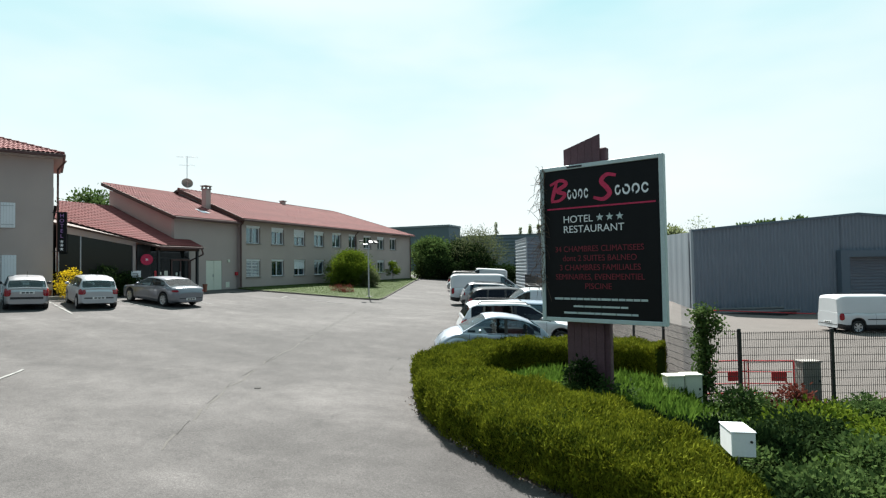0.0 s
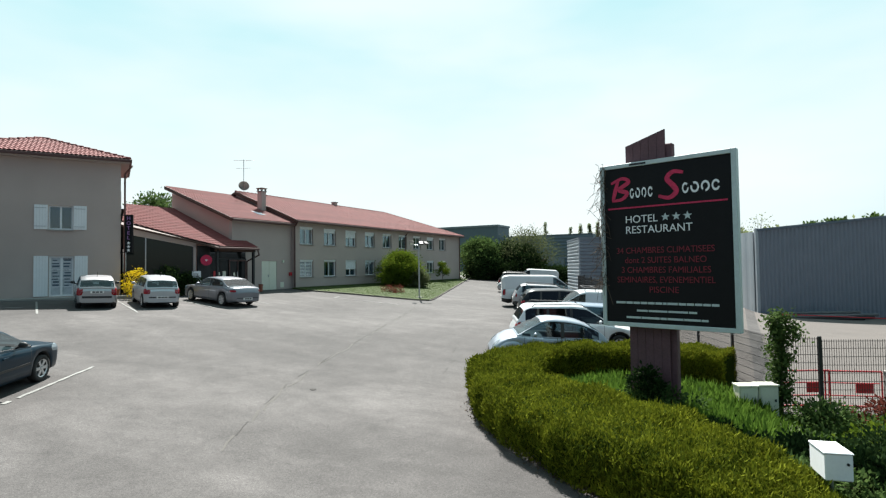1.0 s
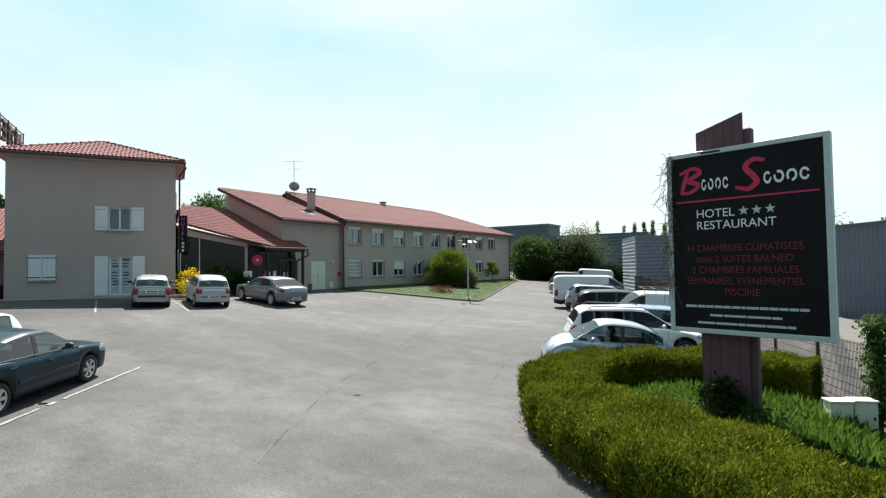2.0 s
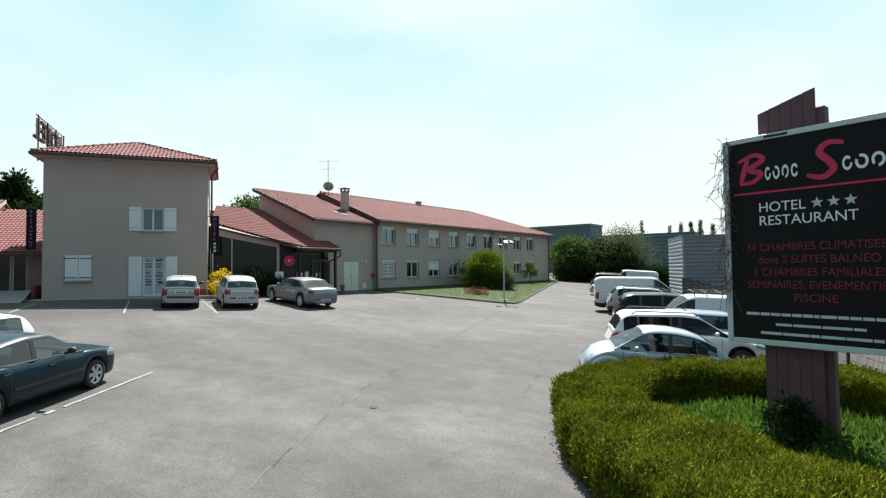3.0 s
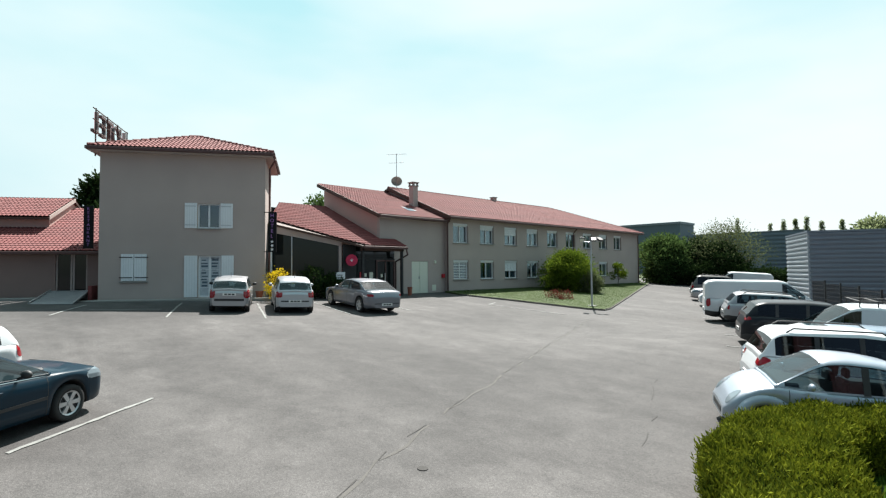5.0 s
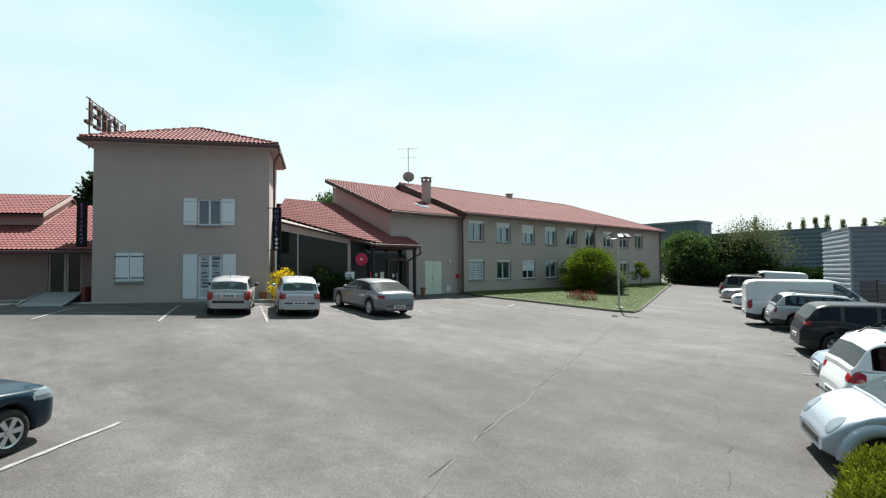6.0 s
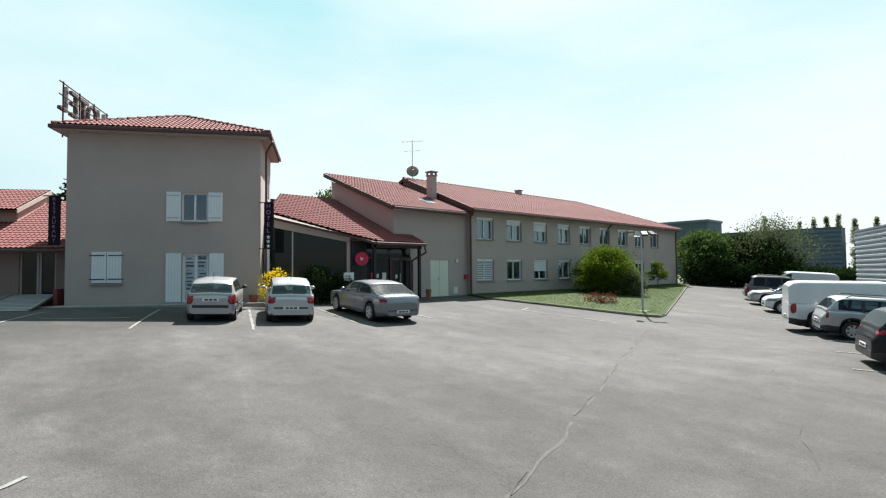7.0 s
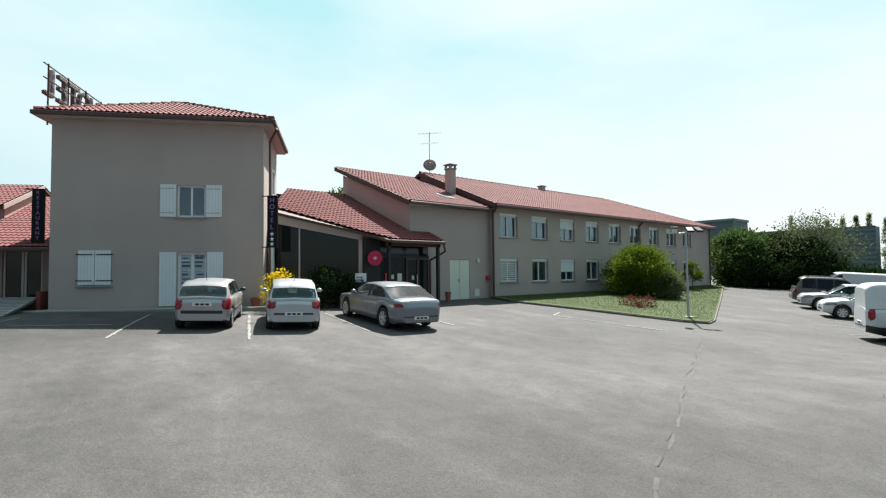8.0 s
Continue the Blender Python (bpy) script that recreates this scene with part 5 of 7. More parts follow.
tree("forsythia", -28.9, 18.4, 1.5, 0.68, "yellow flowering forsythia beside the tower", M["flower_yellow"], 0.04, 0.1, 44, 34, 0.09, 35, 0.7)
tree("wall_shrub", -29.4, 20.6, 1.7, 0.7, "dark shrub against the lobby glazing", M["leaf_dark"], 0.05, 0.02, 50, 60, 0.11, 36, 0.5)
tree("wall_shrub", -29.0, 21.6, 1.3, 0.6, "dark shrub against the lobby glazing", M["leaf_dark"], 0.05, 0.02, 40, 60, 0.11, 37, 0.5)
tree("red_flowers", -23.3, 34.0, 0.6, 0.6, "patch of reddish flowering plants on the lawn", M["leaf_red"], 0.02, 0.02, 22, 24, 0.09, 38, 0.5)
tree("red_flowers", -22.5, 34.2, 0.55, 0.55, "patch of reddish flowering plants on the lawn", M["leaf_red"], 0.02, 0.02, 20, 24, 0.09, 39, 0.5)
tree("red_shrub", 2.5, 15.2, 0.7, 0.5, "small red-leaved shrub by the fence", M["leaf_red"], 0.02, 0.05, 30, 40, 0.09, 40, 0.5)
tree("red_shrub", 4.6, 15.9, 0.5, 0.4, "small red-leaved shrub by the fence", M["leaf_red"], 0.02, 0.05, 25, 40, 0.09, 41, 0.5)
for k, (x, y, h) in enumerate(((1.4, 14.9, 0.55), (2.9, 14.6, 0.45), (4.0, 15.4, 0.5), (5.6, 15.6, 0.5), (-1.9, 13.3, 0.5), (2.2, 13.2, 0.4), (6.5, 16.6, 0.6), (3.8, 12.8, 0.4))):
    tree("weed_clump", x, y, h, 0.7, "leafy green weeds on the verge", M["leaf_bright"] if k % 2 else M["leaf_mid"], 0.02, 0.02, 50, 45, 0.10, 50 + k, 0.5)

for k, (x, y, h) in enumerate(((0.7, 9.9, 0.5), (1.5, 10.4, 0.45), (-0.1, 10.3, 0.5), (1.9, 9.2, 0.4), (-0.9, 11.0, 0.45), (0.9, 11.3, 0.4), (2.9, 10.6, 0.5), (3.4, 9.4, 0.4), (1.5, 8.3, 0.35), (2.6, 8.0, 0.35), (2.0, 11.9, 0.5), (4.4, 11.2, 0.5))):
    tree("weed_clump", x, y, h, 0.75, "dark tangled weeds beside the hedge", M["leaf_dark"] if k % 3 else M["leaf_mid"], 0.02, 0.02, 60, 50, 0.09, 150 + k, 0.5)
tree("post_ivy", -2.1, 13.4, 0.95, 0.42, "dark ivy round the foot of the sign post", M["leaf_dark"], 0.03, 0.02, 40, 60, 0.09, 47, 0.5)
# trees that close the drive
tree("broadleaf_tree", -28.6, 63.0, 4.6, 2.6, "dense dark broadleaf tree at the end of the drive", M["leaf_mid"], 0.2, 0.02, 190, 110, 0.26, 61, 0.45)
tree("broadleaf_tree", -26.6, 65.5, 4.3, 2.6, "dense dark broadleaf tree at the end of the drive", M["leaf_dark"], 0.2, 0.02, 130, 100, 0.30, 62, 0.45)
tree("willow", -23.9, 66.5, 6.0, 3.7, "airy olive-green willow at the end of the drive", M["leaf_olive"], 0.14, 0.15, 330, 34, 0.17, 63, 0.5)
tree("broadleaf_tree", -24.0, 65.0, 3.9, 2.4, "dense dark broadleaf tree at the end of the drive", M["leaf_dark"], 0.15, 0.02, 130, 90, 0.26, 64, 0.45)
for k, (x, y, h) in enumerate(((-27.6, 61.0, 2.2), (-24.6, 62.6, 2.0), (-22.0, 63.6, 2.1), (-19.6, 64.5, 1.9), (-17.2, 65.5, 2.0))):
    tree("hedge_shrub", x, y, h, 1.7, "dark shrub in the hedge across the drive", M["leaf_dark"], 0.06, 0.02, 70, 80, 0.2, 70 + k, 0.4)
# distance
for k, (x, y, h) in enumerate(((-52, 205, 15), (-56, 206, 14), (-46, 207, 16), (-42, 206, 14), (-49, 206, 15), (-64, 200, 16), (-37, 207, 14))):
    tree("poplar", x, y, h + 1.6, 1.15, "slender green poplar standing far off", M["leaf_hazed"], 0.2, 0.05, 130, 26, 0.36, 80 + k, 1.1)
for k, (x, y, h, s) in enumerate(((-22, 150, 11, 5.5), (-12, 148, 12, 6), (-2, 150, 11, 5.5), (8, 148, 10.5, 6), (22, 140, 10.5, 5), (30, 145, 11.5, 6))):
    tree("distant_tree", x, y, h, s, "rounded olive-green tree standing far off", M["leaf_hazed"], 0.3, 0.15, 110, 55, 0.8, 90 + k, 0.6)
for k, (x, y, h, s) in enumerate(((7.5, 118, 9.6, 2.4), (12.0, 120, 10.7, 3.2), (16, 122, 11.4, 3.0), (21, 121, 11.8, 3.2))):
    tree("distant_pine", x, y, h, s, "distant dark pine behind the warehouse", M["leaf_mid"], 0.3, 0.4, 60, 60, 0.6, 100 + k, 0.6)
tree("bare_tree", 3.2, 110, 12.0, 3.0, "thin tree in bud behind the warehouse", M["leaf_hazed"], 0.12, 0.2, 90, 4, 0.3, 107, 0.6)
tree("conifer", -59.4, 17.0, 9.6, 2.3, "dark conifer behind the restaurant", M["leaf_dark"], 0.25, 0.1, 150, 80, 0.35, 110, 0.9)
tree("conifer", -63.5, 20.0, 8.0, 2.6, "dark conifer behind the restaurant", M["leaf_dark"], 0.25, 0.1, 120, 70, 0.35, 111, 0.9)
tree("broadleaf_tree", -60, 40.5, 9.4, 4.0, "broadleaf tree behind the lobby roof", M["leaf_mid"], 0.25, 0.2, 110, 70, 0.35, 112, 0.6)


# ---- lamp, fence, cabinets ----
def street_lamp():
    t = thing("street_lamp", pose(-19.57, 32.5, ground(-19.57)), "grey steel lamp post with three floodlights", "lamp")
    part("base", boxed(-0.2, -0.2, -0.05, 0.2, 0.2, 0.16, bevel=0.02), M["concrete"], t)
    part("pole", rod(bmesh.new(), (0, 0, 0.1), (0, 0, 3.75), 0.055, 0.04, 12), M["steel"], t)
    part("crossbar", rod(bmesh.new(), (-0.38, -0.33, 3.72), (0.38, 0.33, 3.72), 0.025), M["steel"], t)
    for k, (x, rz) in enumerate(((-0.36, 210), (0.12, 40), (0.38, 60))):
        h = part("floodlight", boxed(-0.14, -0.2, -0.05, 0.14, 0.2, 0.05, bevel=0.02), M["dark"], t, "dark floodlight head")
        h.matrix_local = pose(x, x * 0.87, 3.86, 28, 0, rz)
        lens = part("lens", boxed(-0.12, -0.18, -0.058, 0.12, 0.18, -0.052), M["white"], h)


street_lamp()


def fence_panel(m, length, name="fence_panel"):
    t = thing(name, m, "dark green welded wire fence panel with a square post", "fence", "yard fence")
    part("post", boxed(-0.035, -0.035, -0.2, 0.035, 0.035, 1.98, bevel=0.006), M["dark"], t)
    bm = bmesh.new()
    n = int(length / 0.055)
    for k in range(1, n):
        x = length * k / n
        box(bm, x - 0.0048, -0.004, 0.06, x + 0.0048, 0.004, 1.9)
    for z in (0.08, 0.28, 0.48, 0.68, 0.88, 1.08, 1.28, 1.48, 1.68, 1.86):
        d = 0.03 if z in (0.28, 1.08, 1.68) else 0.0
        box(bm, 0.03, 0.004 + d, z - 0.006, length - 0.03, 0.013 + d, z + 0.006)
    part("wire_mesh", bm, M["dark"], t)
    return t


def on_ground(x, y, rz):
    return pose(x, y, ground(x, y), 0, 0, rz)


p = estate(0, 0)
short = fence_panel(on_ground(*p, EA), 0.95)
first = fence_panel(on_ground(*estate(0.95, 0), EA), 2.47)
for k in range(1, 4):
    copy_thing(first, on_ground(*estate(0.95 + 2.47 * k, 0), EA))
for k in range(0, 11):
    copy_thing(first, on_ground(*estate(0, 2.5 * k), EA + 90))


def ivy_post():
    g = np.random.default_rng(9)
    x, y = estate(-0.02, -0.1)
    t = thing("ivy", pose(x, y, ground(x)), "green ivy growing up the corner fence post", "plant")
    bm = bmesh.new()
    rod(bm, (0, 0, 0), (0.05, 0.02, 2.1), 0.03, 0.02, 6)
    part("stem", bm, M["bark"], t)
    cs = [(g.normal(0, 0.08), g.normal(0, 0.08), z) for z in np.linspace(0.1, 2.1, 26)] + [(0.25, 0, 1.95), (0.35, 0, 1.75), (-0.2, 0, 2.1), (0.1, 0, 2.2)]
    blades("leaves", cluster_points(g, cs, 0.21, 110), 0.09, M["leaf_mid"], t, 0.0, 1.5, 9)


ivy_post()


def cabinets():
    for i, (s, t_, w, h, lab) in enumerate(((-0.94, -0.25, 0.44, 0.72, "pale grey utility cabinet beside the fence"), (-0.48, -0.25, 0.44, 0.74, "pale grey utility cabinet beside the fence"), (3.0, 0.35, 0.5, 1.05, "grey meter cabinet behind the fence"))):
        x, y = estate(s, t_)
        c = thing("utility_cabinet", pose(x, y, -0.17 if i < 2 else ground(x, y), 0, 0, EA), lab, "cabinet", "utility cabinets")
        part("body", boxed(-w / 2, -0.16, -0.1, w / 2, 0.16, h, bevel=0.012), M["cream"] if i < 2 else M["concrete"], c)
        d = part("door", boxed(-w / 2 + 0.03, -0.172, 0.12, w / 2 - 0.03, -0.162, h - 0.06), M["cream"] if i < 2 else M["concrete"], c)
        part("lock", boxed(w / 2 - 0.1, -0.185, h * 0.5, w / 2 - 0.06, -0.172, h * 0.5 + 0.06), M["dark"], d)
        part("lid", boxed(-w / 2 - 0.02, -0.19, h, w / 2 + 0.02, 0.18, h + 0.03), M["cream"] if i < 2 else M["concrete"], c)
    m = thing("letter_box", pose(0.78, 9.0, ground(0.78) - 0.1, 0, 0, 14), "white metal box on a thin post in the grass", "box")
    part("post", rod(bmesh.new(), (0, 0, -0.2), (0, 0, 0.85), 0.025), M["steel"], m)
    b = part("body", boxed(-0.16, -0.25, 0.80, 0.16, 0.25, 1.14, bevel=0.012), M["white"], m)
    part("lid", boxed(-0.17, -0.26, 1.14, 0.17, 0.26, 1.16, bevel=0.006), M["white"], b)
    part("lock", rod(bmesh.new(), (0.1, -0.265, 1.02), (0.1, -0.25, 1.02), 0.018), M["dark"], b)
    for s in (1.15, 2.35):
        x, y = estate(s - 0.2, 0.7)
        r = thing("crowd_barrier", on_ground(x, y, EA + (4 if s < 2 else -6)), "red tubular crowd barrier behind the fence", "barrier", "crowd barriers")
        for z in (0.12, 1.0):
            part("rail", rod(bmesh.new(), (-0.65, 0, z), (0.65, 0, z), 0.02), M["red"], r)
        for q in (-0.65, 0.65):
            part("upright", rod(bmesh.new(), (q, 0, 0.0), (q, 0, 1.0), 0.02), M["red"], r)
        for z in (0.38, 0.7):
            part("rail", rod(bmesh.new(), (-0.6, 0, z), (0.6, 0, z), 0.014), M["red"], r)
        part("plate", boxed(0.05, -0.02, 0.45, 0.45, 0.0, 0.7), M["red"], r)


cabinets()


# ---- paint and seams on the asphalt ----
def strip(name, a, b, w, mat, label, category, lift=0.014):
    a, b = Vector((*a, 0)), Vector((*b, 0))
    n = (b - a).cross(Vector((0, 0, 1))).normalized() * w / 2
    k = max(2, int((b - a).length / 0.22))
    bm = bmesh.new()
    rng = random.Random(int(abs(a.x * 100)))
    prev = None
    for i in range(k + 1):
        p = a.lerp(b, i / k)
        row = []
        for s in (1, -1):
            q = p + n * s * rng.uniform(0.5, 1.1)
            row.append(bm.verts.new((q.x, q.y, ground(q.x, q.y) + lift)))
        if prev and rng.random() > 0.05:
            bm.faces.new((prev[0], prev[1], row[1], row[0]))
        prev = row
    bmesh.ops.delete(bm, geom=[v for v in bm.verts if not v.link_faces], context="VERTS")
    bmesh.ops.solidify(bm, geom=bm.faces[:], thickness=-lift * 0.28)
    return tagged(part(name, bm, mat), label, category, kind="structure")


BAYS = [((-30.2, 14.16), (-25.54, 12.01)), ((-28.42, 16.99), (-23.64, 15.07)), ((-28.04, 19.67), (-23.17, 18.71)), ((-27.6, 22.4), (-22.7, 22.0)),
        ((-23.0, 27.66), (-18.52, 28.28)), ((-23.0, 27.66), (-23.6, 29.0)), ((-15.26, 8.52), (-12.2, 4.0)), ((-31.4, 10.6), (-27.8, 8.7)), ((-29.0, 10.2), (-28.0, 12.6))]
for a, b in BAYS:
    strip("bay_line", a, b, 0.10, M["line"], "worn white parking bay line", "marking")
for k in range(1, 12):
    strip("bay_line", estate(-5.9, 2.6 + k * 2.55), estate(-2.4, 2.6 + k * 2.55), 0.09, M["line"], "worn white parking bay line", "marking")
M["seam"] = surface("asphalt_seam", (0.048, 0.044, 0.041), 0.95, 0, 0.3, 4, 60, 0.3)
M["seam_pale"] = surface("worn_pale_seam", (0.082, 0.075, 0.069), 0.95, 0, 0.3, 2, 40, 0.3)


def crack(bm, pts, width, gap, seed, lift):
    """A broken, wandering line of short ribbons over the ground."""
    rng = random.Random(seed)
    for a, b in zip(pts, pts[1:]):
        a, b = Vector((*a, 0)), Vector((*b, 0))
        n = max(2, int((b - a).length / 0.35))
        side = (b - a).cross(Vector((0, 0, 1))).normalized()
        prev = None
        for i in range(n + 1):
            p = a.lerp(b, i / n) + side * 0.16 * noise.noise(Vector((a.x + i * 0.31, seed, 0)))
            w = width * rng.uniform(0.25, 1.0)
            ends = [p + side * w, p - side * w]
            if prev and rng.random() > gap:
                quad = [prev[0], prev[1], ends[1], ends[0]]
                bm.faces.new([bm.verts.new((q.x, q.y, ground(q.x, q.y) + lift)) for q in quad])
            prev = ends
    return bm


SEAM = [(-8.0, 6.6), (-8.6, 7.6), (-9.2, 8.6), (-10.1, 10.2), (-11.25, 12.9), (-12.25, 15.5), (-13.15, 18.0), (-14.3, 20.9), (-15.2, 23.3), (-16.9, 27.7)]
SEAM_SIDE = [(-7.6, 13.8), (-8.4, 16.0), (-9.4, 18.2), (-10.6, 21.4), (-12.2, 25.4), (-13.6, 29.0), (-15.6, 35.0)]
tagged(part("asphalt_seam", crack(bmesh.new(), SEAM, 0.036, 0.25, 3, 0.005), M["seam_pale"]), "pale worn joint across the asphalt", "marking", kind="structure")
for k, (pts, gap) in enumerate(((SEAM, 0.5), (SEAM_SIDE, 0.65))):
    shifted = [(x - 0.06, y - 0.02) for x, y in pts]
    tagged(part("asphalt_crack", crack(bmesh.new(), shifted, 0.016, gap, k + 9, 0.009), M["seam"]), "thin dark broken crack in the asphalt", "marking", kind="structure")
bm = bmesh.new()
bmesh.ops.create_cone(bm, cap_ends=True, segments=24, radius1=0.08, radius2=0.08, depth=0.02, matrix=pose(-9.49, 10.52, ground(-9.49) + 0.004, 0, 4.5, 0))
tagged(part("valve_cover", bm, M["seam"]), "small round metal valve cover in the asphalt", "cover", kind="structure")


def kerb():
    pts = LAWN[1:-1]
    for a, b in zip(pts, pts[1:]):
        a, b = Vector((*a, 0)), Vector((*b, 0))
        n = max(1, round((b - a).length / 1.0))
        for i in range(n):
            p, q = a.lerp(b, i / n), a.lerp(b, (i + 0.985) / n)
            d = (q - p).normalized()
            s = Vector((d.y, -d.x, 0)) * 0.06
            z0, z1 = ground(p.x) + 0.085, ground(q.x) + 0.085
            top = [(p.x, p.y, z0), (q.x, q.y, z1), (q.x + s.x, q.y + s.y, z1), (p.x + s.x, p.y + s.y, z0)]
            part("kerb_stone", slab(top, (0, 0, -0.3)), M["kerb"], KERB)


KERB = tagged(new("kerb"), "pale concrete kerb stones edging the lawn", "kerb", kind="structure")
kerb()


def notice_board():
    x, y = -28.75, 21.95
    t = thing("notice_board", pose(x, y, ground(x, y), 0, 0, 50), "white notice board on a dark stand by the lobby", "board")
    part("stand", boxed(-0.05, 0.02, -0.05, 0.05, 0.07, 1.0), M["dark"], t)
    b = part("board", boxed(-0.24, -0.03, 0.78, 0.24, 0.02, 1.45, bevel=0.01), M["white"], t)
    for k in range(4):
        part("print", boxed(-0.18, -0.034, 0.9 + k * 0.12, 0.16 - 0.05 * (k % 2), -0.031, 0.95 + k * 0.12), M["concrete"], b)


notice_board()


def plant_pot(x, y, r, h, label, z=None):
    t = thing("plant_pot", pose(x, y, ground(x, y) if z is None else z), label, "pot", "plant pots")
    part("bowl", rod(bmesh.new(), (0, 0, 0.0), (0, 0, h * 0.86), r * 0.72, r * 0.96, 20), M["terracotta"], t)
    part("rim", rod(bmesh.new(), (0, 0, h * 0.86), (0, 0, h), r * 1.05, r * 1.05, 20), M["terracotta"], t)
    part("soil", rod(bmesh.new(), (0, 0, h), (0, 0, h + 0.012), r * 0.9, r * 0.85, 16), M["fascia"], t)


plant_pot(-30.44, 17.2, 0.25, 0.5, "large terracotta pot on the step of the tower", 2.23)
plant_pot(-29.98, 17.86, 0.2, 0.32, "low terracotta pot on the step of the tower", 2.23)
plant_pot(-28.75, 26.95, 0.15, 0.5, "slim terracotta pot beside the entrance porch")


def forklift():
    x, y = -5.9, 38.0
    M["machine_yellow"] = surface("faded_yellow", (0.22, 0.165, 0.09), 0.6, 0, 0.2, 3, 30)
    t = thing("forklift", pose(x, y, ground(x, y), 0, 0, EA + 10), "faded yellow forklift truck in the yard behind the fence", "machine")
    part("chassis", boxed(-1.2, -0.55, 0.35, 1.0, 0.55, 1.0, bevel=0.06), M["machine_yellow"], t)
    part("counterweight", boxed(-1.5, -0.55, 0.4, -1.1, 0.55, 1.25, bevel=0.1), M["dark"], t)
    part("seat", boxed(-0.6, -0.3, 1.0, 0.0, 0.3, 1.5, bevel=0.05), M["dark"], t)
    part("canopy", boxed(-0.9, -0.6, 2.35, 0.75, 0.6, 2.47, bevel=0.03), M["machine_yellow"], t)
    for px in (-0.8, 0.65):
        for py in (-0.5, 0.5):
            part("canopy_post", boxed(px - 0.04, py - 0.04, 0.95, px + 0.04, py + 0.04, 2.35), M["machine_yellow"], t)
    for px, r in ((-0.8, 0.35), (0.75, 0.42)):
        for py in (-0.55, 0.55):
            part("wheel", rod(bmesh.new(), (px, py - 0.12, r), (px, py + 0.12, r), r, None, 20), M["dark"], t)
    for py in (-0.3, 0.3):
        part("mast_rail", boxed(1.15, py - 0.06, 0.15, 1.27, py + 0.06, 2.6), M["dark"], t)
        part("fork", boxed(1.27, py - 0.06, 0.15, 2.3, py + 0.06, 0.2), M["dark"], t)


forklift()

# ---- vehicles ----
M["tyre"] = surface("tyre_rubber", (0.018, 0.018, 0.018), 0.85, 0, 0.2, 10, 60)
M["rim"] = surface("alloy_rim", (0.5, 0.51, 0.52), 0.35, 0.7, 0.1, 10, 40, 0.0)
M["car_glass"] = clear_glass("car_glass", (0.34, 0.44, 0.47), 0.045)
M["tinted_glass"] = clear_glass("tinted_car_glass", (0.05, 0.065, 0.07), 0.05)
M["lining"] = surface("car_lining", (0.045, 0.045, 0.047), 0.95, 0, 0.1, 8, 40)
M["plastic"] = surface("black_plastic", (0.022, 0.022, 0.023), 0.6, 0, 0.15, 10, 60)
M["lamp_red"] = glass("red_lens", (0.24, 0.006, 0.012), 0.1)
M["lamp_clear"] = glass("clear_lens", (0.15, 0.18, 0.20), 0.06)
M["plate"] = surface("number_plate", (0.7, 0.7, 0.68), 0.5, 0, 0.05, 10, 40, 0.0)
WHEELS = {}


def wheel_meshes(r, spokes):
    if (r, spokes) in WHEELS:
        return WHEELS[r, spokes]
    w = 0.1
    prof = [(r * 0.68, -w), (r * 0.93, -w), (r, -w * 0.7), (r, w * 0.7), (r * 0.93, w), (r * 0.68, w * 0.9), (r * 0.66, w * 0.4)]
    bm = bmesh.new()
    seg = 26
    rings = [[bm.verts.new((q * math.cos(a), y, q * math.sin(a))) for q, y in prof] for a in [i * math.tau / seg for i in range(seg)]]
    for i in range(seg):
        for k in range(len(prof) - 1):
            f = bm.faces.new((rings[i][k], rings[i][k + 1], rings[(i + 1) % seg][k + 1], rings[(i + 1) % seg][k]))
            f.smooth = True
    tyre = bpy.data.meshes.new("tyre")
    bm.to_mesh(tyre)
    bm.free()
    tyre.materials.append(M["tyre"])
    bm = bmesh.new()
    m = pose(0, 0.02, 0, 90)
    bmesh.ops.create_cone(bm, cap_ends=True, segments=22, radius1=r * 0.66, radius2=r * 0.66, depth=0.06, matrix=m)
    drum = bpy.data.meshes.new("brake_drum")
    bm.to_mesh(drum)
    bm.free()
    drum.materials.append(M["plastic"])
    bm = bmesh.new()
    for i in range(spokes):
        a = i * math.tau / spokes
        d, s = Vector((math.cos(a), 0, math.sin(a))), Vector((-math.sin(a), 0, math.cos(a)))
        for q, wd in ((0.0, 1.0),):
            p0, p1 = d * r * 0.08, d * r * 0.64
            h0, h1 = s * r * 0.09, s * r * 0.13
            vs = [bm.verts.new(p + Vector((0, y, 0))) for y in (0.055, 0.085) for p in (p0 - h0, p1 - h1, p1 + h1, p0 + h0)]
            bm.faces.new(vs[4:])
            for j in range(4):
                bm.faces.new((vs[j], vs[(j + 1) % 4], vs[4 + (j + 1) % 4], vs[4 + j]))
    bmesh.ops.create_cone(bm, cap_ends=True, segments=12, radius1=r * 0.16, radius2=r * 0.13, depth=0.04, matrix=pose(0, 0.075, 0, -90))
    for i in range(22):
        a0, a1 = i * math.tau / 22, (i + 1) * math.tau / 22
        poly(bm, [(r * q * math.cos(a), y, r * q * math.sin(a)) for q, y, a in ((0.60, 0.08, a0), (0.68, 0.095, a0), (0.68, 0.095, a1), (0.60, 0.08, a1))])
    rim = bpy.data.meshes.new("rim")
    bm.to_mesh(rim)
    bm.free()
    rim.materials.append(M["rim"])
    WHEELS[r, spokes] = tyre, rim, drum
    return WHEELS[r, spokes]


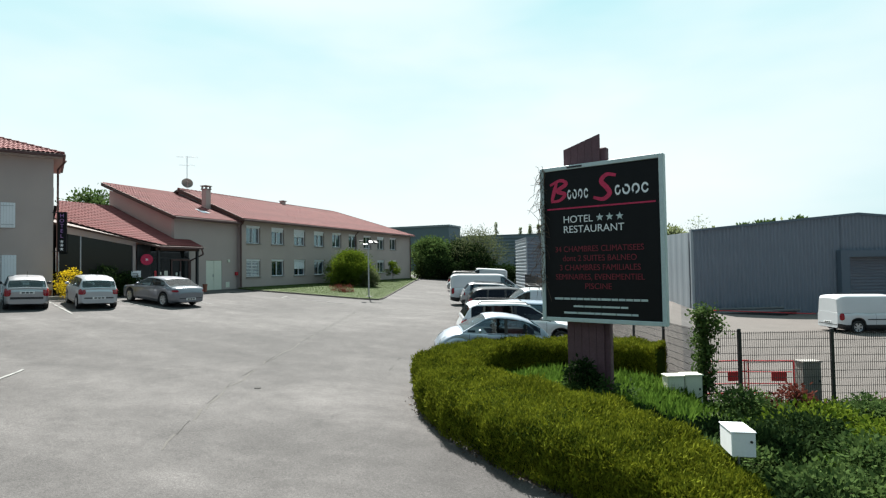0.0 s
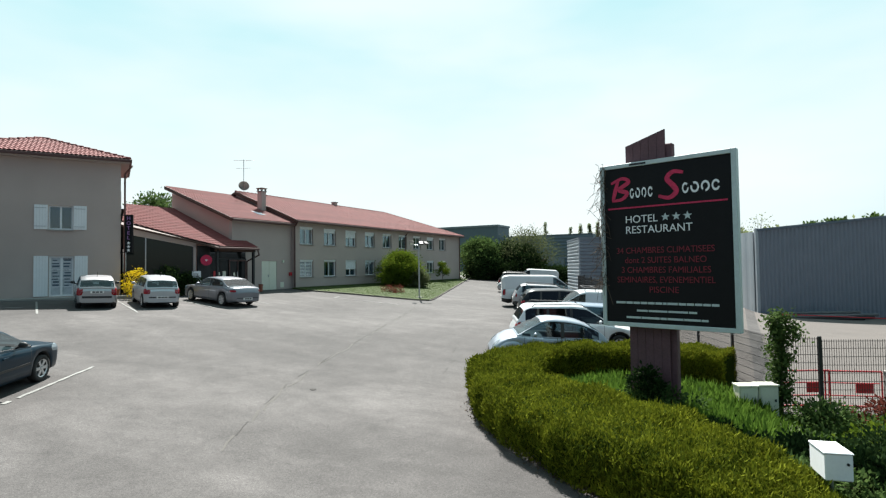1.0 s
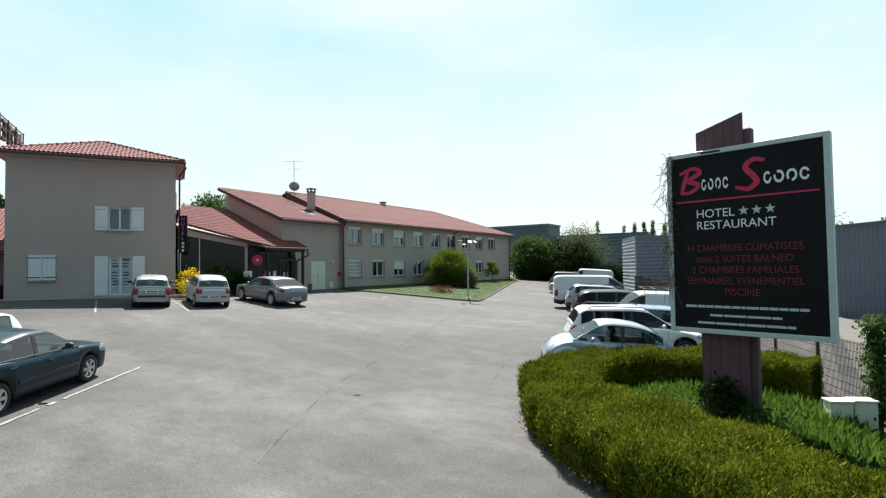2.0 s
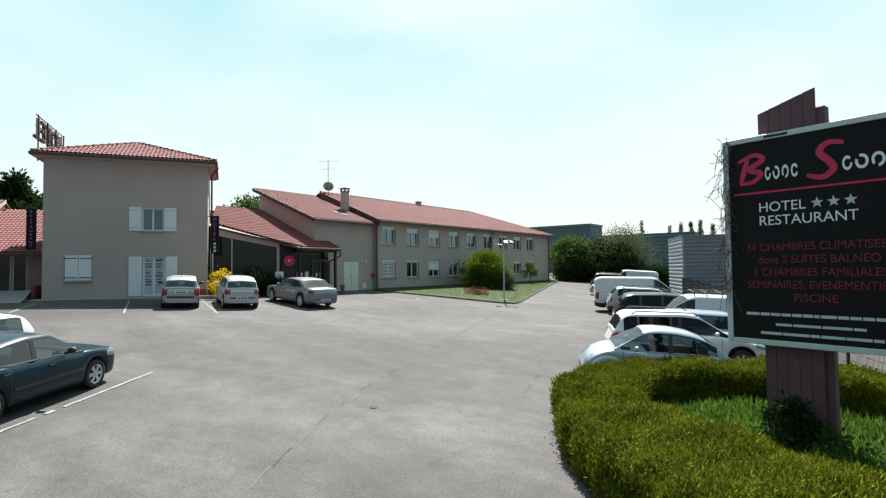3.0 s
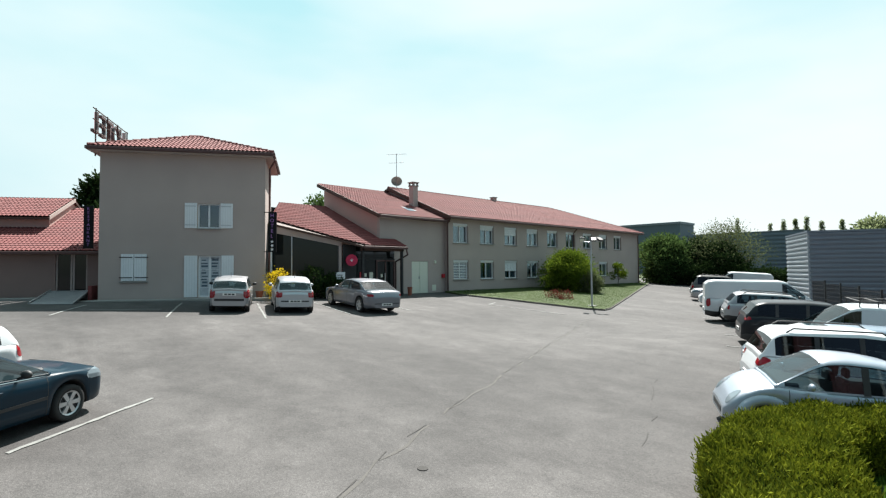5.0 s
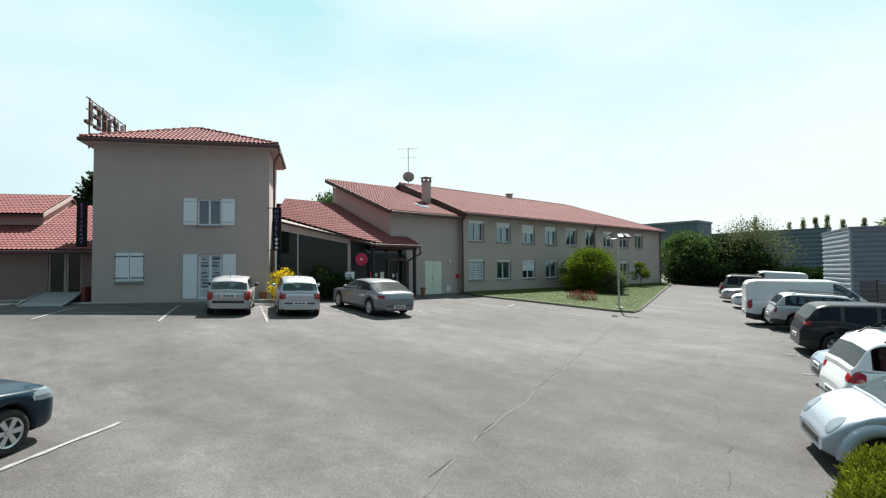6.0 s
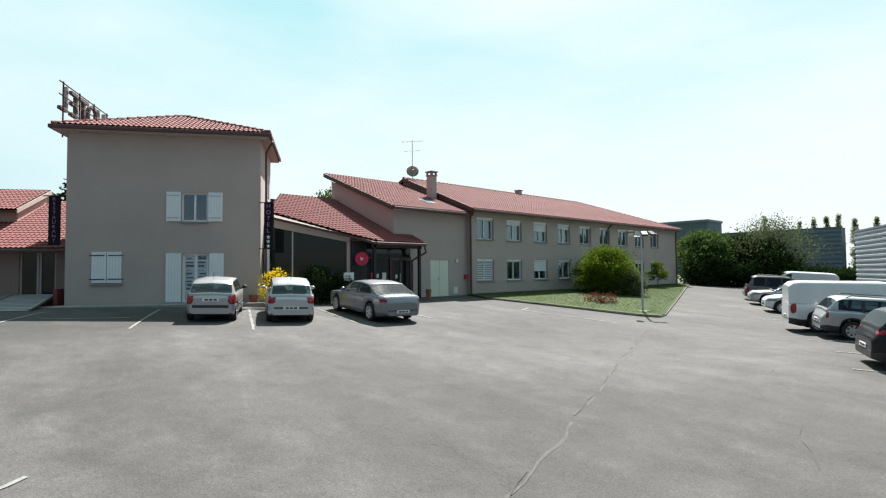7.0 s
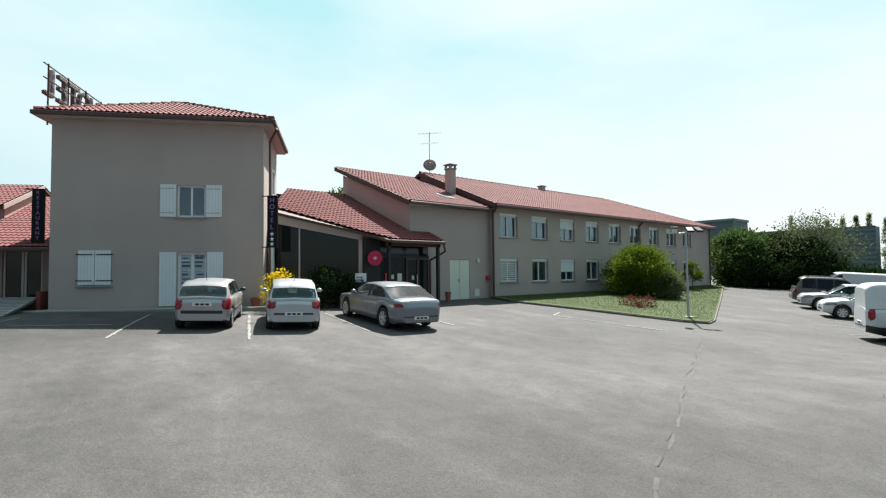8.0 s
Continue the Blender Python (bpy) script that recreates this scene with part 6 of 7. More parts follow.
def curve(pts, soft):
    """A smooth function through (x, value) points."""
    xs = np.array([p[0] for p in pts], float)
    vs = np.array([p[1] for p in pts], float)

    def f(x):
        k = np.linspace(-soft, soft, 9)
        return float(np.mean(np.interp(x + k, xs, vs)))
    return f


def car(name, label, where, heading, spec, color):
    """A car: x ahead, the middle of its length at the origin, wheels on the ground."""
    L, W, H = spec["size"]
    r = spec.get("wheel", 0.31)
    xf, xr = L / 2 - spec["front"], -L / 2 + spec["rear"]
    deck, roof = curve(spec["deck"], 0.06), curve(spec["roof"], 0.10)
    cab0, cab1 = spec["roof"][0][0], spec["roof"][-1][0]
    clear = spec.get("clear", 0.2)
    tumble = spec.get("tumble", 0.30)
    x, y = where
    h = Vector((*heading, 0)).normalized()
    e = 0.8
    fz = (ground(x + h.x * e, y + h.y * e) - ground(x - h.x * e, y - h.y * e)) / (2 * e)
    s = Vector((-h.y, h.x, 0))
    sz = (ground(x + s.x * e, y + s.y * e) - ground(x - s.x * e, y - s.y * e)) / (2 * e)
    fw = Vector((h.x, h.y, fz)).normalized()
    lf = Vector((s.x, s.y, sz)).normalized()
    upv = fw.cross(lf).normalized()
    lf = upv.cross(fw)
    m = Matrix(((fw.x, lf.x, upv.x, x), (fw.y, lf.y, upv.y, y), (fw.z, lf.z, upv.z, ground(x, y) + 0.004), (0, 0, 0, 1)))
    t = thing(name, m, label, "van" if "van" in name else "car", "parked vehicles")

    def half(px):
        f = min(1.0, abs(px) / (L / 2))
        return W / 2 * (1 - spec.get("taper", 0.10) * f ** 4 - (0.20 if px > 0 else spec.get("rear_round", 0.20)) * max(0, (f - 0.87) / 0.13) ** 2.4)

    def low(px):
        z = clear + 0.08 * max(0, (abs(px) / (L / 2) - 0.86) / 0.14)
        for c in (xf, xr):
            d = (r + 0.055) ** 2 - (px - c) ** 2
            if d > 0:
                z = max(z, r + math.sqrt(d) * 1.0)
        return z

    n = 110
    xs = np.linspace(-L / 2, L / 2, n)
    bm, trim = bmesh.new(), bmesh.new()

    def ring(b, px, i):
        w, zl, zd = half(px), low(px), deck(px)
        prof = [(0.0, zl), (w * 0.88, zl), (w * 0.965, zl + 0.03), (w * 0.99, zl + (zd - zl) * 0.30), (w, zl + (zd - zl) * 0.62), (w * 0.985, zl + (zd - zl) * 0.84), (w * 0.945, zl + (zd - zl) * 0.95), (w * 0.86, zd), (w * 0.45, zd + 0.022), (0.0, zd + 0.03)]
        return [b.verts.new((px, q, z)) for q, z in prof] + [b.verts.new((px, -q, z)) for q, z in prof[-2:0:-1]]
    rings = [ring(bm, px, i) for i, px in enumerate(xs)]
    k = len(rings[0])
    for i in range(n - 1):
        for j in range(k):
            f = bm.faces.new((rings[i][j], rings[i + 1][j], rings[i + 1][(j + 1) % k], rings[i][(j + 1) % k]))
            f.smooth = True
            px = (xs[i] + xs[i + 1]) / 2
            jj = min(j, k - 1 - j)
            f.material_index = 1 if jj <= 1 or (spec.get("trim") and jj == 2) or (spec.get("bumper") and jj <= spec["bumper"] and abs(px) > L / 2 - 0.42) or (jj >= 7 and cab0 + 0.02 < px < cab1 - 0.1) else 0
    for e_ in (rings[0], rings[-1]):
        f = bm.faces.new(e_)
        f.material_index = 1 if spec.get("bumper", 0) > 3 else 0
    bmesh.ops.recalc_face_normals(bm, faces=bm.faces)
    body = part("body", bm, color, t)
    body.data.materials.append(M["plastic"])
    # cabin
    shell = bmesh.new()
    panes = {k: bmesh.new() for k in ("windscreen", "rear_window", "side_window", "side_window_off")}
    cn = 70
    cx = np.linspace(cab0, cab1, cn)

    def cab(b, px):
        zd, zr, w = deck(px) - 0.01, roof(px), half(px) * 0.93
        g = max(0.02, zr - zd)
        inn = lambda q: w - tumble * q
        prof = [(w, zd), (inn(min(0.03, g * 0.1)), zd + min(0.03, g * 0.1)), (inn(g * 0.86), zd + g * 0.86), (inn(g * 0.93) - 0.02, zd + g * 0.95), ((inn(g) - 0.05) * 0.72, zd + g), (0.0, zd + g + 0.02)]
        return [b.verts.new((px, q, z)) for q, z in prof] + [b.verts.new((px, -q, z)) for q, z in prof[-2::-1]]
    r1 = [cab(shell, px) for px in cx]
    r2 = {k: [cab(b, px) for px in cx] for k, b in panes.items()}
    ck = len(r1[0])
    wins = spec["side"]
    ws, rw = spec["screen"], spec["back"]
    for i in range(cn - 1):
        px = (cx[i] + cx[i + 1]) / 2
        for j in range(ck - 1):
            jj = min(j, ck - 2 - j)
            key = None
            if jj == 1 and any(a < px < b for a, b in wins):
                key = "side_window" if j < ck / 2 else "side_window_off"
            elif jj >= 3:
                key = "windscreen" if ws[0] < px < ws[1] else "rear_window" if rw[0] < px < rw[1] else None
            b, q = (panes[key], r2[key]) if key else (shell, r1)
            f = b.faces.new((q[i][j], q[i + 1][j], q[i + 1][j + 1], q[i][j + 1]))
            f.smooth = True
    lining = shell.copy()
    for v in lining.verts:
        v.co.y *= 0.955
        v.co.z -= 0.03
    bmesh.ops.delete(lining, geom=[v for v in lining.verts if not v.link_faces], context="VERTS")
    part("lining", lining, M["lining"], t, "dark cloth cabin lining")
    shell.faces.new(r1[0]), shell.faces.new(r1[-1])
    for key, b in (("", shell), *panes.items()):
        bmesh.ops.delete(b, geom=[v for v in b.verts if not v.link_faces], context="VERTS")
        if not b.faces:
            b.free()
            continue
        bmesh.ops.recalc_face_normals(b, faces=b.faces)
        part(key.replace("_off", "") if key else "cabin", b, (M["tinted_glass"] if spec.get("tinted") and key != "windscreen" else M["car_glass"]) if key else color, t, "dark reflecting car glass" if key else "")
    # seats, dashboard and wheel behind the glass
    rows = [max(a for a, b in wins) if len(wins) > 1 else wins[0][1] - 0.95] + ([wins[0][0] + 0.35] if "van" not in name and L > 3.6 else [])
    for sx in rows:
        for sy in (-0.36, 0.36):
            zd, up_to = deck(sx), roof(sx)
            if up_to - zd < 0.3:
                continue
            seat = part("seat", boxed(sx - 0.16, sy - 0.22, zd - 0.02, sx - 0.03, sy + 0.22, zd + 0.18, bevel=0.04), M["plastic"], t, "dark upholstered seat back")
            part("headrest", boxed(sx - 0.19, sy - 0.12, zd + 0.21, sx - 0.1, sy + 0.12, min(up_to - 0.08, zd + 0.38), bevel=0.03), M["plastic"], seat)
    dash = wins[-1][1] - 0.15
    part("dashboard", boxed(dash - 0.12, -W * 0.36, deck(dash) - 0.02, dash + 0.25, W * 0.36, deck(dash) + 0.07, bevel=0.03), M["plastic"], t)
    # door gaps
    for px in spec.get("seams", (0.95, -0.25, -1.15)):
        if abs(px - xr) < r * 0.8:
            px = xr + r * 1.25
        for sgn in (1, -1):
            bm = bmesh.new()
            w, zl, zd = half(px), low(px), deck(px)
            prof = [(w * 0.967, zl + 0.04), (w * 0.99, zl + (zd - zl) * 0.30), (w, zl + (zd - zl) * 0.62), (w * 0.985, zl + (zd - zl) * 0.84), (w * 0.945, zl + (zd - zl) * 0.95)]
            prev = None
            for q, z in prof:
                cur = [bm.verts.new((px + d, sgn * (q + 0.003), z)) for d in (-0.006, 0.006)]
                if prev:
                    bm.faces.new((prev[0], prev[1], cur[1], cur[0]))
                prev = cur
            part("door_gap", bm, M["plastic"], t)
    # black pillars and window seals
    for a, b in spec.get("pillars", ()):
        zd, zr = deck((a + b) / 2), roof((a + b) / 2)
        for sgn in (1, -1):
            w = half(a) * 0.93
            g = zr - zd
            q0, q1 = w + 0.004, w - tumble * g * 0.86 + 0.004
            part("pillar", slab([(a, sgn * q0, zd), (b, sgn * q0, zd), (b, sgn * q1, zd + g * 0.86), (a, sgn * q1, zd + g * 0.86)], (0, -sgn * 0.02, 0)), M["plastic"], t)
    # wheels
    tyre, rim, drum = wheel_meshes(r, spec.get("spokes", 7))
    for px in (xf, xr):
        for sgn in (1, -1):
            wh = new("wheel", tyre)
            wh.parent = t
            wh.matrix_local = pose(px, sgn * (W / 2 - 0.125), r, 0, 0, 0 if sgn > 0 else 180)
            for nm, me in (("rim", rim), ("brake_drum", drum)):
                o = new(nm, me)
                o.parent = wh
    def lens(front, yc, zc, ry, rz, deep, power=3.0):
        """A lens set into the body's skin at a corner: the piece of skin inside a rounded outline, 6 mm proud."""
        b = {1: bmesh.new(), -1: bmesh.new()}
        e0 = L / 2 if front else -L / 2
        us = np.linspace(0, deep, int(deep / 0.012) + 2)

        def row_at(u):
            px = e0 - u if front else e0 + u
            w, zl, zd = half(px), low(px), deck(px)
            q = np.array([1.0, 0.985, 0.945, 0.86, 0.45, 0.0]) * w
            z = np.array([0.62, 0.84, 0.95, 1.0, 1.0, 1.0]) * (zd - zl) + zl + np.array([0, 0, 0, 0, 0.022, 0.03])
            q = np.concatenate([[w * 0.965, w * 0.99], q])
            z = np.concatenate([[zl + 0.03, zl + (zd - zl) * 0.3], z])
            s = np.linspace(0, len(q) - 1, 90)
            return [Vector((px, np.interp(a, range(len(q)), q), np.interp(a, range(len(q)), z))) for a in s]
        rows = [row_at(u) for u in us]
        for i in range(len(us) - 1):
            for j in range(89):
                c = [rows[i][j], rows[i + 1][j], rows[i + 1][j + 1], rows[i][j + 1]]
                mid = (c[0] + c[2]) / 2
                edge = (us[i] / deep) ** power
                if abs((mid.y - yc) / ry) ** power + abs((mid.z - zc) / rz) ** power + edge * 0.9 > 1:
                    continue
                nn = (c[2] - c[0]).cross(c[3] - c[1])
                nn = nn.normalized() if nn.length > 1e-9 else Vector((0, 1, 0))
                if nn.dot(Vector((1 if front else -1, 0.6, 0.6))) < 0:
                    nn = -nn
                for sgn in (1, -1):
                    f = b[sgn].faces.new([b[sgn].verts.new(((p + nn * 0.006).x, sgn * (p + nn * 0.006).y, (p + nn * 0.006).z)) for p in c])
                    f.smooth = True
        if not front:
            w, zl, zd = half(e0), low(e0), deck(e0)
            pq = [w * k for k in (0.88, 0.965, 0.99, 1.0, 0.985, 0.945, 0.86)]
            pz_ = [zl] + [zl + 0.03] + [zl + (zd - zl) * k for k in (0.30, 0.62, 0.84, 0.95, 1.0)]
            ys_, zs_ = np.linspace(0, w, 44), np.linspace(zl, zd, 40)
            for i in range(43):
                for j in range(39):
                    my, mz = (ys_[i] + ys_[i + 1]) / 2, (zs_[j] + zs_[j + 1]) / 2
                    if my > np.interp(mz, pz_, pq) or abs((my - yc) / ry) ** power + abs((mz - zc) / rz) ** power > 1:
                        continue
                    for sgn in (1, -1):
                        b[sgn].faces.new([b[sgn].verts.new((e0 - 0.006, sgn * y_, z_)) for y_, z_ in ((ys_[i], zs_[j]), (ys_[i + 1], zs_[j]), (ys_[i + 1], zs_[j + 1]), (ys_[i], zs_[j + 1]))])
        for sgn in (1, -1):
            bmesh.ops.remove_doubles(b[sgn], verts=b[sgn].verts[:], dist=0.004)
            bmesh.ops.recalc_face_normals(b[sgn], faces=b[sgn].faces[:])
            if not b[sgn].faces:
                b[sgn].free()
                continue
            part("headlight" if front else "tail_light", b[sgn], M["lamp_clear" if front else "lamp_red"], t, "clear headlight" if front else "red tail light", True)

    # lamps, plates, mirrors, handles
    z1, z0 = spec["lamps"]
    lens(True, *spec.get("head", (W / 2 - 0.16, z1 + 0.03, 0.24, 0.085, 0.52)))
    ts = spec.get("tail", (0.12, 0.10, 0.13))
    lens(False, W / 2 - ts[1], z0, ts[1] * 1.5, ts[2], max(0.2, ts[0] * 1.7))
    for sgn in (1, -1):
        mx = ws[1] - spec.get("mirror_back", 0.55)
        bm = bmesh.new()
        bmesh.ops.create_uvsphere(bm, u_segments=14, v_segments=9, radius=1, matrix=Matrix.LocRotScale((mx, sgn * (half(mx) + 0.09), deck(mx) + 0.10), None, (0.06, 0.095, 0.066)))
        rod(bm, (mx, sgn * (half(mx) - 0.06), deck(mx) + 0.02), (mx, sgn * (half(mx) + 0.06), deck(mx) + 0.07), 0.025)
        for f in bm.faces:
            f.smooth = True
        part("mirror", bm, M["plastic"] if spec.get("dark_mirror") else color, t)
        for hx in spec.get("handles", ()):
            part("handle", boxed(hx - 0.09, sgn * (half(hx) - 0.02), deck(hx) - 0.17, hx + 0.09, sgn * (half(hx) + 0.015), deck(hx) - 0.135, bevel=0.006), color, t)
    for c in (xf, xr) if spec.get("fenders") else ():
        for sgn in (1, -1):
            bm = bmesh.new()
            rows_f = []
            for k in range(25):
                a = math.pi * (k / 24 * 1.1 - 0.05)
                rows_f.append([bm.verts.new((c + q * math.cos(a), sgn * y_, r + q * math.sin(a) * 0.95)) for q, y_ in ((r + 0.03, W / 2 - 0.06), (r + 0.05, W / 2 + 0.035), (r + 0.1, W / 2 + 0.055), (r + 0.17, W / 2 + 0.04), (r + 0.23, W / 2 - 0.02), (r + 0.26, W / 2 - 0.12))])
            for p_, q_ in zip(rows_f, rows_f[1:]):
                for j in range(5):
                    bm.faces.new((p_[j], p_[j + 1], q_[j + 1], q_[j]))
            bmesh.ops.recalc_face_normals(bm, faces=bm.faces[:])
            part("fender", bm, color, t, "rounded fender", True)
    if spec.get("belt_trim"):
        for sgn in (1, -1):
            bm = bmesh.new()
            xa, xb = wins[0][0], wins[-1][1]
            for k in range(12):
                p0, p1 = xa + (xb - xa) * k / 12, xa + (xb - xa) * (k + 1) / 12
                rod(bm, (p0, sgn * (half(p0) * 0.93 + 0.004), deck(p0) + 0.012), (p1, sgn * (half(p1) * 0.93 + 0.004), deck(p1) + 0.012), 0.006, None, 6)
            part("belt_trim", bm, M["zinc_dark"], t, "dull metal trim below the windows")
    if spec.get("rub"):
        for sgn in (1, -1):
            xa, xb = xr + r + 0.15, xf - r - 0.15
            zr_ = spec["rub"]
            part("rubbing_strip", slab([(xa, sgn * (half(xa) + 0.012), zr_), (xb, sgn * (half(xb) + 0.012), zr_), (xb, sgn * (half(xb) + 0.012), zr_ + 0.05), (xa, sgn * (half(xa) + 0.012), zr_ + 0.05)], (0, -sgn * 0.04, 0)), M["plastic"], t)
    pz = spec.get("plate", 0.55)
    for sgn in (1, -1):
        end = sgn * (L / 2 + 0.006)
        while sgn > 0 and abs(end) > L / 2 - 0.3 and deck(end) < pz + 0.05:
            end -= 0.01 * sgn
        pl = part("number_plate", boxed(end - 0.01 * sgn, -0.26, pz - 0.055, end + 0.012 * sgn, 0.26, pz + 0.055), M["plate"], t)
        for k2 in range(3):
            part("plate_bar", boxed(end + 0.012 * sgn, -0.2 + k2 * 0.14, pz - 0.03, end + 0.015 * sgn, -0.09 + k2 * 0.14, pz + 0.03), M["plastic"], pl)
    part("grille", boxed(L / 2 - 0.03, -0.42, clear + 0.14, L / 2 + 0.008, 0.42, clear + 0.26, bevel=0.01), M["plastic"], t)
    b0, b1 = spec.get("band", (clear + 0.24, clear + 0.28))
    part("rear_strip", boxed(-L / 2 - 0.006, -W * 0.35, b0, -L / 2 + 0.06, W * 0.35, b1, bevel=0.008), M["plastic"], t)
    if spec.get("wiper"):
        zw = deck(-L / 2 + 0.16) + 0.03
        part("rear_wiper", rod(bmesh.new(), (-L / 2 + 0.10, -0.05, zw), (-L / 2 + 0.22, 0.32, zw + 0.10), 0.012), M["plastic"], t)
        part("badge", rod(bmesh.new(), (-L / 2 + 0.07, 0, zw - 0.10), (-L / 2 + 0.13, 0, zw - 0.10), 0.05, None, 16), M["rim"], t)
        part("roof_aerial", rod(bmesh.new(), (-L / 2 + 0.75, 0, H - 0.02), (-L / 2 + 0.55, 0, H + 0.22), 0.008), M["plastic"], t)
    if spec.get("rails"):
        for sgn in (1, -1):
            q = half(0) * 0.93 - tumble * (roof(0) - deck(0)) - 0.07
            part("roof_rail", rod(rod(rod(bmesh.new(), (spec["rails"][0], sgn * q, roof(spec["rails"][0]) - 0.02), (spec["rails"][0] + 0.15, sgn * q, H + 0.03), 0.018), (spec["rails"][0] + 0.15, sgn * q, H + 0.03), (spec["rails"][1] - 0.15, sgn * q, H + 0.03), 0.018), (spec["rails"][1] - 0.15, sgn * q, H + 0.03), (spec["rails"][1], sgn * q, roof(spec["rails"][1]) - 0.02), 0.018), M["plastic"], t)
    return t


def hatch(L, W, H, **kw):
    """A small or family hatchback."""
    d = dict(size=(L, W, H), front=0.75, rear=0.62, deck=[(-L / 2, 0.74), (-L / 2 + 0.05, 0.86), (-L / 2 + 0.12, 0.94), (-L / 2 + 0.3, 0.97), (L * 0.18, 0.94), (L / 2 - 0.75, 0.90), (L / 2 - 0.15, 0.76), (L / 2, 0.62)], rear_round=0.11,
             roof=[(-L / 2 + 0.07, 0.90), (-L / 2 + 0.34, H - 0.12), (-L / 2 + 0.62, H - 0.03), (-0.2, H), (0.28, H - 0.03), (L / 2 - 1.0, 0.90)],
             screen=(0.30, L / 2 - 1.02), back=(-L / 2 + 0.11, -L / 2 + 0.33), side=[(-L / 2 + 0.5, 1.02)], pillars=[(-0.28, -0.2)], lamps=(0.66, 0.82), handles=(-0.1,))
    d.update(kw)
    return d


def sedan(L, W, H, **kw):
    d = dict(size=(L, W, H), front=0.85, rear=1.0, deck=[(-L / 2, 0.66), (-L / 2 + 0.06, 0.84), (-L / 2 + 0.14, 0.97), (-L / 2 + 0.7, 1.0), (0.2, 0.94), (L / 2 - 1.0, 0.88), (L / 2 - 0.18, 0.79), (L / 2, 0.63)],
             roof=[(-L / 2 + 0.5, 0.98), (-L / 2 + 1.3, H - 0.06), (-0.35, H), (0.2, H - 0.03), (L / 2 - 1.2, 0.91)],
             screen=(0.22, L / 2 - 1.22), back=(-L / 2 + 0.52, -L / 2 + 1.28), side=[(-L / 2 + 1.0, 1.0)], pillars=[(-0.32, -0.22)], lamps=(0.68, 0.84), handles=(0.1, -0.95), tail=(0.14, 0.2, 0.09))
    d.update(kw)
    return d


def wagon(L, W, H, **kw):
    d = dict(size=(L, W, H), front=0.9, rear=0.9, deck=[(-L / 2, 0.64), (-L / 2 + 0.06, 0.74), (-L / 2 + 0.13, 0.93), (-L / 2 + 0.25, 0.97), (L * 0.18, 0.95), (L / 2 - 0.9, 0.9), (L / 2 - 0.2, 0.76), (L / 2, 0.62)],
             roof=[(-L / 2 + 0.12, 0.93), (-L / 2 + 0.42, H - 0.12), (-L / 2 + 0.62, H - 0.04), (-0.2, H), (0.3, H - 0.04), (L / 2 - 1.1, 0.94)],
             screen=(0.32, L / 2 - 1.12), back=(-L / 2 + 0.16, -L / 2 + 0.40), side=[(-L / 2 + 0.45, 1.16)], pillars=[(-0.32, -0.22), (-1.2, -1.1)], lamps=(0.74, 0.82), handles=(0.1, -0.8), rails=(-L / 2 + 0.7, 0.3))
    d.update(kw)
    return d


def van_spec(L, W, H, **kw):
    d = dict(size=(L, W, H), front=0.92, rear=0.95, deck=[(-L / 2, 1.08), (L / 2 - 1.15, 1.10), (L / 2 - 0.9, 1.08), (L / 2 - 0.15, 0.88), (L / 2, 0.66)],
             roof=[(-L / 2 + 0.015, H - 0.25), (-L / 2 + 0.1, H - 0.05), (-L / 2 + 0.4, H), (L / 2 - 2.0, H), (L / 2 - 1.7, H - 0.06), (L / 2 - 0.72, 1.06)],
             screen=(L / 2 - 1.68, L / 2 - 0.74), back=(9, 9.1), side=[(L / 2 - 1.95, L / 2 - 1.02)], seams=(L / 2 - 1.05, L / 2 - 2.05, -0.6), lamps=(0.84, 0.94), tail=(0.14, 0.07, 0.27), tumble=0.10, bumper=2, trim=True, rub=0.72, taper=0.05, handles=(L / 2 - 1.95,), dark_mirror=True, wheel=0.33, spokes=6)
    d.update(kw)
    return d


PAINT = {
    "ice": paint("ice_silver_paint", (0.30, 0.335, 0.385), 0.35),
    "silver": paint("silver_paint", (0.36, 0.355, 0.365), 0.4), "pale": paint("pale_silver_paint", (0.44, 0.45, 0.47), 0.3), "grey": paint("blue_silver_paint", (0.20, 0.207, 0.23), 0.55),
    "white": paint("white_car_paint", (0.56, 0.57, 0.58)), "black": paint("black_car_paint", (0.012, 0.013, 0.016)),
    "green": paint("dark_green_paint", (0.001, 0.016, 0.030)), "brown": paint("taupe_paint", (0.10, 0.09, 0.085), 0.4), "blue_grey": paint("blue_grey_paint", (0.20, 0.25, 0.31), 0.4),
}
for key in ("green", "black"):
    PAINT[key].node_tree.nodes["Principled BSDF"].inputs["Coat Weight"].default_value = 0.3
# in front of the tower and the entrance
car("hatchback", "silver three-door hatchback with dark bumper strip parked nose-in", (-27.4, 15.33), (-0.89, 0.455), hatch(3.77, 1.64, 1.42, wheel=0.29, dark_mirror=True, rub=0.5, tail=(0.17, 0.11, 0.2), plate=0.76, band=(0.48, 0.58), wiper=True, lamps=(0.68, 0.80)), PAINT["silver"])
car("hatchback", "white-silver five-door hatchback parked nose-in by the tower", (-26.1, 17.5), (-0.91, 0.41), hatch(3.9, 1.65, 1.46, wheel=0.3, tail=(0.16, 0.12, 0.13), plate=0.52, band=(0.49, 0.55), wiper=True, lamps=(0.68, 0.80)), PAINT["pale"])
car("saloon_car", "silver-grey four-door saloon parked in front of the entrance", (-24.85, 20.48), (-0.99, 0.13), sedan(4.79, 1.80, 1.41, wheel=0.33, plate=0.42, tail=(0.2, 0.10, 0.06), lamps=(0.68, 0.82)), PAINT["grey"])
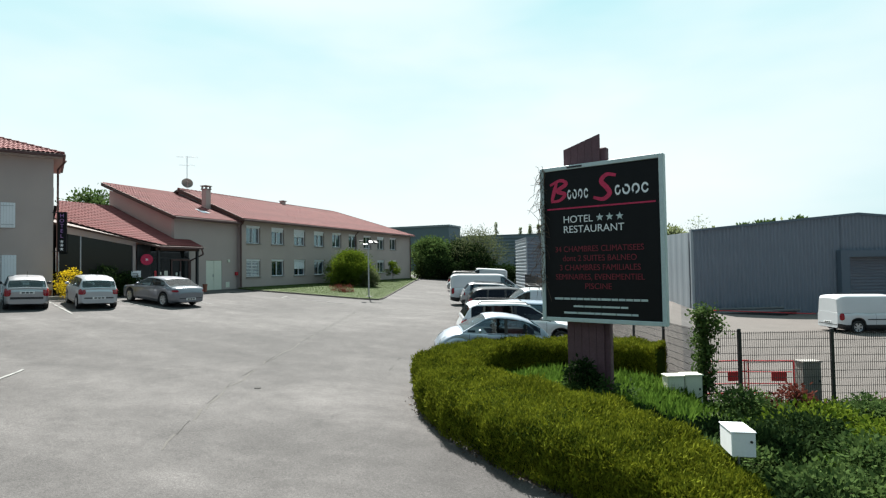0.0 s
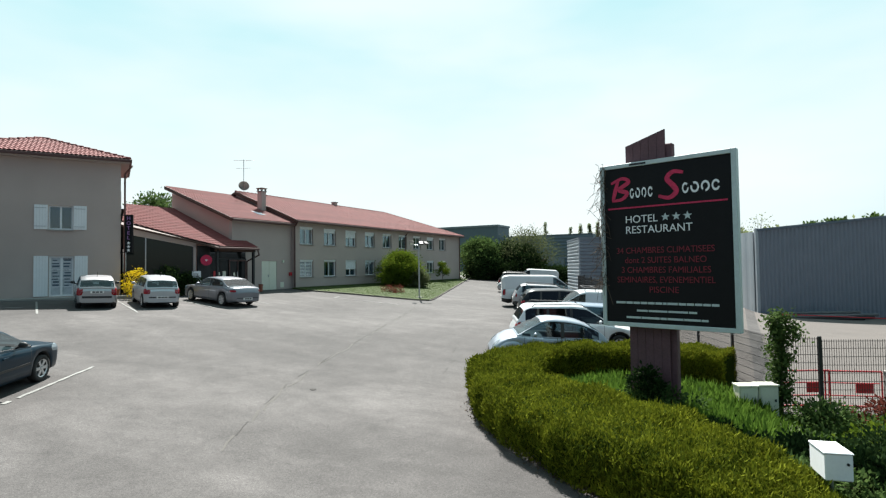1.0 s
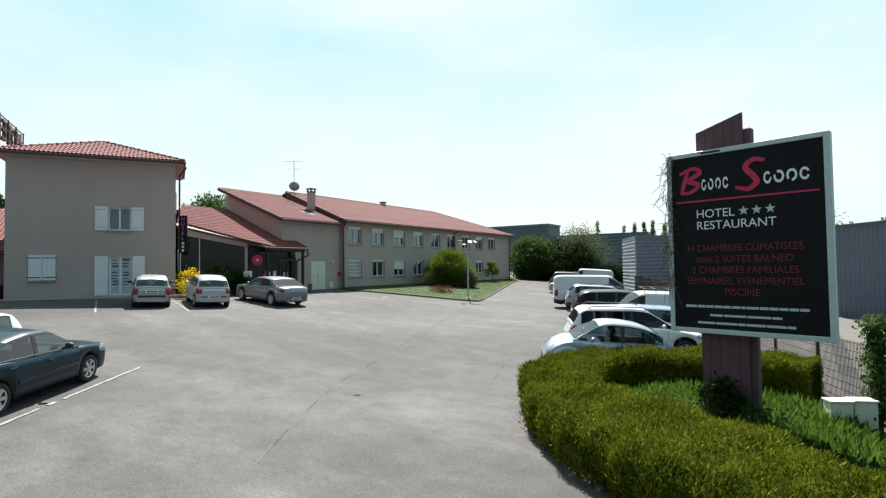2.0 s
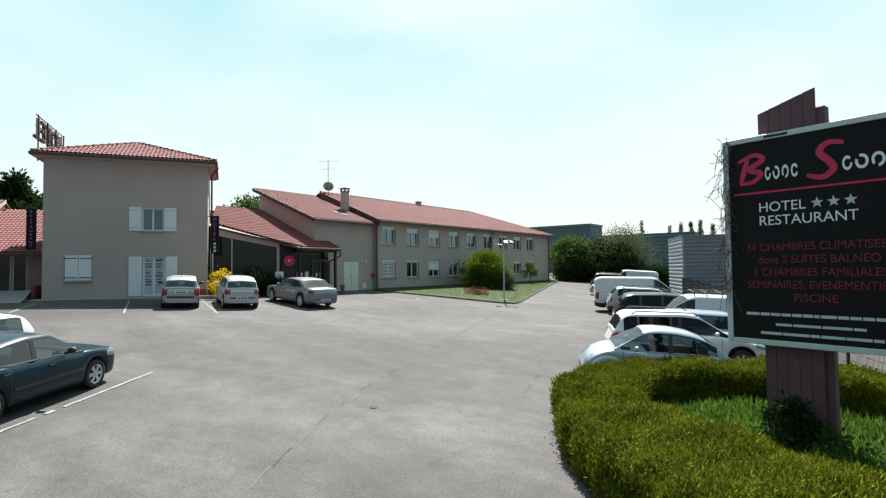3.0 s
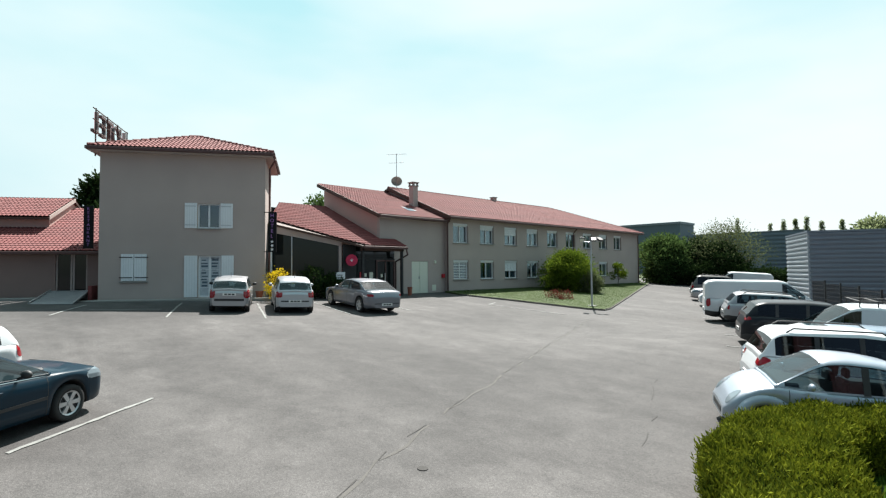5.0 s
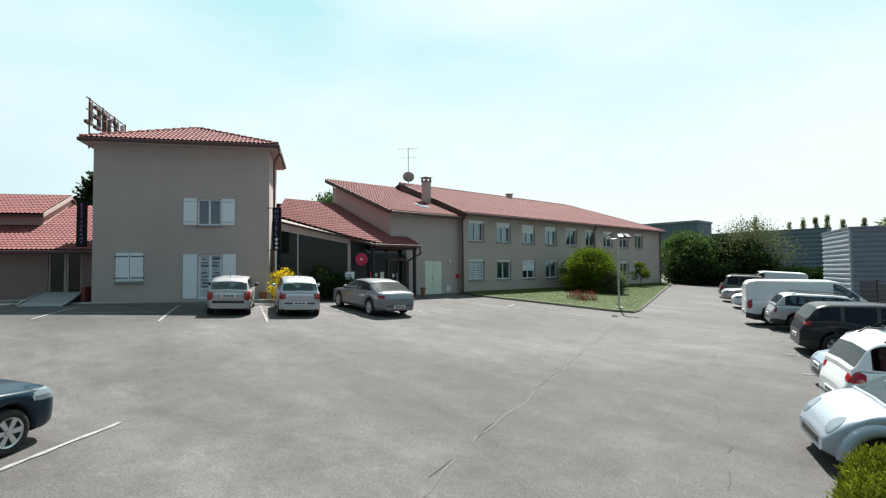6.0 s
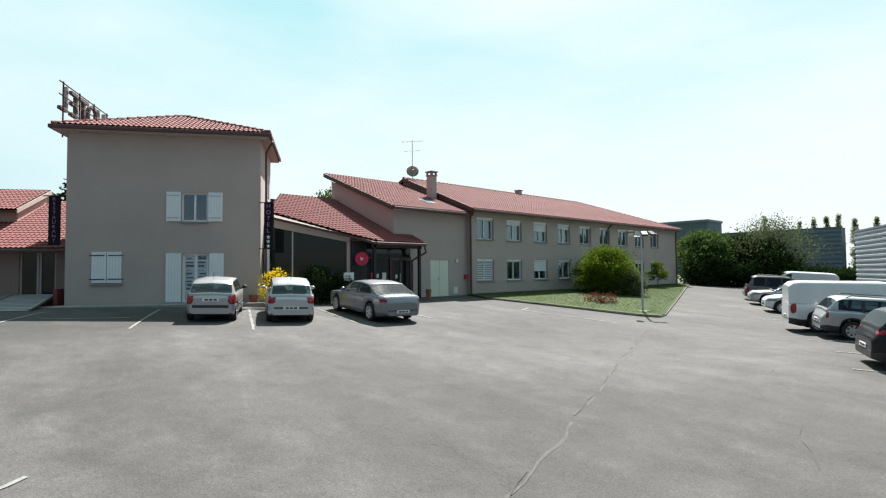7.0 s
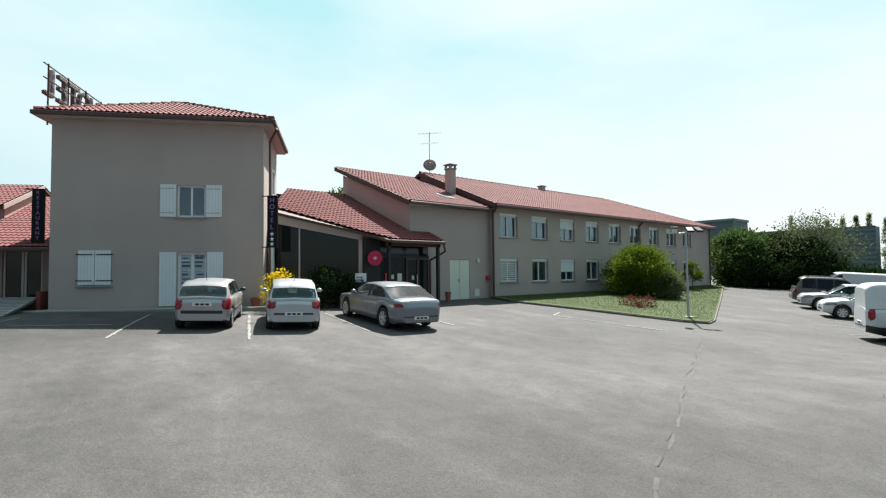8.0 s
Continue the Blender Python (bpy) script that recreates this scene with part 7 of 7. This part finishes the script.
# beside the lot's first bays
car("saloon_car", "dark green saloon car parked in the lot", (-14.6, 5.4), (-0.56, 0.83), sedan(4.5, 1.75, 1.42, wheel=0.31, belt_trim=True, dark_mirror=True, rub=0.5, spokes=6), PAINT["green"])
car("hatchback", "white hatchback parked beside the dark saloon", (-16.85, 4.65), (0.56, -0.83), hatch(4.0, 1.7, 1.45), PAINT["white"])


def row(name, label, s, t, spec, color, nose_in, turn=0, short=1.0):
    """A vehicle in the estate's row of bays, its near end at s, parked at a slight turn."""
    a, half_l = math.radians(EA + turn), spec["size"][0] / 2 * short
    near = estate(s, t)
    ahead = (math.cos(a), math.sin(a))
    middle = (near[0] + ahead[0] * half_l, near[1] + ahead[1] * half_l)
    ob = car(name, label, middle, ahead if nose_in else (-ahead[0], -ahead[1]), spec, color)
    ob.matrix_world = ob.matrix_world @ Matrix.Diagonal((short, 1, 1, 1))
    return ob


beetle = hatch(4.08, 1.72, 1.50, deck=[(-2.04, 0.52), (-1.9, 0.76), (-1.5, 0.92), (-1.0, 0.96), (0.75, 0.97), (1.15, 1.0), (1.45, 0.94), (1.75, 0.80), (1.93, 0.66), (2.04, 0.46)],
               roof=[(-1.88, 0.80), (-1.65, 1.10), (-1.25, 1.32), (-0.9, 1.44), (-0.45, 1.51), (0.0, 1.53), (0.32, 1.50), (0.6, 1.36), (1.2, 1.0)], screen=(0.38, 1.17), back=(-1.8, -1.2), side=[(-1.5, 1.0)], pillars=[(-0.35, -0.24)],
               head=(0.57, 0.70, 0.135, 0.13, 0.9, 2.0), lamps=(0.70, 0.72), wheel=0.32, front=0.72, rear=0.82, handles=(-0.1,), tail=(0.1, 0.08, 0.1), tumble=0.34, fenders=True)
row("beetle_car", "silver rounded two-door car parked nose-out behind the hedge", -7.05, 3.95, beetle, PAINT["ice"], False, 3, 0.95)
row("estate_car", "white crossover with black roof rails parked nose-in", -6.2, 6.5, wagon(4.89, 1.88, 1.69, wheel=0.36, trim=True, tinted=True, tail=(0.2, 0.15, 0.11), lamps=(0.8, 0.98),
    deck=[(-2.445, 0.66), (-2.39, 0.82), (-2.31, 1.06), (-2.2, 1.12), (0.9, 1.07), (1.5, 1.0), (2.25, 0.85), (2.445, 0.62)], roof=[(-2.32, 1.05), (-2.05, 1.52), (-1.85, 1.64), (-0.2, 1.69), (0.3, 1.65), (1.35, 1.02)], screen=(0.32, 1.32)), PAINT["white"], True, 3, 0.94)
row("saloon_car", "blue-grey family car parked nose-out", -5.9, 8.9, hatch(4.4, 1.77, 1.48), PAINT["blue_grey"], False)
VAN = row("delivery_van", "white compact delivery van with a roof rack parked nose-out", -4.6, 11.7, van_spec(4.38, 1.81, 1.78), PAINT["white"], False)
row("estate_car", "black compact crossover parked nose-in", -5.45, 13.75, wagon(4.37, 1.9, 1.63, wheel=0.36, trim=True, tinted=True, rails=None, lamps=(0.90, 1.0),
    deck=[(-2.185, 0.7), (-2.12, 0.86), (-2.05, 1.05), (-1.9, 1.12), (0.8, 1.07), (1.4, 1.02), (2.03, 0.90), (2.185, 0.66)], roof=[(-2.06, 1.06), (-1.8, 1.46), (-1.5, 1.56), (-0.2, 1.63), (0.5, 1.60), (1.3, 1.04)], screen=(0.58, 1.27), tail=(0.16, 0.14, 0.07)), PAINT["black"], True)
row("estate_car", "silver estate car parked nose-in", -5.4, 19.2, wagon(4.66, 1.81, 1.47, wheel=0.31, trim=True, tail=(0.1, 0.06, 0.17)), PAINT["silver"], True)
row("delivery_van", "long white panel van with black bumpers parked nose-in", -5.95, 21.5, van_spec(5.13, 1.9, 1.94), PAINT["white"], True)
row("hatchback", "white hatchback parked nose-out", -5.6, 30.0, hatch(4.25, 1.8, 1.46), PAINT["white"], False)
row("saloon_car", "silver saloon parked nose-out", -5.8, 34.3, sedan(4.5, 1.8, 1.46), PAINT["silver"], False)
row("estate_car", "dark taupe people carrier parked nose-in", -5.7, 37.8, wagon(4.7, 1.85, 1.68, tinted=True), PAINT["brown"], True)
row("delivery_van", "white panel van parked at the end of the row", -4.4, 41.5, van_spec(4.8, 1.9, 1.95), PAINT["white"], False)
car("delivery_van", "white panel van parked in the gravel yard", (9.65, 36.65), (E1.x, E1.y), van_spec(5.0, 1.98, 2.0, wheel=0.34), PAINT["white"])


def roof_rack():
    t = thing("roof_rack", VAN.matrix_world.copy(), "black steel ladder rack on the delivery van", "roof rack")
    for y in (-0.6, 0.6):
        part("rail", rod(bmesh.new(), (-1.9, y, 1.93), (0.3, y, 1.93), 0.02), M["plastic"], t)
    for x in (-1.85, -1.3, -0.75, -0.2, 0.25):
        part("crossbar", rod(bmesh.new(), (x, -0.62, 1.93), (x, 0.62, 1.93), 0.018), M["plastic"], t)
        for y in (-0.6, 0.6):
            part("foot", rod(bmesh.new(), (x, y, 1.72), (x, y, 1.93), 0.016), M["plastic"], t)


roof_rack()
